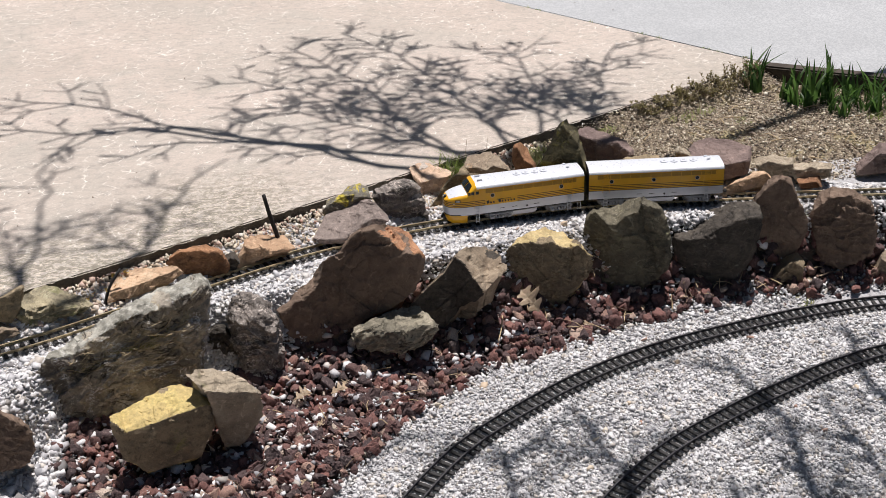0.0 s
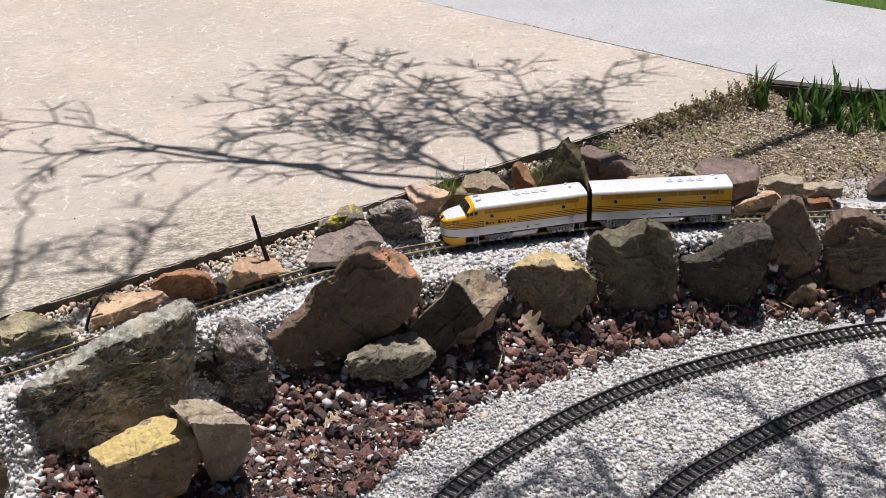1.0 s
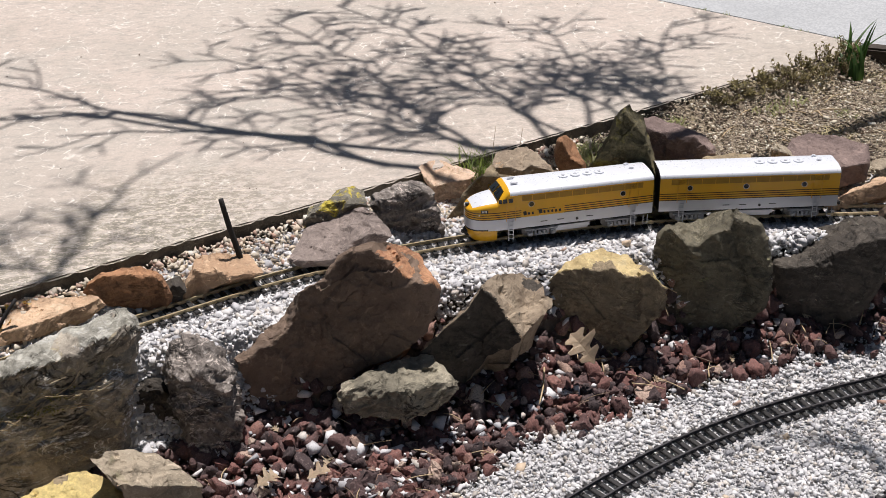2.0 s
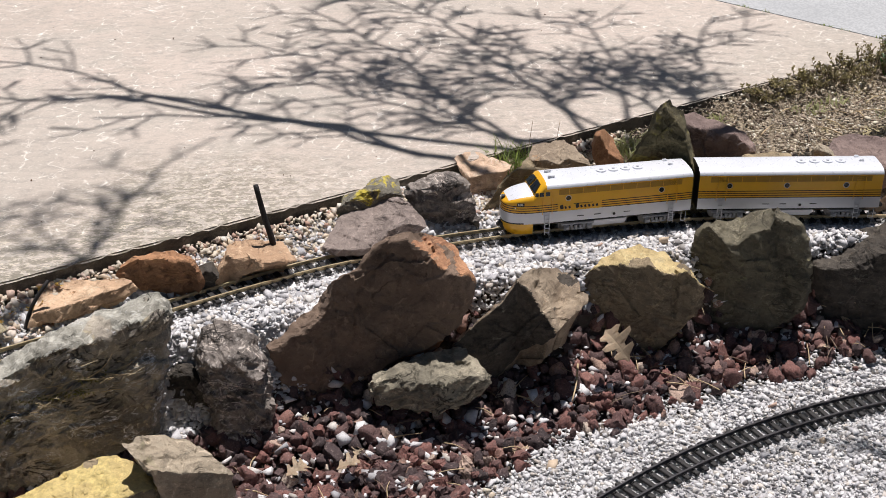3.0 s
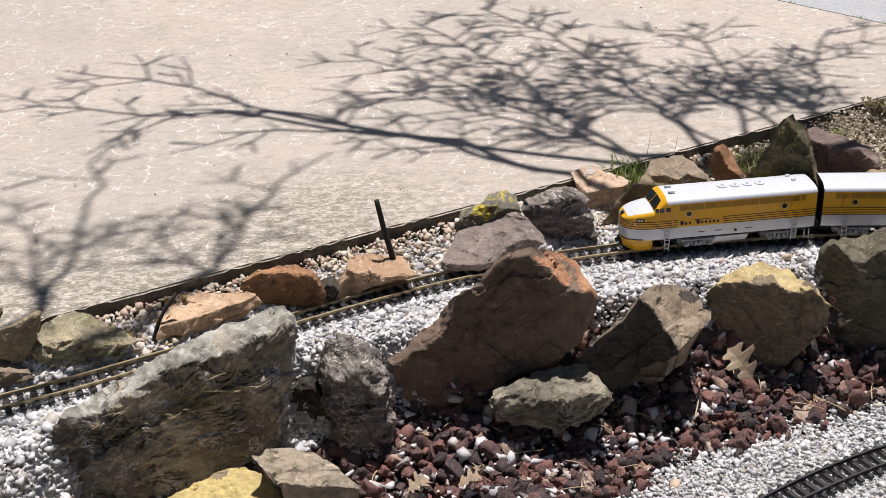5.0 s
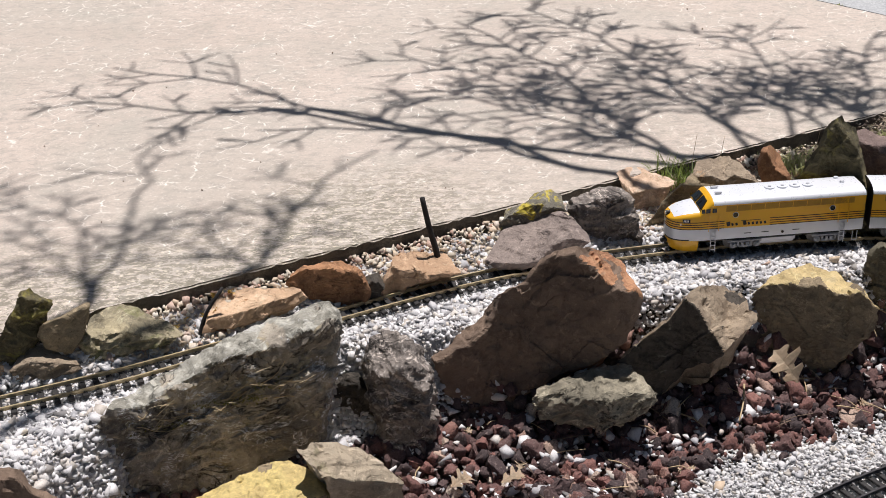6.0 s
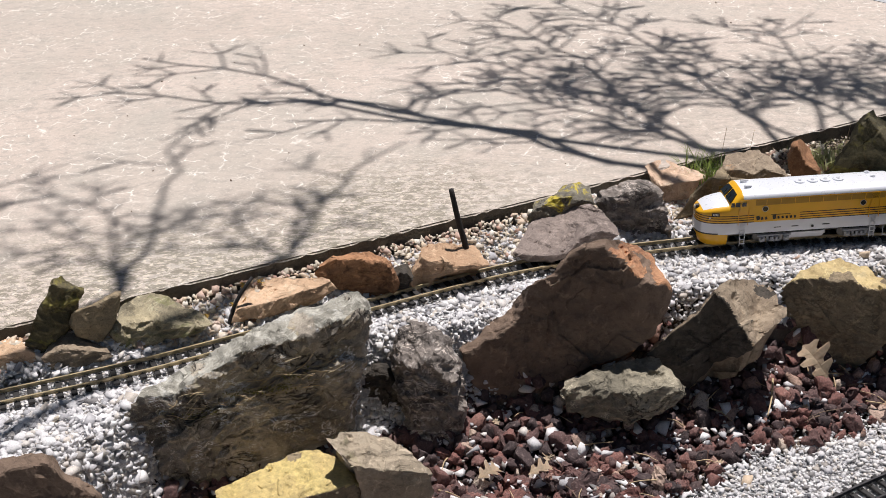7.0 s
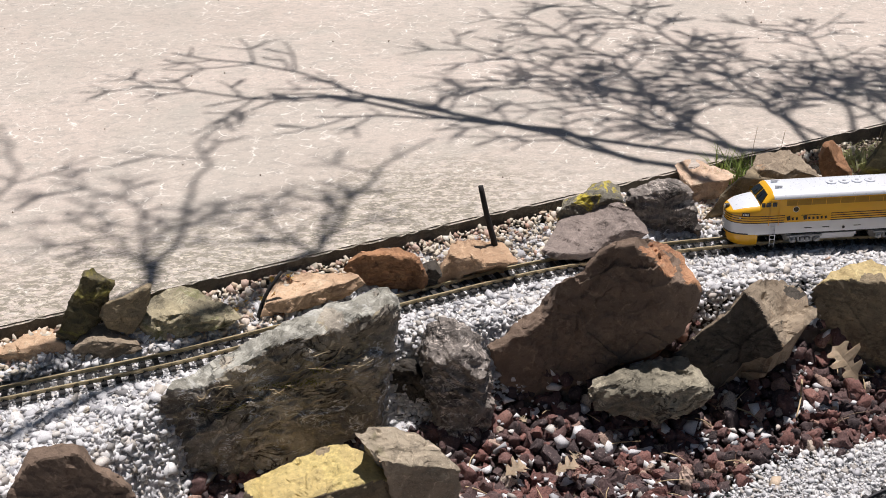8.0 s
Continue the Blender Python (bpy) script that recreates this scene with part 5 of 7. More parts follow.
def truck(parent, x, front=False):
    """A four wheel truck: side frames, springs, boxes, steps and wheels."""
    t = part("truck", box((0.085, 0.06, 0.012), (x, 0, 0.026), 0.002), M_TRUCK, parent, "grey truck with cast side frames")
    for s in (-1, 1):
        y = s * 0.0495
        part("side_frame", join_bm(box((0.088, 0.004, 0.006), (x, y, 0.027), 0.001), box((0.040, 0.005, 0.006), (x, y, 0.013), 0.001),
                                   *[box((0.006, 0.005, 0.018), (x + d, y, 0.019), 0.001) for d in (-0.017, 0.017)]), M_TRUCK, t)
        for d in (-0.031, 0.031):
            part("axle_box", join_bm(box((0.015, 0.007, 0.015), (x + d, y * 1.04, 0.018), 0.002), tube(0.004, 0.004, (x + d, y * 1.14, 0.018), "y", 12)), M_TRUCK, t)
        for d in (-0.006, 0.006):
            part("spring", tube(0.0042, 0.011, (x + d, y * 1.05, 0.019), "z", 10), M_TRUCK, t)
        for d in (-0.031, 0.031):
            part("wheel", join_bm(tube(0.0165, 0.004, (x + d, s * 0.0245, 0.0165), "y", 24), tube(0.018, 0.0015, (x + d, s * 0.0222, 0.0165), "y", 24)), M_STEEL, t)


def ladder(parent, x, side, z0, z1):
    y = side * 0.0565
    bms = [box((0.0016, 0.0016, z1 - z0), (x + d, y, (z0 + z1) / 2)) for d in (-0.006, 0.006)]
    k = 5
    bms += [box((0.012, 0.0016, 0.0016), (x, y, z0 + (z1 - z0) * (i + 0.5) / k)) for i in range(k)]
    part("ladder", join_bm(*bms), M_SILVER, parent)


def roof_z(y, eave=0.132, top=0.148, w=0.0535):
    c = min(1, abs(y) / w) ** (1 / 0.62)
    return eave + (top - eave) * math.sin(math.acos(min(1, c))) ** 0.95


def common_bits(parent, length, nose):
    """What both units carry: grilles, portholes, doors, fans, tank, trucks, couplers."""
    front = 0.36 if nose else length - 0.03
    for s in (-1, 1):
        y = s * 0.0537
        g = part("grille", box((front - 0.03, 0.0012, 0.015), ((front + 0.03) / 2, y, 0.1215)), M_MUSTARD, parent, "mustard mesh air grille")
        for i in range(int((front - 0.03) / 0.036)):
            part("grille_bar", box((0.0014, 0.0018, 0.015), (0.045 + i * 0.036, y * 1.006, 0.1215)), M_YELLOW, g)
        for px in ((0.335, 0.085) if nose else (0.40, 0.25, 0.095)):
            p = part("porthole", tube(0.0062, 0.0016, (px, y * 1.01, 0.1035), "y", 24), M_GLASS, parent, "round dark porthole")
            ring = bmesh.new()
            bmesh.ops.create_circle(ring, segments=24, radius=0.0068, matrix=Matrix.Translation((px, y * 1.016, 0.1035)) @ pose(0, 0, 0, 90, 0, 0))
            bmesh.ops.extrude_edge_only(ring, edges=ring.edges[:])
            vs = ring.verts[:]
            for v in vs[24:]:
                d = (v.co - Vector((px, y * 1.016, 0.1035))).normalized()
                v.co += d * 0.0012
            part("rim", ring, M_SILVER, p)
        for k, dx in enumerate((0.39, 0.055) if nose else (length - 0.06, 0.06)):
            d = part("side_door", box((0.019, 0.0012, 0.040), (dx, y, 0.1110)), M_YELLOW, parent)
            for q in (-1, 1):
                part("grab_rail", box((0.0012, 0.0016, 0.045), (dx + q * 0.0125, y * 1.035, 0.085)), M_YELLOW, d)
            if nose and k == 0:
                part("door_window", box((0.011, 0.0014, 0.011), (dx, y * 1.01, 0.1195)), M_GLASS, d)
            ladder(parent, dx, s, 0.006, 0.066)
        part("fuel_filler", tube(0.0035, 0.002, (0.21, y * 1.02, 0.0475), "y", 12), M_BLACK, parent)
        for i, sx in enumerate((0.30, 0.255, 0.175)):
            part("vent_slot", box((0.018, 0.0012, 0.0016), (sx, y * 1.005, 0.0505)), M_BLACK, parent)
        part("side_step", join_bm(box((0.014, 0.0016, 0.0016), (0.018, s * 0.052, 0.008)), box((0.0016, 0.0016, 0.026), (0.012, s * 0.052, 0.02)),
                                  box((0.0016, 0.0016, 0.026), (0.024, s * 0.052, 0.02))), M_SILVER, parent)
    for i in range(4):
        fx = 0.135 + i * 0.033 if nose else 0.10 + i * 0.035
        f = part("roof_fan", tube(0.0135, 0.004, (fx, 0, 0.1490), "z", 28), M_ROOFW, parent, "round roof fan")
        part("fan_hub", tube(0.0045, 0.002, (fx, 0, 0.1516), "z", 14), M_SILVER, f)
    for fx, fy in ((0.045, 0.0), (0.05, 0.028)):
        part("exhaust_vent", box((0.012, 0.008, 0.006), (fx, -fy, roof_z(fy) + 0.002), 0.0015), M_ROOFW, parent)
    part("fuel_tank", box((0.105, 0.09, 0.024), (0.222, 0, 0.0225), 0.006), M_SILVER, parent, "silver fuel tank")
    part("underframe", box((length - 0.06, 0.085, 0.01), (length / 2, 0, 0.034)), M_BLACK, parent, "black underframe")
    truck(parent, 0.085)
    truck(parent, length - 0.115 if nose else length - 0.085)
    part("diaphragm", box((0.012, 0.05, 0.10), (-0.005, 0, 0.082), 0.004), M_BLACK, parent, "black end diaphragm")
    part("coupler", join_bm(box((0.03, 0.008, 0.007), (-0.012, 0, 0.022), 0.001), box((0.008, 0.016, 0.010), (-0.024, 0, 0.022), 0.002)), M_BLACK, parent, "black coupler")


def lead_unit(m):
    t = empty("locomotive", m, "yellow and silver streamlined diesel model locomotive with dark stripes", "model locomotive", "model train")
    st = [(x, 0.0535, 0.132, 0.148) for x in (0.0, 0.01, 0.08, 0.16, 0.245, 0.30, 0.362, 0.392)]
    st += [(0.398, 0.0535, 0.1305, 0.1460), (0.4245, 0.0530, 0.1000, 0.1180), (0.436, 0.0520, 0.0985, 0.1165), (0.450, 0.0500, 0.0970, 0.1140),
           (0.464, 0.0470, 0.0960, 0.1105), (0.476, 0.0425, 0.0945, 0.1060), (0.486, 0.0360, 0.0930, 0.1010), (0.493, 0.0280, 0.0920, 0.0965),
           (0.498, 0.0180, 0.0908, 0.0930), (0.500, 0.0005, 0.0900, 0.0908)]
    unit_body(t, st, True)
    common_bits(t, 0.42, True)
    end_wall(t, 0.0, 0.0535, 0.132, 0.148, M_BLACK, "rear_wall", "black rear end")
    # windscreen on the raked cab front
    for s in (-1, 1):
        bm = bmesh.new()
        p = [(0.4030, s * 0.004, 0.1402), (0.4030, s * 0.033, 0.1380), (0.4200, s * 0.042, 0.1185), (0.4215, s * 0.004, 0.1205)]
        q = [(x + 0.003, y * 1.02, z + 0.0022) for x, y, z in p]
        a, b = [bm.verts.new(v) for v in p], [bm.verts.new(v) for v in q]
        bm.faces.new(a)
        bm.faces.new(b)
        for i in range(4):
            bm.faces.new((a[i], a[(i + 1) % 4], b[(i + 1) % 4], b[i]))
        part("windscreen", bm, M_GLASS, t, "dark windscreen pane")
        for k, (wx, ww) in enumerate(((0.4225, 0.009), (0.410, 0.011))):
            part("cab_window", box((ww, 0.0012, 0.011), (wx - 0.004, s * 0.0538, 0.1190), 0.0), M_GLASS, t, "dark cab side window")
        part("wiper", box((0.0012, 0.0012, 0.016), (0.4195, s * 0.018, 0.1275), 0, pose(0, 0, 0, 0, -38, 0)), M_BLACK, t)
        part("horn", join_bm(tube(0.0022, 0.018, (0.372, s * 0.018, roof_z(0.018) + 0.004), "x", 10, 0.0034), tube(0.0012, 0.006, (0.366, s * 0.018, roof_z(0.018) + 0.001), "z", 8)), M_SILVER, t)
        part("marker_light", tube(0.0022, 0.003, (0.472, s * 0.0445, 0.083), "x", 12), M_LENS, t)
        # number board frame with plain bars for its digits
        nb = part("number_board", box((0.019, 0.0016, 0.009), (0.459, s * 0.0495, 0.0935), 0.0005, pose(0, 0, 0, 0, 0, s * -14)), M_BLACK, t, "black number board")
        part("number_bars", join_bm(*[box((0.0024, 0.0016, 0.0052), (0.4545 + i * 0.0034, s * (0.0512 - i * 0.00085), 0.0935), 0, pose(0, 0, 0, 0, 0, s * -14)) for i in range(4)]), M_LENS, nb)
    for z, r in ((0.0985, 0.0062), (0.0800, 0.0055)):
        h = part("headlight", tube(r, 0.010, (0.494, 0, z), "x", 24), M_BLACK, t, "round nose headlight")
        part("lens", tube(r * 0.72, 0.002, (0.4995, 0, z), "x", 20), M_LENS, h)
    # pilot and nose coupler
    pil = bmesh.new()
    rows = []
    for z, g in ((0.0395, 1.0), (0.022, 1.0), (0.005, 0.86)):
        rows.append([pil.verts.new((0.425 + 0.073 * g * math.cos(a * math.pi / 2) ** 0.7, 0.049 * g * math.sin(a * math.pi / 2), z)) for a in np.linspace(-1, 1, 17)])
    for a, b in zip(rows[:-1], rows[1:]):
        for i in range(16):
            pil.faces.new((a[i], a[i + 1], b[i + 1], b[i]))
    part("pilot", pil, M_YELLOW, t, "yellow rounded pilot", True)
    part("nose_coupler", join_bm(box((0.02, 0.012, 0.009), (0.500, 0, 0.022), 0.002), box((0.012, 0.026, 0.016), (0.496, 0, 0.022), 0.002)), M_BLACK, t)
    # the road name on the side, as plain bars
    for s in (-1, 1):
        bars = [box((0.0085 if i in (0, 4) else 0.0052, 0.0008, 0.011 if i in (0, 4) else 0.0068), (0.352 - i * 0.0105, s * 0.0541, 0.0795 if i in (0, 4) else 0.0775), 0,
                    pose(0, 0, 0, 0, s * 14, 0)) for i in range(10) if i != 3]
        bars.append(box((0.05, 0.0007, 0.0012), (0.295, s * 0.0541, 0.0862)))
        part("side_lettering", join_bm(*bars), M_BLACK, t, "black lettering bars")
    return t


def booster_unit(m):
    t = empty("booster_unit", m, "yellow and silver cabless diesel model booster with dark stripes", "model locomotive", "model train")
    L = 0.48
    st = [(x, 0.0535, 0.132, 0.148) for x in (0.0, 0.01, 0.1, 0.2, 0.245, 0.30, 0.362, 0.42, 0.4245, 0.47, L)]
    unit_body(t, [(x * 0.42 / L, *r) for x, *r in st], False)
    for o in t.children:
        o.scale = (L / 0.42, 1, 1)
    common_bits(t, L, False)
    end_wall(t, 0.0, 0.0535, 0.132, 0.148, M_BLACK, "rear_wall", "black rear end")
    end_wall(t, L, 0.0535, 0.132, 0.148, M_BLACK, "front_wall", "black front end")
    return t


TRAIN = 1.09


def on_track(s_front, length):
    """The pose of a unit whose front stands at s_front, and which heads down the line's length."""
    a, b = UPPER.at(s_front + 0.12), UPPER.at(s_front + length - 0.1)
    d = (a - b) / np.linalg.norm(a - b)
    rear = a + d * 0.12 - d * length
    return pose(rear[0], rear[1], Z_UPPER + 0.0135, 0, 0, math.degrees(math.atan2(d[1], d[0]))) @ Matrix.Scale(TRAIN, 4)


S_TRAIN = float(UPPER.s[np.argmin(np.hypot(UPPER.p[:, 0] - 0.771, UPPER.p[:, 1] - 3.036))])
lead_unit(on_track(S_TRAIN, 0.5 * TRAIN))
booster_unit(on_track(S_TRAIN + 0.527 * TRAIN, 0.48 * TRAIN))

# ---- loose stone ----
def stone_kinds(count, rnd, flat, corners):
    """A few angular broken stones of unit size, as vertices and triangles."""
    out = []
    while len(out) < count:
        p = rnd.normal(size=(corners, 3))
        p /= np.linalg.norm(p, axis=1)[:, None]
        p *= rnd.uniform(0.42, 0.56, (corners, 1))
        p *= [1.12, rnd.uniform(0.7, 1.05), flat * rnd.uniform(0.8, 1.35)]
        bm = bmesh.new()
        for q in p:
            bm.verts.new(q)
        bmesh.ops.convex_hull(bm, input=bm.verts[:])
        loose = [w for w in bm.verts if not w.link_faces]
        bmesh.ops.delete(bm, geom=loose, context="VERTS")
        bmesh.ops.triangulate(bm, faces=bm.faces[:])
        bm.verts.index_update()
        out.append((np.array([w.co[:] for w in bm.verts]), np.array([[w.index for w in f.verts] for f in bm.faces])))
        bm.free()
    return out


def lava_kinds(count, rnd, fine):
    """Rugged, pitted lava stones of unit size."""
    out = []
    bm = bmesh.new()
    bmesh.ops.create_icosphere(bm, subdivisions=fine, radius=0.5)
    base = np.array([v.co[:] for v in bm.verts])
    tri = np.array([[v.index for v in f.verts] for f in bm.faces])
    bm.free()
    for i in range(count):
        v = base * [1.3, rnd.uniform(0.7, 1.1), rnd.uniform(0.55, 0.95)]
        for _ in range(9):
            d = rnd.normal(size=3)
            d /= np.linalg.norm(d)
            v -= np.maximum(v @ d - rnd.uniform(0.20, 0.38), 0)[:, None] * d
        off = Vector(rnd.uniform(-50, 50, 3))
        amt = [0.12 + 0.20 * noise.noise(Vector(p) * 2.6 + off) - 0.30 * abs(noise.noise(Vector(p) * 7 + off)) - 0.36 * abs(noise.noise(Vector(p) * 13 - off)) + 0.18 * noise.noise(Vector(p) * 19 + off) for p in v]
        out.append((v * (1 + np.array(amt))[:, None], tri))
    return out


def scatter(name, xy, size, material, rnd, label, category, lift, flat=0.72, corners=8, tilt=0.9, kinds=None):
    """Many loose stones in one mesh."""
    kinds = kinds or stone_kinds(24, rnd, flat, corners)
    k = len(xy)
    pick = rnd.integers(0, len(kinds), k)
    ax, ay, az = rnd.uniform(-tilt, tilt, k), rnd.uniform(-tilt, tilt, k), rnd.uniform(0, 2 * math.pi, k)
    cx, sx, cy, sy, cz, sz = np.cos(ax), np.sin(ax), np.cos(ay), np.sin(ay), np.cos(az), np.sin(az)
    rot = np.empty((k, 3, 3))
    rot[:, 0] = np.stack([cz * cy, cz * sy * sx - sz * cx, cz * sy * cx + sz * sx], -1)
    rot[:, 1] = np.stack([sz * cy, sz * sy * sx + cz * cx, sz * sy * cx - cz * sx], -1)
    rot[:, 2] = np.stack([-sy, cy * sx, cy * cx], -1)
    z = ground_z(xy[:, 0], xy[:, 1]) + lift
    centre = np.concatenate([xy, z[:, None]], 1)
    all_pts, all_faces, start = [], [], 0
    for i, (verts, tri) in enumerate(kinds):
        w = np.nonzero(pick == i)[0]
        if not len(w):
            continue
        pts = np.einsum("kij,vj->kvi", rot[w], verts) * size[w][:, None, None] + centre[w][:, None, :]
        all_pts.append(pts.reshape(-1, 3))
        all_faces.append((tri[None] + (np.arange(len(w)) * len(verts))[:, None, None]).reshape(-1, 3) + start)
        start += len(w) * len(verts)
    pts, faces = np.vstack(all_pts), np.vstack(all_faces)
    me = bpy.data.meshes.new(name)
    me.vertices.add(len(pts))
    me.vertices.foreach_set("co", pts.reshape(-1).astype(np.float32))
    me.loops.add(faces.size)
    me.loops.foreach_set("vertex_index", faces.reshape(-1).astype(np.int32))
    me.polygons.add(len(faces))
    me.polygons.foreach_set("loop_start", np.arange(0, faces.size, 3, dtype=np.int32))
    me.polygons.foreach_set("loop_total", np.full(len(faces), 3, dtype=np.int32))
    me.update(calc_edges=True)
    me.materials.append(material)
    return tagged(new(name, me), label, category, kind="stuff")


def even_points(rnd, x0, x1, y0, y1, step):
    gx, gy = np.meshgrid(np.arange(x0, x1, step), np.arange(y0, y1, step))
    p = np.stack([gx.ravel(), gy.ravel()], -1)
    return p + rnd.uniform(-0.55, 0.55, p.shape) * step


def lay_gravel():
    rnd = np.random.default_rng(11)
    # white ballast, two coats
    for coat, (step, low) in enumerate(((0.0090, 0.0), (0.0128, 0.005))):
        p = even_points(rnd, -1.75, 3.2, 1.0, 3.5, step)
        x, y = p.T
        d = (edge_y(x) - y) * 0.9136
        up = (y > wall_y(x) - 0.07) & (d > 0.035 + 0.03 * np.sin(9 * x) + 0.05 * smooth01((0.3 - x) / 0.3) + np.where(x > 0.75, np.interp(x, [0.75, 1.2, 1.7, 2.6], [0.02, 0.22, 0.42, 0.75]), 0))
        up &= (x < 1.25) | (y < np.interp(x, UPPER.p[:, 0], UPPER.p[:, 1]) + 0.11 + 0.02 * np.sin(14 * x))
        up |= (x < -0.62) & (y > 1.2) & (d > 0.09)
        lowbed = (y < lava_y(x) + 0.035 * np.sin(17 * x) + rnd.normal(0, 0.03, len(x))) & (x > -0.62)
        few = (y < wall_y(x)) & (rnd.random(len(x)) < 0.068) & (x > -0.6)
        seen = (y > 1.35) & (x > -1.5 + 0.12 * np.sin(7 * y)) & (x < 3.05 + 0.05 * np.sin(23 * y)) & (y > 0.62 * (x - 0.2) + 0.3)
        keep = (up | lowbed | few) & seen
        p = p[keep]
        x, y = p.T
        size = rnd.gamma(3.4, 0.0050, len(p)).clip(0.006, 0.044) * np.where((x < -0.55), 1.22, 1.0) * np.where(y > wall_y(x) - 0.08, 0.92, 0.72)
        lift = np.where(y > wall_y(x), 0.0, 0.004) + low + np.where((y < wall_y(x) - 0.07) & (y > lava_y(x) + 0.06), 0.020, 0)
        tu, to, ti = UPPER.away(x, y), OUTER.away(x, y), INNER.away(x, y)
        on = np.minimum(tu, np.minimum(to, ti))
        zt = np.where(tu < 0.2, Z_UPPER, Z_LOWER)
        target = zt - np.where(tu < 0.2, 0.0018, 0.003) - 0.40 * size
        g = ground_z(x, y)
        w = smooth01((0.075 - on) / 0.03)
        lift = lift * (1 - w) + (target - g) * w
        size = np.where(on < 0.055, size * 0.65, size) * np.where((y < wall_y(x) - 0.07) & (y > lava_y(x) + 0.06), 1.75, 1.0)
        scatter("white_gravel", p, size, M_BALLAST, rnd, "white crushed stone ballast bed", "gravel", lift, flat=0.62, tilt=0.55)
    # lava rock below the wall
    for step, low in ((0.023, 0.0), (0.031, 0.014)):
        p = even_points(rnd, -0.7, 3.1, 1.2, 3.0, step)
        x, y = p.T
        keep = (y < wall_y(x) - 0.06) & (y > lava_y(x) - 0.02 + rnd.normal(0, 0.035, len(x))) & (x > -0.66)
        p = p[keep]
        size = rnd.gamma(5, 0.0072, len(p)).clip(0.014, 0.070)
        kinds = lava_kinds(16, rnd, 3)
        if low:
            # the stones of the upper coat nearest to the walk lie singly
            near = np.argsort(np.hypot(p[:, 0] - 0.35, p[:, 1] - 1.9))
            single, rest = near[:290], near[290:]
            meshes = []
            for v, tri in kinds:
                me = bpy.data.meshes.new("lava_stone")
                me.from_pydata([tuple(q * 0.04) for q in v], [], [tuple(int(i) for i in f) for f in tri])
                me.materials.append(M_LAVA)
                meshes.append(me)
            for i in single:
                ob = new("lava_stone", meshes[int(rnd.integers(0, 16))])
                z = float(ground_z(*p[i])) + low + 0.006
                ob.matrix_world = pose(p[i][0], p[i][1], z, *rnd.uniform(-180, 180, 3)) @ Matrix.Scale(float(size[i]) / 0.04, 4)
                tagged(ob, "pitted dark red lava stone lying on the mulch", "lava rock", "lava stones below the boulders")
            p, size = p[rest], size[rest]
        scatter("lava_rock", p, size, M_LAVA, rnd, "dark red lava rock mulch below the boulders", "lava rock", low + 0.006, tilt=3.1, kinds=kinds)
    # stone lying thick on the steep places between the boulders
    p = even_points(rnd, -1.3, 3.0, 1.5, 3.0, 0.0085)
    x, y = p.T
    steep = np.hypot(ground_z(x + 0.01, y) - ground_z(x - 0.01, y), ground_z(x, y + 0.01) - ground_z(x, y - 0.01)) / 0.02
    p = p[(steep > 0.55) & (y < edge_y(x) - 0.2) & (y > wall_y(x) - np.where(x < -0.5, 0.3, 0.07)) & (UPPER.away(x, y) > 0.06)]
    size = rnd.gamma(4, 0.0042, len(p)).clip(0.008, 0.036)
    scatter("spilled_gravel", p, size, M_BALLAST, rnd, "white crushed stone spilling between the boulders", "gravel", rnd.uniform(-0.003, 0.009, len(p)), tilt=1.2)
    # ballast banked up behind the track, against the rocks
    p = even_points(rnd, -1.4, 1.5, 2.2, 3.2, 0.0095)
    x, y = p.T
    off = (y - np.interp(x, UPPER.p[:, 0], UPPER.p[:, 1])) * 0.93
    p, off = p[(off > 0.045) & (off < 0.125 + 0.02 * np.sin(13 * x))], off[(off > 0.045) & (off < 0.125 + 0.02 * np.sin(13 * x))]
    size = rnd.gamma(4, 0.0045, len(p)).clip(0.008, 0.036)
    scatter("banked_gravel", p, size, M_BALLAST, rnd, "white crushed stone banked behind the brass track", "gravel",
            np.maximum(Z_UPPER - 0.004 + 0.45 * np.clip(off - 0.045, 0, 0.09), ground_z(p[:, 0], p[:, 1])) - ground_z(p[:, 0], p[:, 1]) + rnd.uniform(-0.003, 0.005, len(p)))
    # mixed chips along the slab's edge
    p = even_points(rnd, -1.7, 1.3, 2.0, 3.7, 0.0104)
    x, y = p.T
    d = (edge_y(x) - y) * 0.9136
    p = p[(d > 0.012) & (d < 0.115 + 0.03 * np.sin(9 * x) + 0.10 * smooth01((x - 0.2) / 0.6))]
    scatter("edge_chips", p, rnd.gamma(4, 0.0043, len(p)).clip(0.008, 0.038), M_CHIPS, rnd, "tan and pinkish stone chips along the slab", "gravel", 0.006)
    # odd tan and rusty pebbles on the white bed
    p = even_points(rnd, -1.4, 2.6, 1.5, 3.0, 0.13)
    x, y = p.T
    keep = ((y > wall_y(x) + 0.03) | (y < lava_y(x))) & (UPPER.away(x, y) > 0.06) & (OUTER.away(x, y) > 0.06) & (INNER.away(x, y) > 0.06) & (y < edge_y(x) - 0.06) & (rnd.random(len(x)) < 0.5)
    scatter("odd_pebbles", p[keep], rnd.gamma(6, 0.005, keep.sum()).clip(0.018, 0.05), M_CHIPS, rnd, "tan and rusty pebbles lying on the white stone", "pebbles", 0.010, flat=0.6)
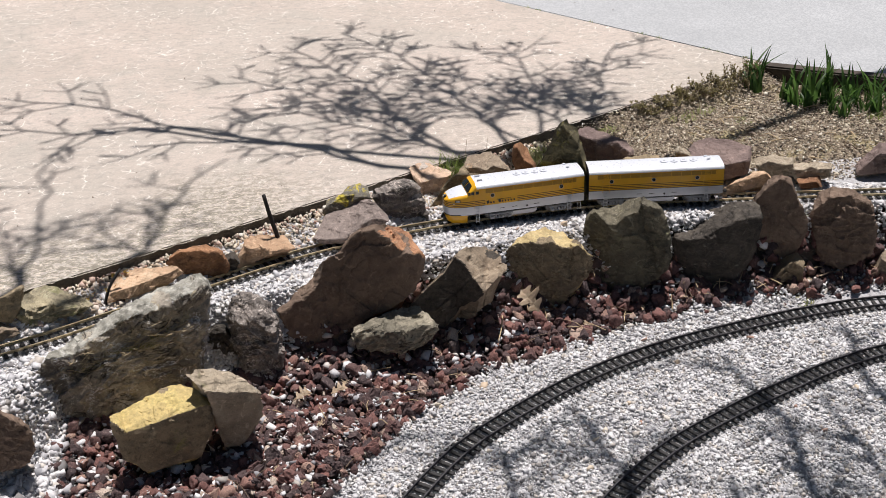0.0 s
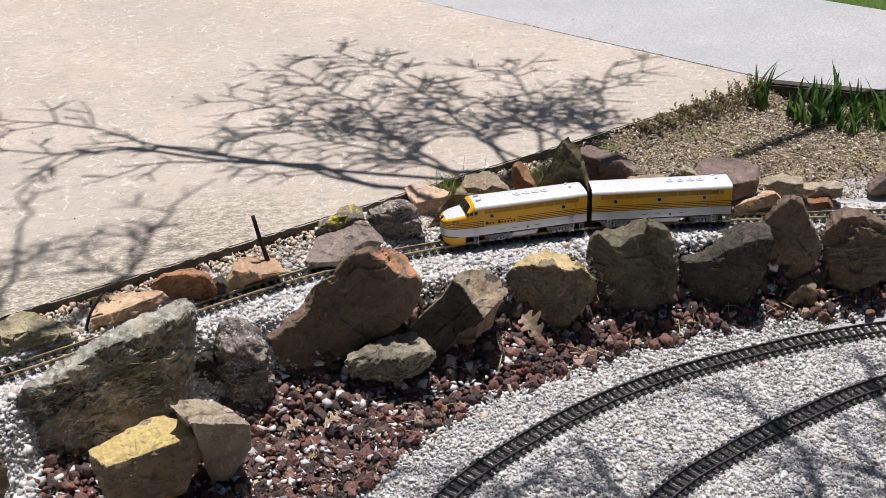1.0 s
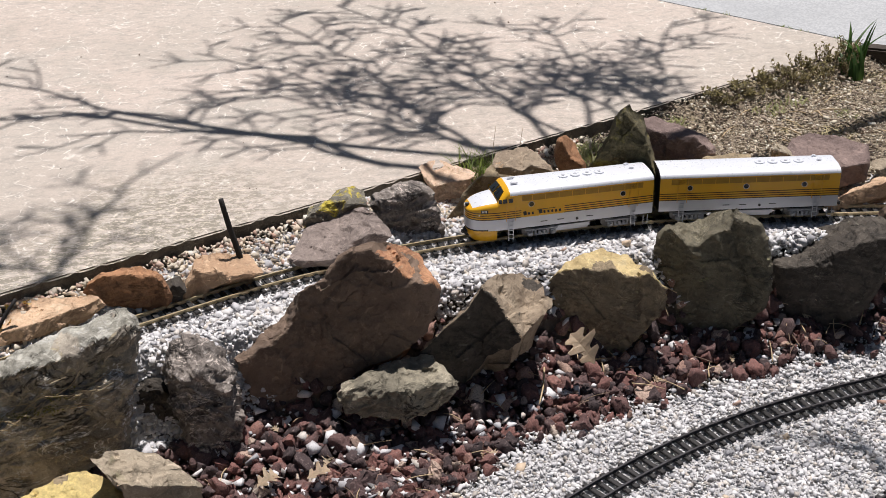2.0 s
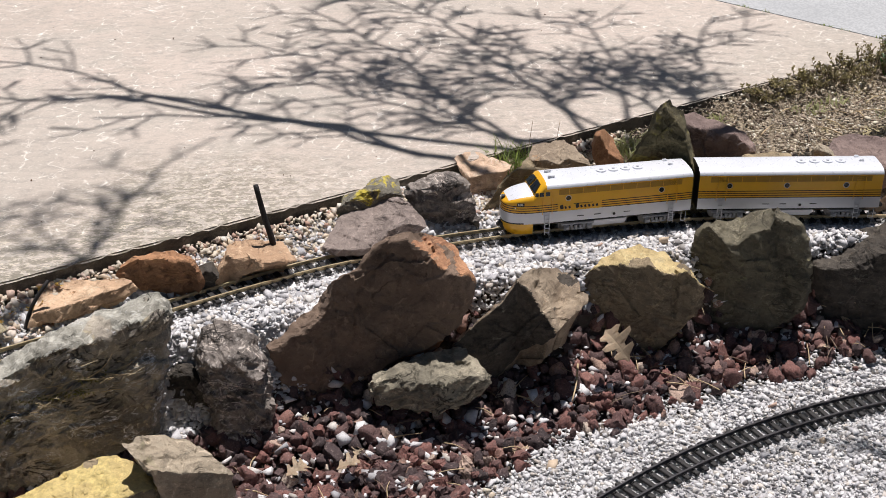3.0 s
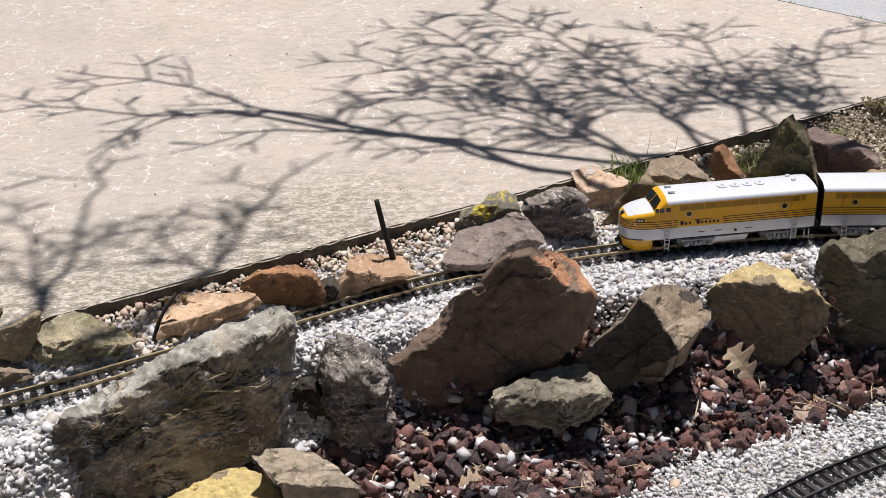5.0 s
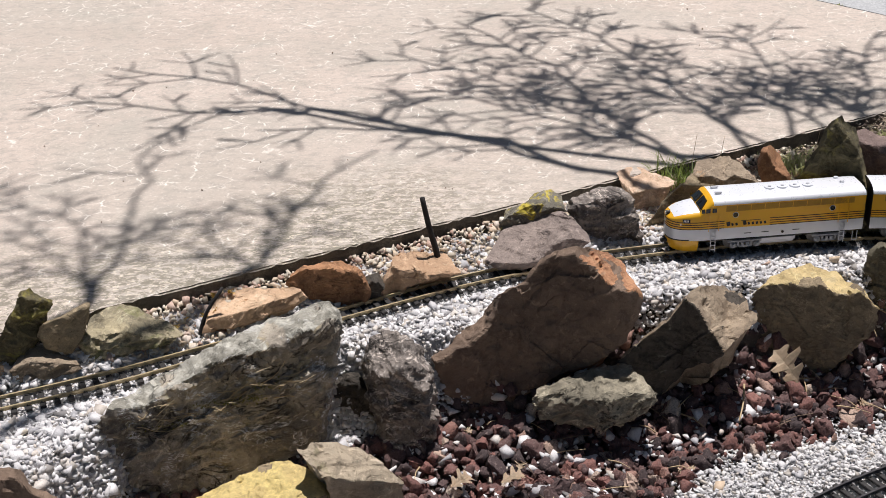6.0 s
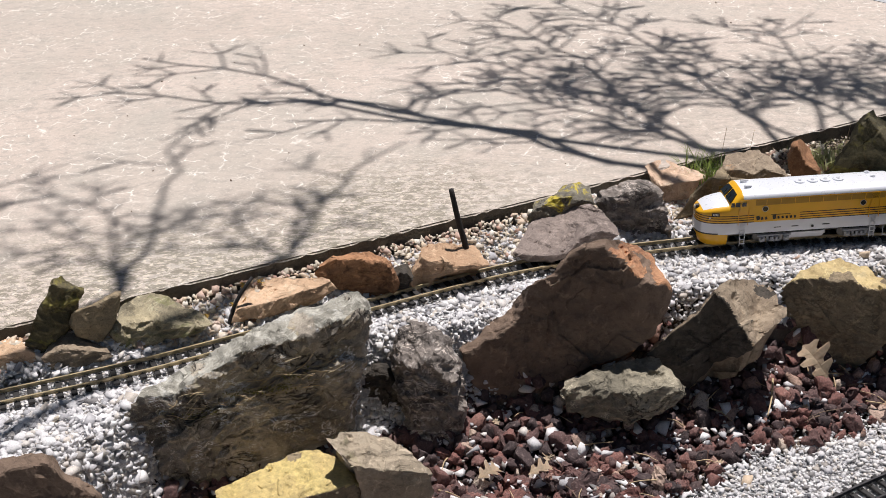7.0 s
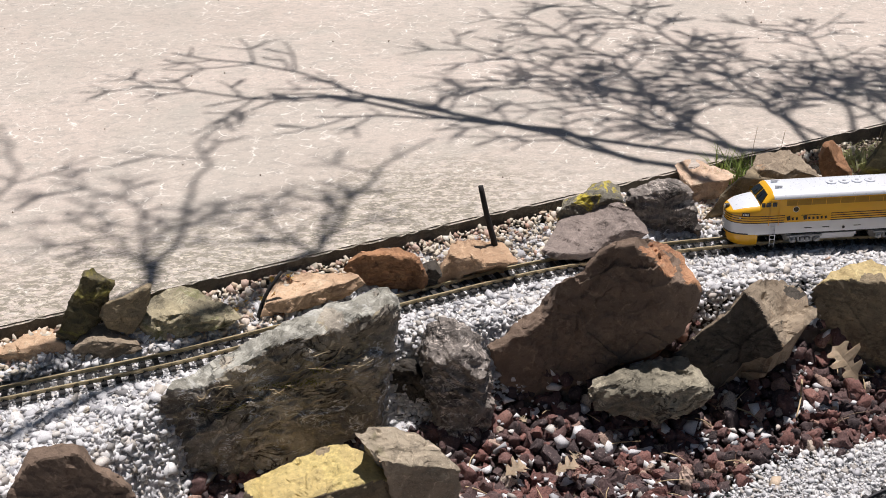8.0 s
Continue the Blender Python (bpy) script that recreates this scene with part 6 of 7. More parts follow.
    # old mulch and grit in the bed behind the track
    for step, low in ((0.0105, 0.0), (0.017, 0.004)):
        p = even_points(rnd, 0.9, 3.3, 2.9, 4.4, step)
        x, y = p.T
        d = (edge_y(x) - y) * 0.9136
        p = p[(d > 0.02) & (UPPER.away(x, y) > 0.12) & (y > 3.02) & (y < 4.10 - 0.66 * np.maximum(x - 2.58, 0))]
        scatter("mulch", p, rnd.gamma(4, 0.0025, len(p)).clip(0.004, 0.034), M_MULCH, rnd, "faded bark mulch and grit", "mulch", low + 0.003, flat=0.4, tilt=0.7)
    # specks lying on the slab
    p = even_points(rnd, -2.0, 2.2, 2.4, 6.2, 0.26)
    p = p[(p[:, 1] > edge_y(p[:, 0]) + 0.12) & (rnd.random(len(p)) < 0.55)]
    size = rnd.gamma(4, 0.0014, len(p)).clip(0.003, 0.010)
    scatter("slab_crumbs", p, size, M_TWIG, rnd, "dark crumbs lying on the concrete", "debris", size * 0.3 - ground_z(p[:, 0], p[:, 1]), flat=0.7)


lay_gravel()

# ---- plants and litter ----
def blade(bm, at, height, width, bend, turn, n=6, fold=0.25):
    """A leaf blade: tapering, bent over, folded along its middle."""
    d = Vector((math.cos(turn), math.sin(turn), 0))
    side = Vector((-d.y, d.x, 0))
    rows = []
    for i in range(n + 1):
        t = i / n
        c = Vector(at) + Vector((0, 0, height * (t - 0.28 * bend * t * t))) + d * (height * bend * t * t)
        w = width * (1 - t) ** 0.55 * (0.65 + 0.7 * t * (1 - t) * 2)
        if i == n:
            rows.append([bm.verts.new(c)])
        else:
            rows.append([bm.verts.new(c - side * w / 2), bm.verts.new(c + d * w * fold), bm.verts.new(c + side * w / 2)])
    for a, b in zip(rows[:-1], rows[1:]):
        if len(b) == 1:
            bm.faces.new((a[0], a[1], b[0]))
            bm.faces.new((a[1], a[2], b[0]))
        else:
            bm.faces.new((a[0], a[1], b[1], b[0]))
            bm.faces.new((a[1], a[2], b[2], b[1]))


def clump(name, at, count, height, width, spread, bend, material, label, category, seed, group="", fan=None, separate=False, z=None):
    rnd = random.Random(seed)
    z = float(ground_z(at[0], at[1])) if z is None else z
    top = empty(name, Matrix.Translation((at[0], at[1], z)), label, category, group) if separate else None
    bm = bmesh.new()
    for i in range(count):
        if separate:
            bm = bmesh.new()
        r = spread * math.sqrt(rnd.random())
        a = rnd.uniform(0, 2 * math.pi)
        turn = (fan + rnd.choice((0, math.pi)) + rnd.uniform(-0.4, 0.4)) if fan is not None else rnd.uniform(0, 2 * math.pi)
        blade(bm, (r * math.cos(a), r * math.sin(a), -0.008), height * rnd.uniform(0.55, 1.1), width * rnd.uniform(0.7, 1.2), bend * rnd.uniform(0.1, 1.2), turn)
        if separate:
            part("leaf", bm, material, top, smooth=True)
    if separate:
        return top
    ob = part(name, bm, material, None, label, smooth=True)
    ob.location = (at[0], at[1], z)
    return tagged(ob, label, category, group)


IRIS = [((2.46, 3.99), 7, 0.22), ((2.52, 3.80), 5, 0.16), ((2.56, 3.74), 5, 0.15), ((2.64, 3.76), 6, 0.22), ((2.75, 3.82), 7, 0.24), ((2.82, 3.76), 6, 0.20),
        ((2.43, 3.93), 5, 0.15), ((2.60, 3.70), 5, 0.13), ((2.69, 3.70), 6, 0.17), ((2.79, 3.68), 6, 0.18), ((2.70, 3.85), 6, 0.2), ((2.95, 3.60), 6, 0.19), ((2.80, 3.60), 5, 0.15), ((2.66, 3.62), 4, 0.12), ((2.71, 3.56), 5, 0.17), ((2.91, 3.70), 7, 0.23), ((2.86, 3.56), 5, 0.17), ((3.02, 3.58), 6, 0.2), ((2.62, 3.88), 5, 0.17)]
for i, (p, k, h) in enumerate(IRIS):
    clump("iris", p, k + 4, h * 1.0, 0.023, 0.034, 0.75, M_IRIS, "clump of green sword-shaped iris leaves", "iris plant", 40 + i, "irises by the edging", fan=0.3 + 0.2 * i, separate=True)
for i, (p, k, h, m) in enumerate([((0.875, 3.335), 130, 0.105, M_GRASS), ((1.24, 3.46), 90, 0.06, M_CREEP), ((1.32, 3.49), 80, 0.055, M_CREEP), ((1.62, 3.62), 40, 0.03, M_CREEP),
                                  ((2.0, 3.72), 60, 0.028, M_CREEP), ((2.12, 3.78), 60, 0.028, M_CREEP), ((2.25, 3.62), 30, 0.025, M_CREEP), ((2.85, 3.5), 70, 0.04, M_GRASS),
                                  ((2.08, 3.05), 16, 0.05, M_GRASS), ((1.83, 3.06), 8, 0.04, M_GRASS), ((2.10, 2.60), 22, 0.03, M_CREEP), ((3.05, 3.5), 60, 0.06, M_GRASS)]):
    clump("grass_tuft", p, k, h, 0.005 if m is M_GRASS else 0.011, 0.045 if k < 50 else 0.07, 0.9, m, "small tuft of spring grass" if m is M_GRASS else "patch of pale creeping weed", "weeds", 80 + i)


for i, t in enumerate((0.04, 0.10, 0.13, 0.24, 0.28, 0.41, 0.55, 0.58, 0.8)):
    clump("grass_tuft", (2.58 - 1.52 * t + 0.008, 4.16 + 2.08 * t + 0.004), 14, 0.022, 0.006, 0.022, 0.9, M_CREEP if i % 2 else M_GRASS, "small weed in the joint beside the slab", "weeds", 120 + i, z=-0.004)


def shrub(at, radius, height, seed):
    """A low twiggy shrub: many stems with small leaves all along."""
    rnd = random.Random(seed)
    z = float(ground_z(*at))
    top = empty("low_shrub", Matrix.Translation((at[0], at[1], z)), "low brown green shrub on the slab's corner", "shrub", "low shrubs")
    leaves = bmesh.new()
    for i in range(17):
        stems = bmesh.new()
        a, r = rnd.uniform(0, 2 * math.pi), radius * math.sqrt(rnd.random())
        base = Vector((r * math.cos(a), r * math.sin(a), 0))
        tip = base * 1.25 + Vector((rnd.uniform(-0.02, 0.02), rnd.uniform(-0.02, 0.02), height * rnd.uniform(0.5, 1.1)))
        side = Vector((0.0016, 0, 0))
        q = [stems.verts.new(v) for v in (base - side, base + side, tip + side * 0.4, tip - side * 0.4)]
        stems.faces.new(q)
        part("stem", stems, M_TWIG, top)
        for k in range(12):
            t = 0.15 + 0.85 * k / 11
            c = base.lerp(tip, t)
            d = Vector((rnd.uniform(-1, 1), rnd.uniform(-1, 1), rnd.uniform(0.1, 0.9))).normalized()
            w = d.cross(Vector((rnd.uniform(-1, 1), rnd.uniform(-1, 1), 1))).normalized()
            n = 0.010 * rnd.uniform(0.5, 1.3)
            leaves.faces.new([leaves.verts.new(v) for v in (c, c + d * n * 0.6 + w * n * 0.4, c + d * n * 1.3, c + d * n * 0.6 - w * n * 0.4)])
    part("foliage", leaves, M_SEDUM, top)


for i in range(13):
    t = i / 12
    shrub((1.80 + 0.66 * t, edge_y(1.80 + 0.66 * t) - 0.045 - 0.05 * (i % 2)), 0.034 + 0.012 * t, 0.016 + 0.044 * t, 60 + i)


def stem(points, r0, r1, material, name, label, category, n=6, parent=None):
    """A round tapering stem along a smooth line."""
    p = spline(points, 8 if r0 > 0.012 and len(points) < 5 else 4)
    k = len(p)
    verts, faces = [], []
    for i in range(k):
        d = Vector(p[min(i + 1, k - 1)] - p[max(i - 1, 0)]).normalized()
        a = d.cross(Vector((0.3, 0.5, 0.81))).normalized()
        b = d.cross(a)
        r = r0 + (r1 - r0) * i / (k - 1)
        verts += [tuple(Vector(p[i]) + (a * math.cos(q) + b * math.sin(q)) * r) for q in np.linspace(0, 2 * math.pi, n, endpoint=False)]
    for i in range(k - 1):
        faces += [(i * n + j, i * n + (j + 1) % n, (i + 1) * n + (j + 1) % n, (i + 1) * n + j) for j in range(n)]
    faces += [tuple(range(n))[::-1], tuple(range((k - 1) * n, k * n))]
    ob = new(name, mesh_of(name, verts, faces, material, True))
    if parent is not None:
        ob.parent = parent
    return tagged(ob, label, category)


# burnt stake and a leaning stick
stem([(0.147, 2.915, -0.13), (0.138, 2.919, -0.03), (0.120, 2.926, 0.05), (0.104, 2.932, 0.139)], 0.0095, 0.0068, M_CHAR, "stake", "charred black wooden stake standing in the gravel", "stake", 8)
stem([(-0.480, 2.650, -0.10), (-0.455, 2.668, -0.03), (-0.409, 2.690, 0.03)], 0.0055, 0.0045, M_CHAR, "stick", "dark stick leaning on the orange slab", "stick")
# thin dead stalks by the slab
for i, (x, y, h) in enumerate(((0.93, 3.36, 0.15), (1.02, 3.38, 0.14), (1.36, 3.50, 0.13), (2.33, 3.90, 0.12), (2.40, 3.92, 0.13))):
    z = float(ground_z(x, y))
    stem([(x, y, z), (x + 0.006, y, z + h * 0.5), (x + 0.016, y + 0.004, z + h)], 0.0011, 0.0006, M_STRAW, "dead_stalk", "thin dry upright stalk", "stalk", 5)


def oak_leaf(at, m, size, label, material=None):
    """A lobed dry leaf, curled, with its midrib."""
    bm = bmesh.new()
    lobes = [(0, 0.03), (0.10, 0.10), (0.18, 0.32), (0.28, 0.34), (0.34, 0.14), (0.42, 0.17), (0.50, 0.46), (0.60, 0.50), (0.66, 0.20), (0.72, 0.2), (0.80, 0.36), (0.87, 0.30), (0.90, 0.12), (1.0, 0.0)]
    mid = [bm.verts.new((t * size, 0, 0.10 * size * math.sin(3 * t))) for t, w in lobes]
    for s in (-1, 1):
        rim = [bm.verts.new(((t + 0.22 * w) * size, s * w * size, 0.10 * size * math.sin(3 * t) + (0.5 * w * w + 0.1 * w) * size)) for t, w in lobes[:-1]] + [mid[-1]]
        for i in range(len(lobes) - 1):
            q = [mid[i], mid[i + 1], rim[i + 1], rim[i]] if rim[i + 1] is not mid[i + 1] else [mid[i], mid[i + 1], rim[i]]
            bm.faces.new(q if s > 0 else q[::-1])
    bmesh.ops.solidify(bm, geom=bm.faces[:], thickness=0.0008)
    ob = part("oak_leaf", bm, material or M_DRYLEAF, None, label)
    ob.matrix_world = Matrix.Translation(at) @ m
    return tagged(ob, label, "dead leaf")


oak_leaf((1.046, 2.588, -0.285), pose(0, 0, 0, 0, 0, 10) @ pose(0, 0, 0, 52, 0, 0) @ pose(0, 0, 0, 0, 0, 118), 0.105, "large dry lobed oak leaf standing on the lava rock")
oak_leaf((0.13, 2.33, -0.352), pose(0, 0, 0, 8, -4, 32), 0.060, "pale dry oak leaf on the lava rock")
oak_leaf((0.25, 2.33, -0.348), pose(0, 0, 0, -4, -5, 15), 0.062, "tan dry oak leaf on the lava rock")
stem([(0.919, 2.633, -0.31), (0.90, 2.57, -0.325), (0.875, 2.512, -0.34)], 0.003, 0.002, M_STRAW, "twig", "straight straw stalk on the lava rock", "twig", 5)
rnd = random.Random(21)
for i in range(34):
    x = rnd.uniform(-0.15, 2.6)
    y = rnd.uniform(float(lava_y(x)) - 0.02, float(wall_y(x)) - 0.10)
    oak_leaf((x, y, float(ground_z(x, y)) + 0.028), pose(0, 0, 0, rnd.uniform(-30, 30), rnd.uniform(-30, 30), rnd.uniform(0, 360)), rnd.uniform(0.018, 0.036), "small crumpled dry leaf among the lava rock")
for i in range(110):
    x = rnd.uniform(-0.1, 2.7)
    y = rnd.uniform(float(lava_y(x)) - 0.03, float(wall_y(x)) - 0.06)
    z = float(ground_z(x, y)) + 0.036
    a, l = rnd.uniform(0, 6.28), rnd.uniform(0.02, 0.055)
    dx, dy, dz = l * math.cos(a), l * math.sin(a), rnd.uniform(-0.012, 0.014)
    stem([(x - dx, y - dy, z - dz), (x + rnd.uniform(-0.006, 0.006), y, z + 0.005), (x + dx, y + dy, z + dz)], rnd.uniform(0.0012, 0.0026), 0.0008,
         M_STRAW if i % 3 else M_TWIG, "twig", "dry straw coloured twig on the lava rock", "twig", 5)
# yellowed leaves caught beside the slab
for i in range(12):
    x = -0.50 + rnd.uniform(-0.10, 0.22)
    y = edge_y(x) - rnd.uniform(0.03, 0.10)
    oak_leaf((x, y, float(ground_z(x, y)) + 0.016), pose(0, 0, 0, rnd.uniform(-40, 40), rnd.uniform(-40, 40), rnd.uniform(0, 360)), rnd.uniform(0.02, 0.035), "small yellowed dry leaf beside the slab", M_YELLOWLEAF)
# leaf litter and sticks on the mulch
for i in range(70):
    x = rnd.uniform(1.5, 2.9)
    y = rnd.uniform(3.1, min(float(edge_y(x)) - 0.1, 3.75))
    z = float(ground_z(x, y)) + 0.012
    a, l = rnd.uniform(0, 6.28), rnd.uniform(0.015, 0.06)
    dx, dy = l * math.cos(a), l * math.sin(a)
    stem([(x - dx, y - dy, z), (x, y + rnd.uniform(-0.006, 0.006), z + 0.006), (x + dx, y + dy, z)], rnd.uniform(0.0015, 0.0032), 0.001, M_STRAW if i % 2 else M_TWIG, "twig", "dry twig lying on the mulch", "twig", 5)
# roots, dry grass and moss on the face of the large grey boulder
face = bpy.data.objects["boulder"]
shell = np.array([v.co[:] for v in face.data.vertices])
DIP = radians(27)
flat = np.stack([shell[:, 0], shell[:, 2] * math.cos(DIP) + shell[:, 1] * math.sin(DIP)], -1)
deep = shell[:, 1] * math.cos(DIP) - shell[:, 2] * math.sin(DIP)


def on_face(u, v, proud=0.0012):
    """The point of the boulder's face at (u, v) of its plane."""
    q = np.array([u, v * (math.cos(radians(6)) * math.cos(DIP) + math.sin(radians(6)) * math.sin(DIP))])
    near = np.hypot(*(flat - q).T)
    k = np.where(near < max(0.012, near.min() + 0.001))[0]
    d = deep[k].min() - proud
    local = Vector((u, q[1] * math.sin(DIP) + d * math.cos(DIP), q[1] * math.cos(DIP) - d * math.sin(DIP)))
    return tuple(face.matrix_world @ local)


for i in range(54):
    k = rnd.random()
    u = -0.05 + 0.40 * k
    v = float(np.interp(u, [-0.05, 0.08, 0.19, 0.30, 0.38], [0.262, 0.262, 0.281, 0.307, 0.318])) + rnd.gauss(0.004, 0.017)
    l, tip, curl = rnd.uniform(0.02, 0.075), rnd.gauss(0.25, 0.45), rnd.uniform(-0.012, 0.012)
    line = [on_face(u + l * f, v + l * f * tip + curl * math.sin(3.1 * f + i), rnd.uniform(0.0008, 0.0035)) for f in (0, 0.25, 0.5, 0.75, 1)]
    stem(line, rnd.uniform(0.0008, 0.0016), 0.0006, M_ROOT if i % 3 else M_STRAW, "dry_root", "thin dry root on the grey boulder", "root", 4)
for u0, v0, wide, count in ((0.146, 0.280, 0.030, 70), (0.215, 0.276, 0.020, 60), (0.02, 0.245, 0.03, 40), (0.25, 0.30, 0.012, 30)):
    bm = bmesh.new()
    for i in range(count):
        c = Vector(on_face(u0 + rnd.gauss(0, wide), v0 + rnd.gauss(0, 0.007), 0.0))
        r = rnd.uniform(0.0015, 0.0035)
        ring = [bm.verts.new(c + Vector((r * math.cos(t), -0.0015, r * math.sin(t)))) for t in (0.4, 2.2, 4.1)]
        tip = bm.verts.new(c + Vector((rnd.uniform(-0.002, 0.002), -rnd.uniform(0.002, 0.004), rnd.uniform(0.001, 0.004))))
        for m in range(3):
            bm.faces.new((ring[m], ring[(m + 1) % 3], tip))
    tagged(part("moss_patch", bm, M_MOSS, None), "yellow green moss growing on the grey boulder's ledge", "moss", kind="stuff")

# timber edging behind the irises
tb = part("timber_edging", box((0.72, 0.07, 0.16), (0, 0, 0), 0.008), M_TIMBER, None)
tb.matrix_world = pose(2.85, 3.905, -0.065, 0, 0, -33)
tagged(tb, "dark weathered timber edging behind the irises", "timber edging")

# blades along the lawn's edge
bm = bmesh.new()
rg = random.Random(9)
for i in range(2600):
    t = rg.random()
    e = Vector((3.28, 5.64, 0)).lerp(Vector((4.22, 4.46, 0)), t) if i % 2 else Vector((3.28, 5.64, 0)).lerp(Vector((0.6, 9.4, 0)), t)
    w = rg.random() ** 2
    blade(bm, (e.x + w * 1.1, e.y + w * 0.9, -0.03), rg.uniform(0.03, 0.08), 0.006, 0.8, rg.uniform(0, 6.28), 3)
tagged(part("lawn_grass", bm, M_LAWN, None), "green grass blades along the road", "grass", kind="stuff")

# ---- the bare trees whose limbs reach over the slab ----
def over(x, y, h):
    """The point at height h that throws its shadow on (x, y)."""
    k = h / -LIGHT.z
    return (x - LIGHT.x * k, y - LIGHT.y * k, h)


def limb(tree, path, h0, h1, r0, r1, rnd, twigs=8, spread=0.36):
    """A limb with side twigs; the path runs on the slab, under the sun, from h0 to h1."""
    n = len(path)
    pts = [over(x, y, h0 + (h1 - h0) * i / (n - 1)) for i, (x, y) in enumerate(path)]
    bent = []
    for a, b in zip(pts[:-1], pts[1:]):
        d = math.dist(a, b)
        for k in range(max(1, int(d / 0.11))):
            q = Vector(a).lerp(Vector(b), k / max(1, int(d / 0.11)))
            bent.append(tuple(q + Vector((rnd.uniform(-1, 1), rnd.uniform(-1, 1), 0)) * 0.016))
    pts = bent + [pts[-1]]
    ob = stem(pts, r0, r1, M_BARK, "limb", "", "", 6, tree)
    dense = spline(pts, 4)
    for k in range(twigs):
        i = rnd.randint(int(len(dense) * 0.15), len(dense) - 2)
        p = Vector(dense[i])
        d = (Vector(dense[i + 1]) - p).normalized()
        side = d.cross(Vector((0, 0, 1))).normalized() * rnd.choice((-1, 1))
        l = spread * rnd.uniform(0.35, 1.0)
        q = p + (d * rnd.uniform(0.5, 1.0) + side * rnd.uniform(0.35, 0.9) + Vector((0, 0, rnd.uniform(-0.15, 0.3)))) * l
        m = p.lerp(q, 0.5) + side * 0.06 * l
        tw = [tuple(p), tuple(m), tuple(q)]
        stem(tw, r1 * 0.7 + 0.0026, 0.0036, M_BARK, "twig", "", "", 4, ob)
        if l > 0.45 * spread:
            for _ in range(3):
                s2 = (q - p).normalized().cross(Vector((0, 0, 1))) * rnd.choice((-1, 1))
                q2 = m + ((q - p).normalized() * 0.6 + s2 * rnd.uniform(0.4, 0.8)) * l * 0.55
                stem([tuple(m), tuple(m.lerp(q2, 0.5) + Vector((0, 0, 0.01))), tuple(q2)], 0.0056, 0.0034, M_BARK, "twig", "", "", 4, ob)


def bare_tree(base, fork, label, seed):
    t = empty("bare_tree", Matrix.Translation((0, 0, 0)), label, "tree", "bare trees")
    b, f = Vector(base), Vector(fork)
    stem([tuple(b), tuple(b.lerp(f, 0.5) + Vector((0.06, 0.03, 0))), tuple(f)], 0.075, 0.05, M_BARK, "trunk", "", "", 10, t)
    return t, f


rnd = random.Random(4)
joint = None
tree, fork = bare_tree((6.4, 5.6, -0.1), (5.7, 5.6, 2.9), "leafless small tree with spreading twiggy limbs", 1)
for path, h1, r0, tw in (
        ([(0.62, 3.38), (0.18, 3.77), (-0.10, 3.97), (-0.28, 4.08), (-0.41, 4.22), (-0.63, 4.41), (-1.05, 4.63)], 2.3, 0.0145, 14),
        ([(0.40, 3.66), (0.09, 3.78), (-0.19, 3.84), (-0.42, 3.86)], 2.3, 0.013, 7),
        ([(-0.36, 4.06), (-0.63, 4.07), (-0.89, 4.18), (-1.14, 4.25)], 2.3, 0.010, 6),
        ([(-0.25, 4.05), (-0.48, 4.09), (-0.65, 4.06), (-0.82, 4.00)], 2.3, 0.009, 4),
        ([(0.95, 3.35), (0.75, 3.82), (0.64, 4.39), (0.32, 5.05)], 2.5, 0.013, 30),
        ([(1.15, 3.45), (1.03, 4.20), (0.86, 4.75), (0.63, 5.19)], 2.5, 0.013, 34),
        ([(1.30, 3.50), (1.42, 4.05), (1.45, 4.51), (1.40, 4.75)], 2.5, 0.011, 28),
        ([(1.50, 3.55), (1.72, 4.05), (1.85, 4.40), (1.99, 4.62)], 2.5, 0.011, 26),
        ([(0.90, 3.45), (0.60, 3.95), (0.35, 4.35), (0.02, 4.65)], 2.4, 0.011, 26),
        ([(1.20, 3.50), (1.10, 3.85), (0.85, 4.15), (0.62, 4.30)], 2.4, 0.010, 24),
        ([(1.00, 3.40), (0.80, 3.60), (0.45, 3.95), (0.15, 4.22)], 2.4, 0.010, 24),
        ([(1.45, 3.60), (1.30, 3.95), (1.20, 4.25), (1.05, 4.45)], 2.4, 0.010, 24),
        ([(1.60, 3.68), (1.55, 3.95), (1.62, 4.20)], 2.4, 0.009, 16)):
    limb(tree, path, 3.1, h1 + 1.0, r0 * 1.0, 0.006, rnd, int(tw * (1.25 if tw > 15 else 1.0)))
    p0 = Vector(over(*path[0], 3.1))
    x1 = path[0][0] + 0.8
    mid = Vector(over(x1, edge_y(x1) - 0.45, 3.0))
    if joint is not None and r0 < 0.014:
        stem([tuple(joint), tuple(joint.lerp(p0, 0.5) + Vector((0.02, -0.05, 0.04))), tuple(p0)], 0.016, r0 * 1.25, M_BARK, "limb", "", "", 6, tree)
    joint = p0
    if r0 > 0.014:
        stem([tuple(fork), tuple(mid), tuple(p0)], 0.034, r0 * 1.25, M_BARK, "limb", "", "", 8, tree)
tree2, fork2 = bare_tree((-2.7, 1.3, -0.3), (-2.35, 1.6, 2.5), "leafless small tree with upright stems", 2)
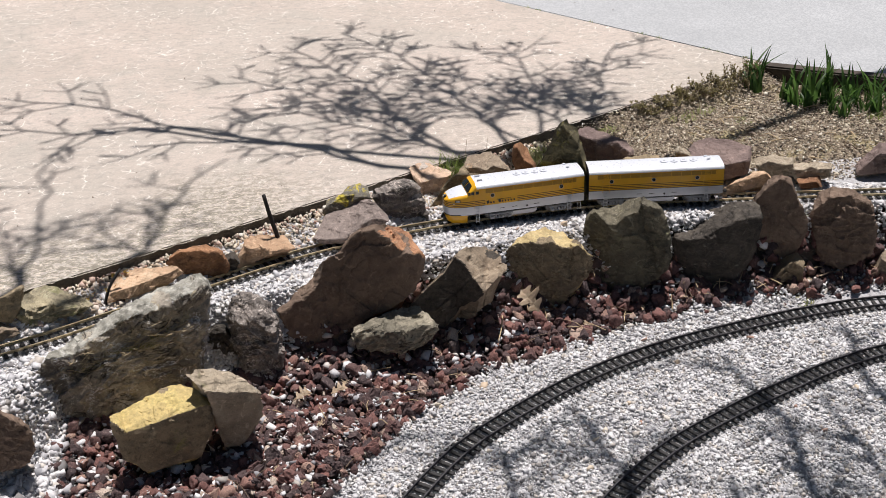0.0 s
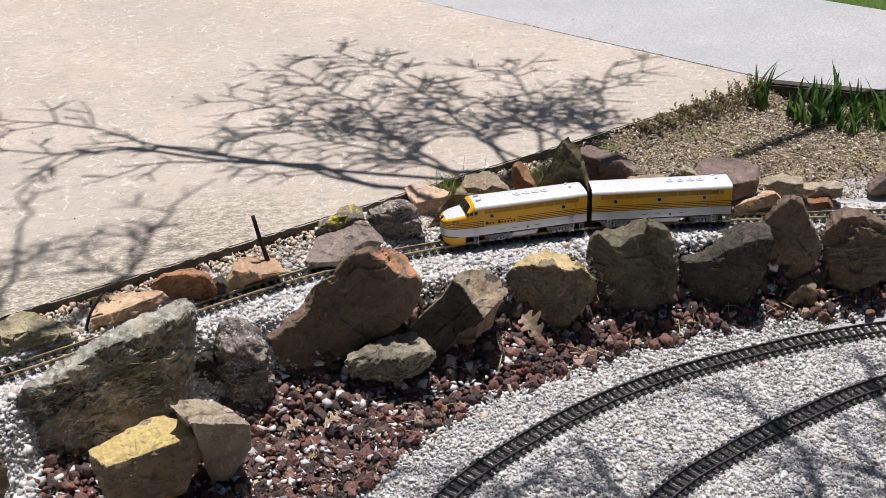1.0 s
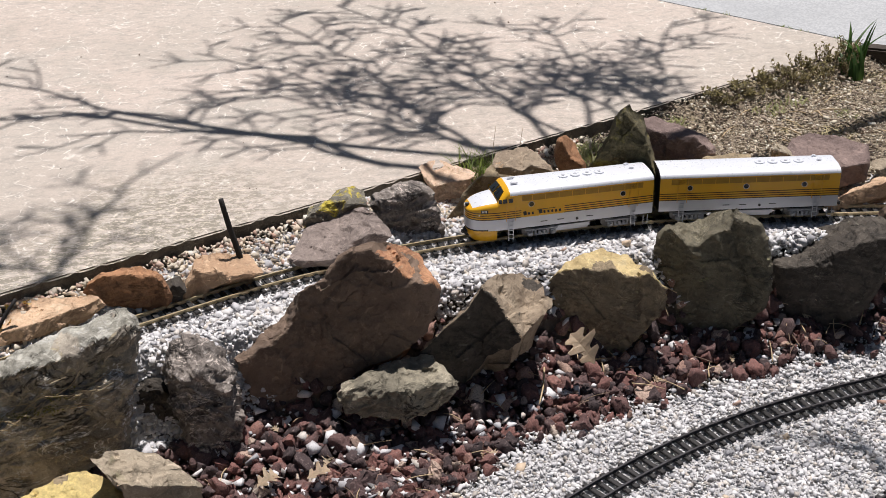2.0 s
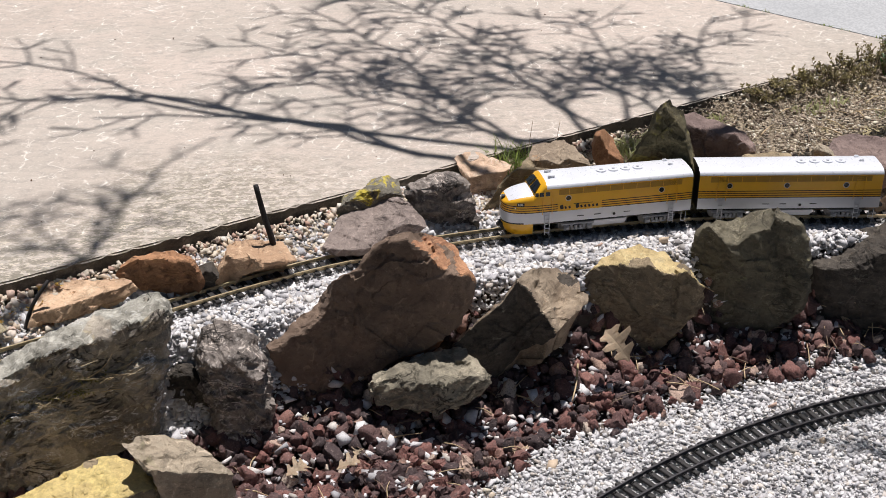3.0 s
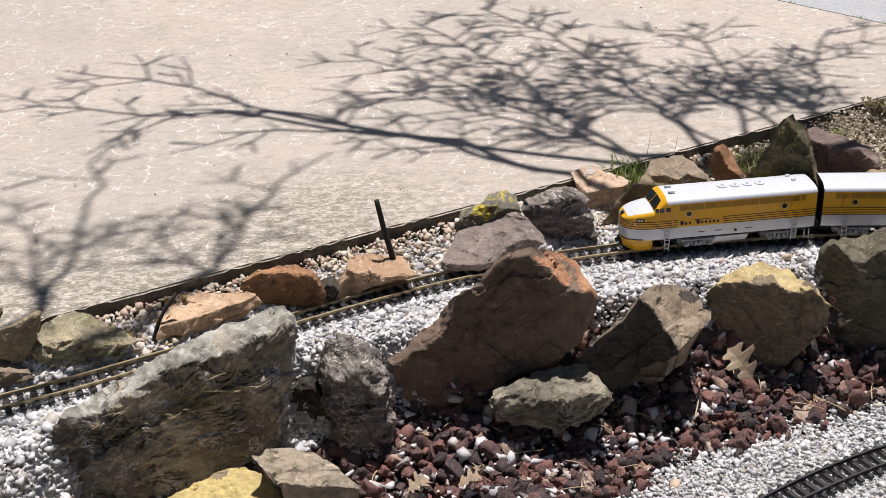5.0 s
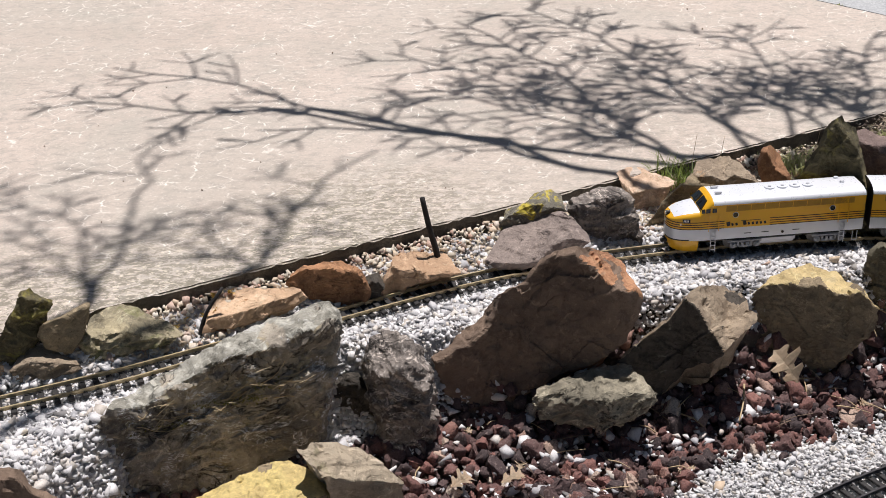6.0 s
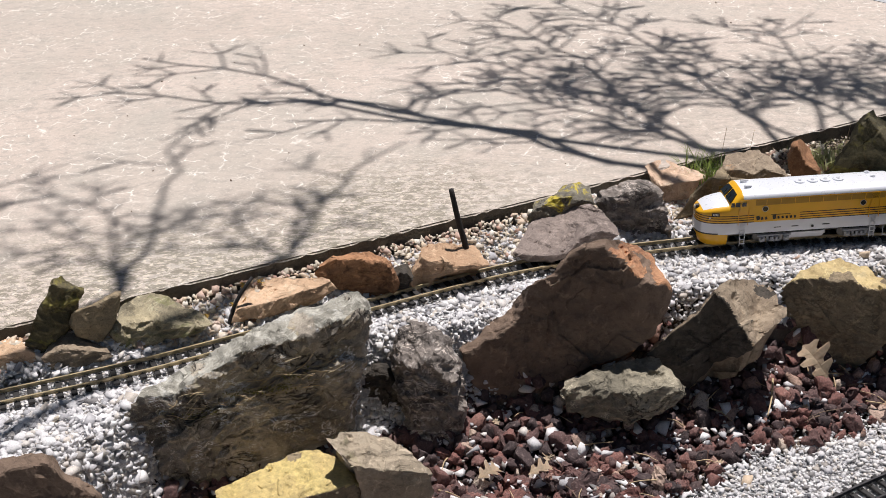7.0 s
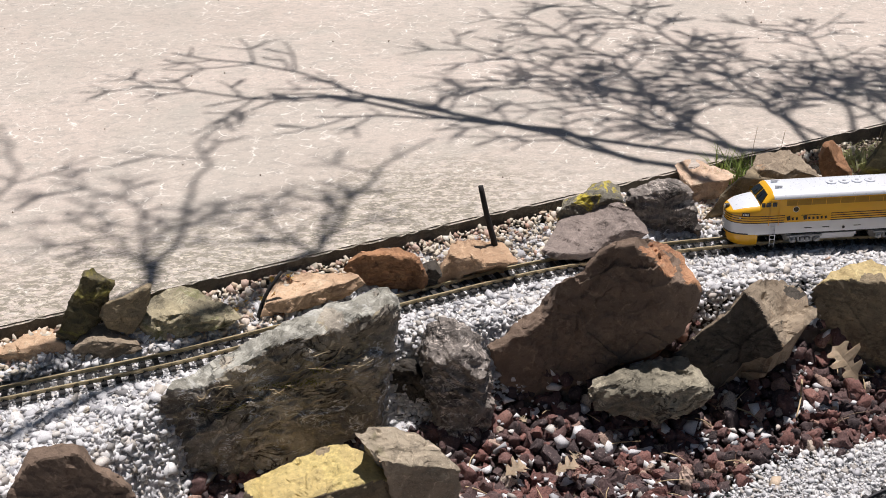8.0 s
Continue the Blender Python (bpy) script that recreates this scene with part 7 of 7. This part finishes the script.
for path, r0, tw in (([(-0.74, 2.71), (-0.84, 3.02), (-0.84, 3.12), (-0.81, 3.18)], 0.020, 2), ([(-0.84, 3.10), (-0.90, 3.19), (-0.98, 3.27), (-1.19, 3.39)], 0.012, 4),
                     ([(-0.74, 2.72), (-0.73, 3.04), (-0.74, 3.15), (-0.76, 3.36), (-0.73, 3.48), (-0.78, 3.64), (-0.76, 3.78), (-0.71, 3.96)], 0.019, 2),
                     ([(-0.35, 2.85), (-0.31, 3.03), (-0.25, 3.18), (-0.19, 3.39), (-0.12, 3.48), (-0.02, 3.63)], 0.018, 2),
                     ([(-0.35, 2.86), (-0.48, 3.00), (-0.49, 3.12), (-0.44, 3.32)], 0.014, 2), ([(-0.34, 2.88), (-0.32, 3.10), (-0.34, 3.26)], 0.013, 2),
                     ([(-0.37, 2.88), (-0.55, 2.99), (-0.66, 3.11)], 0.010, 3), ([(-0.75, 2.75), (-0.91, 2.99), (-1.09, 3.16)], 0.013, 4),
                     ([(-1.15, 2.55), (-1.30, 3.0), (-1.33, 3.5), (-1.5, 3.9)], 0.016, 6)):
    limb(tree2, path, 4.0, 4.3, r0 * 0.68, 0.005, rnd, tw + 4, 0.30)
for x, y in ((-0.74, 2.71), (-0.35, 2.85), (-1.15, 2.55)):
    p0 = Vector(over(x, y, 4.0))
    stem([tuple(fork2), tuple(fork2.lerp(p0, 0.5) + Vector((0.1, -0.1, 0.3))), tuple(p0)], 0.026, 0.018, M_BARK, "limb", "", "", 8, tree2)
tree3, fork3 = bare_tree((4.1, 1.1, -0.3), (3.85, 1.25, 2.1), "tall leafless tree with smooth upright limbs", 3)
for path, r0, tw in (([(1.12, 0.9), (1.10, 1.5), (1.15, 1.85), (1.08, 2.2)], 0.030, 5), ([(1.70, 1.0), (1.66, 1.6), (1.74, 2.0), (1.70, 2.4)], 0.028, 6),
                     ([(2.15, 1.0), (2.08, 1.6), (2.12, 2.1), (2.2, 2.5)], 0.030, 6), ([(1.45, 1.0), (1.40, 1.5), (1.46, 1.75)], 0.022, 4), ([(0.75, 1.0), (0.72, 1.5), (0.80, 1.9), (0.74, 2.2)], 0.018, 6), ([(1.95, 1.0), (1.90, 1.6), (1.93, 2.1)], 0.016, 6)):
    limb(tree3, path, 3.4, 3.7, r0, 0.012, rnd, tw + 3, 0.5)
    p0 = Vector(over(*path[0], 3.4))
    stem([tuple(fork3), tuple(fork3.lerp(p0, 0.5) + Vector((0.1, -0.2, 0.4))), tuple(p0)], 0.05, r0, M_BARK, "limb", "", "", 8, tree3)
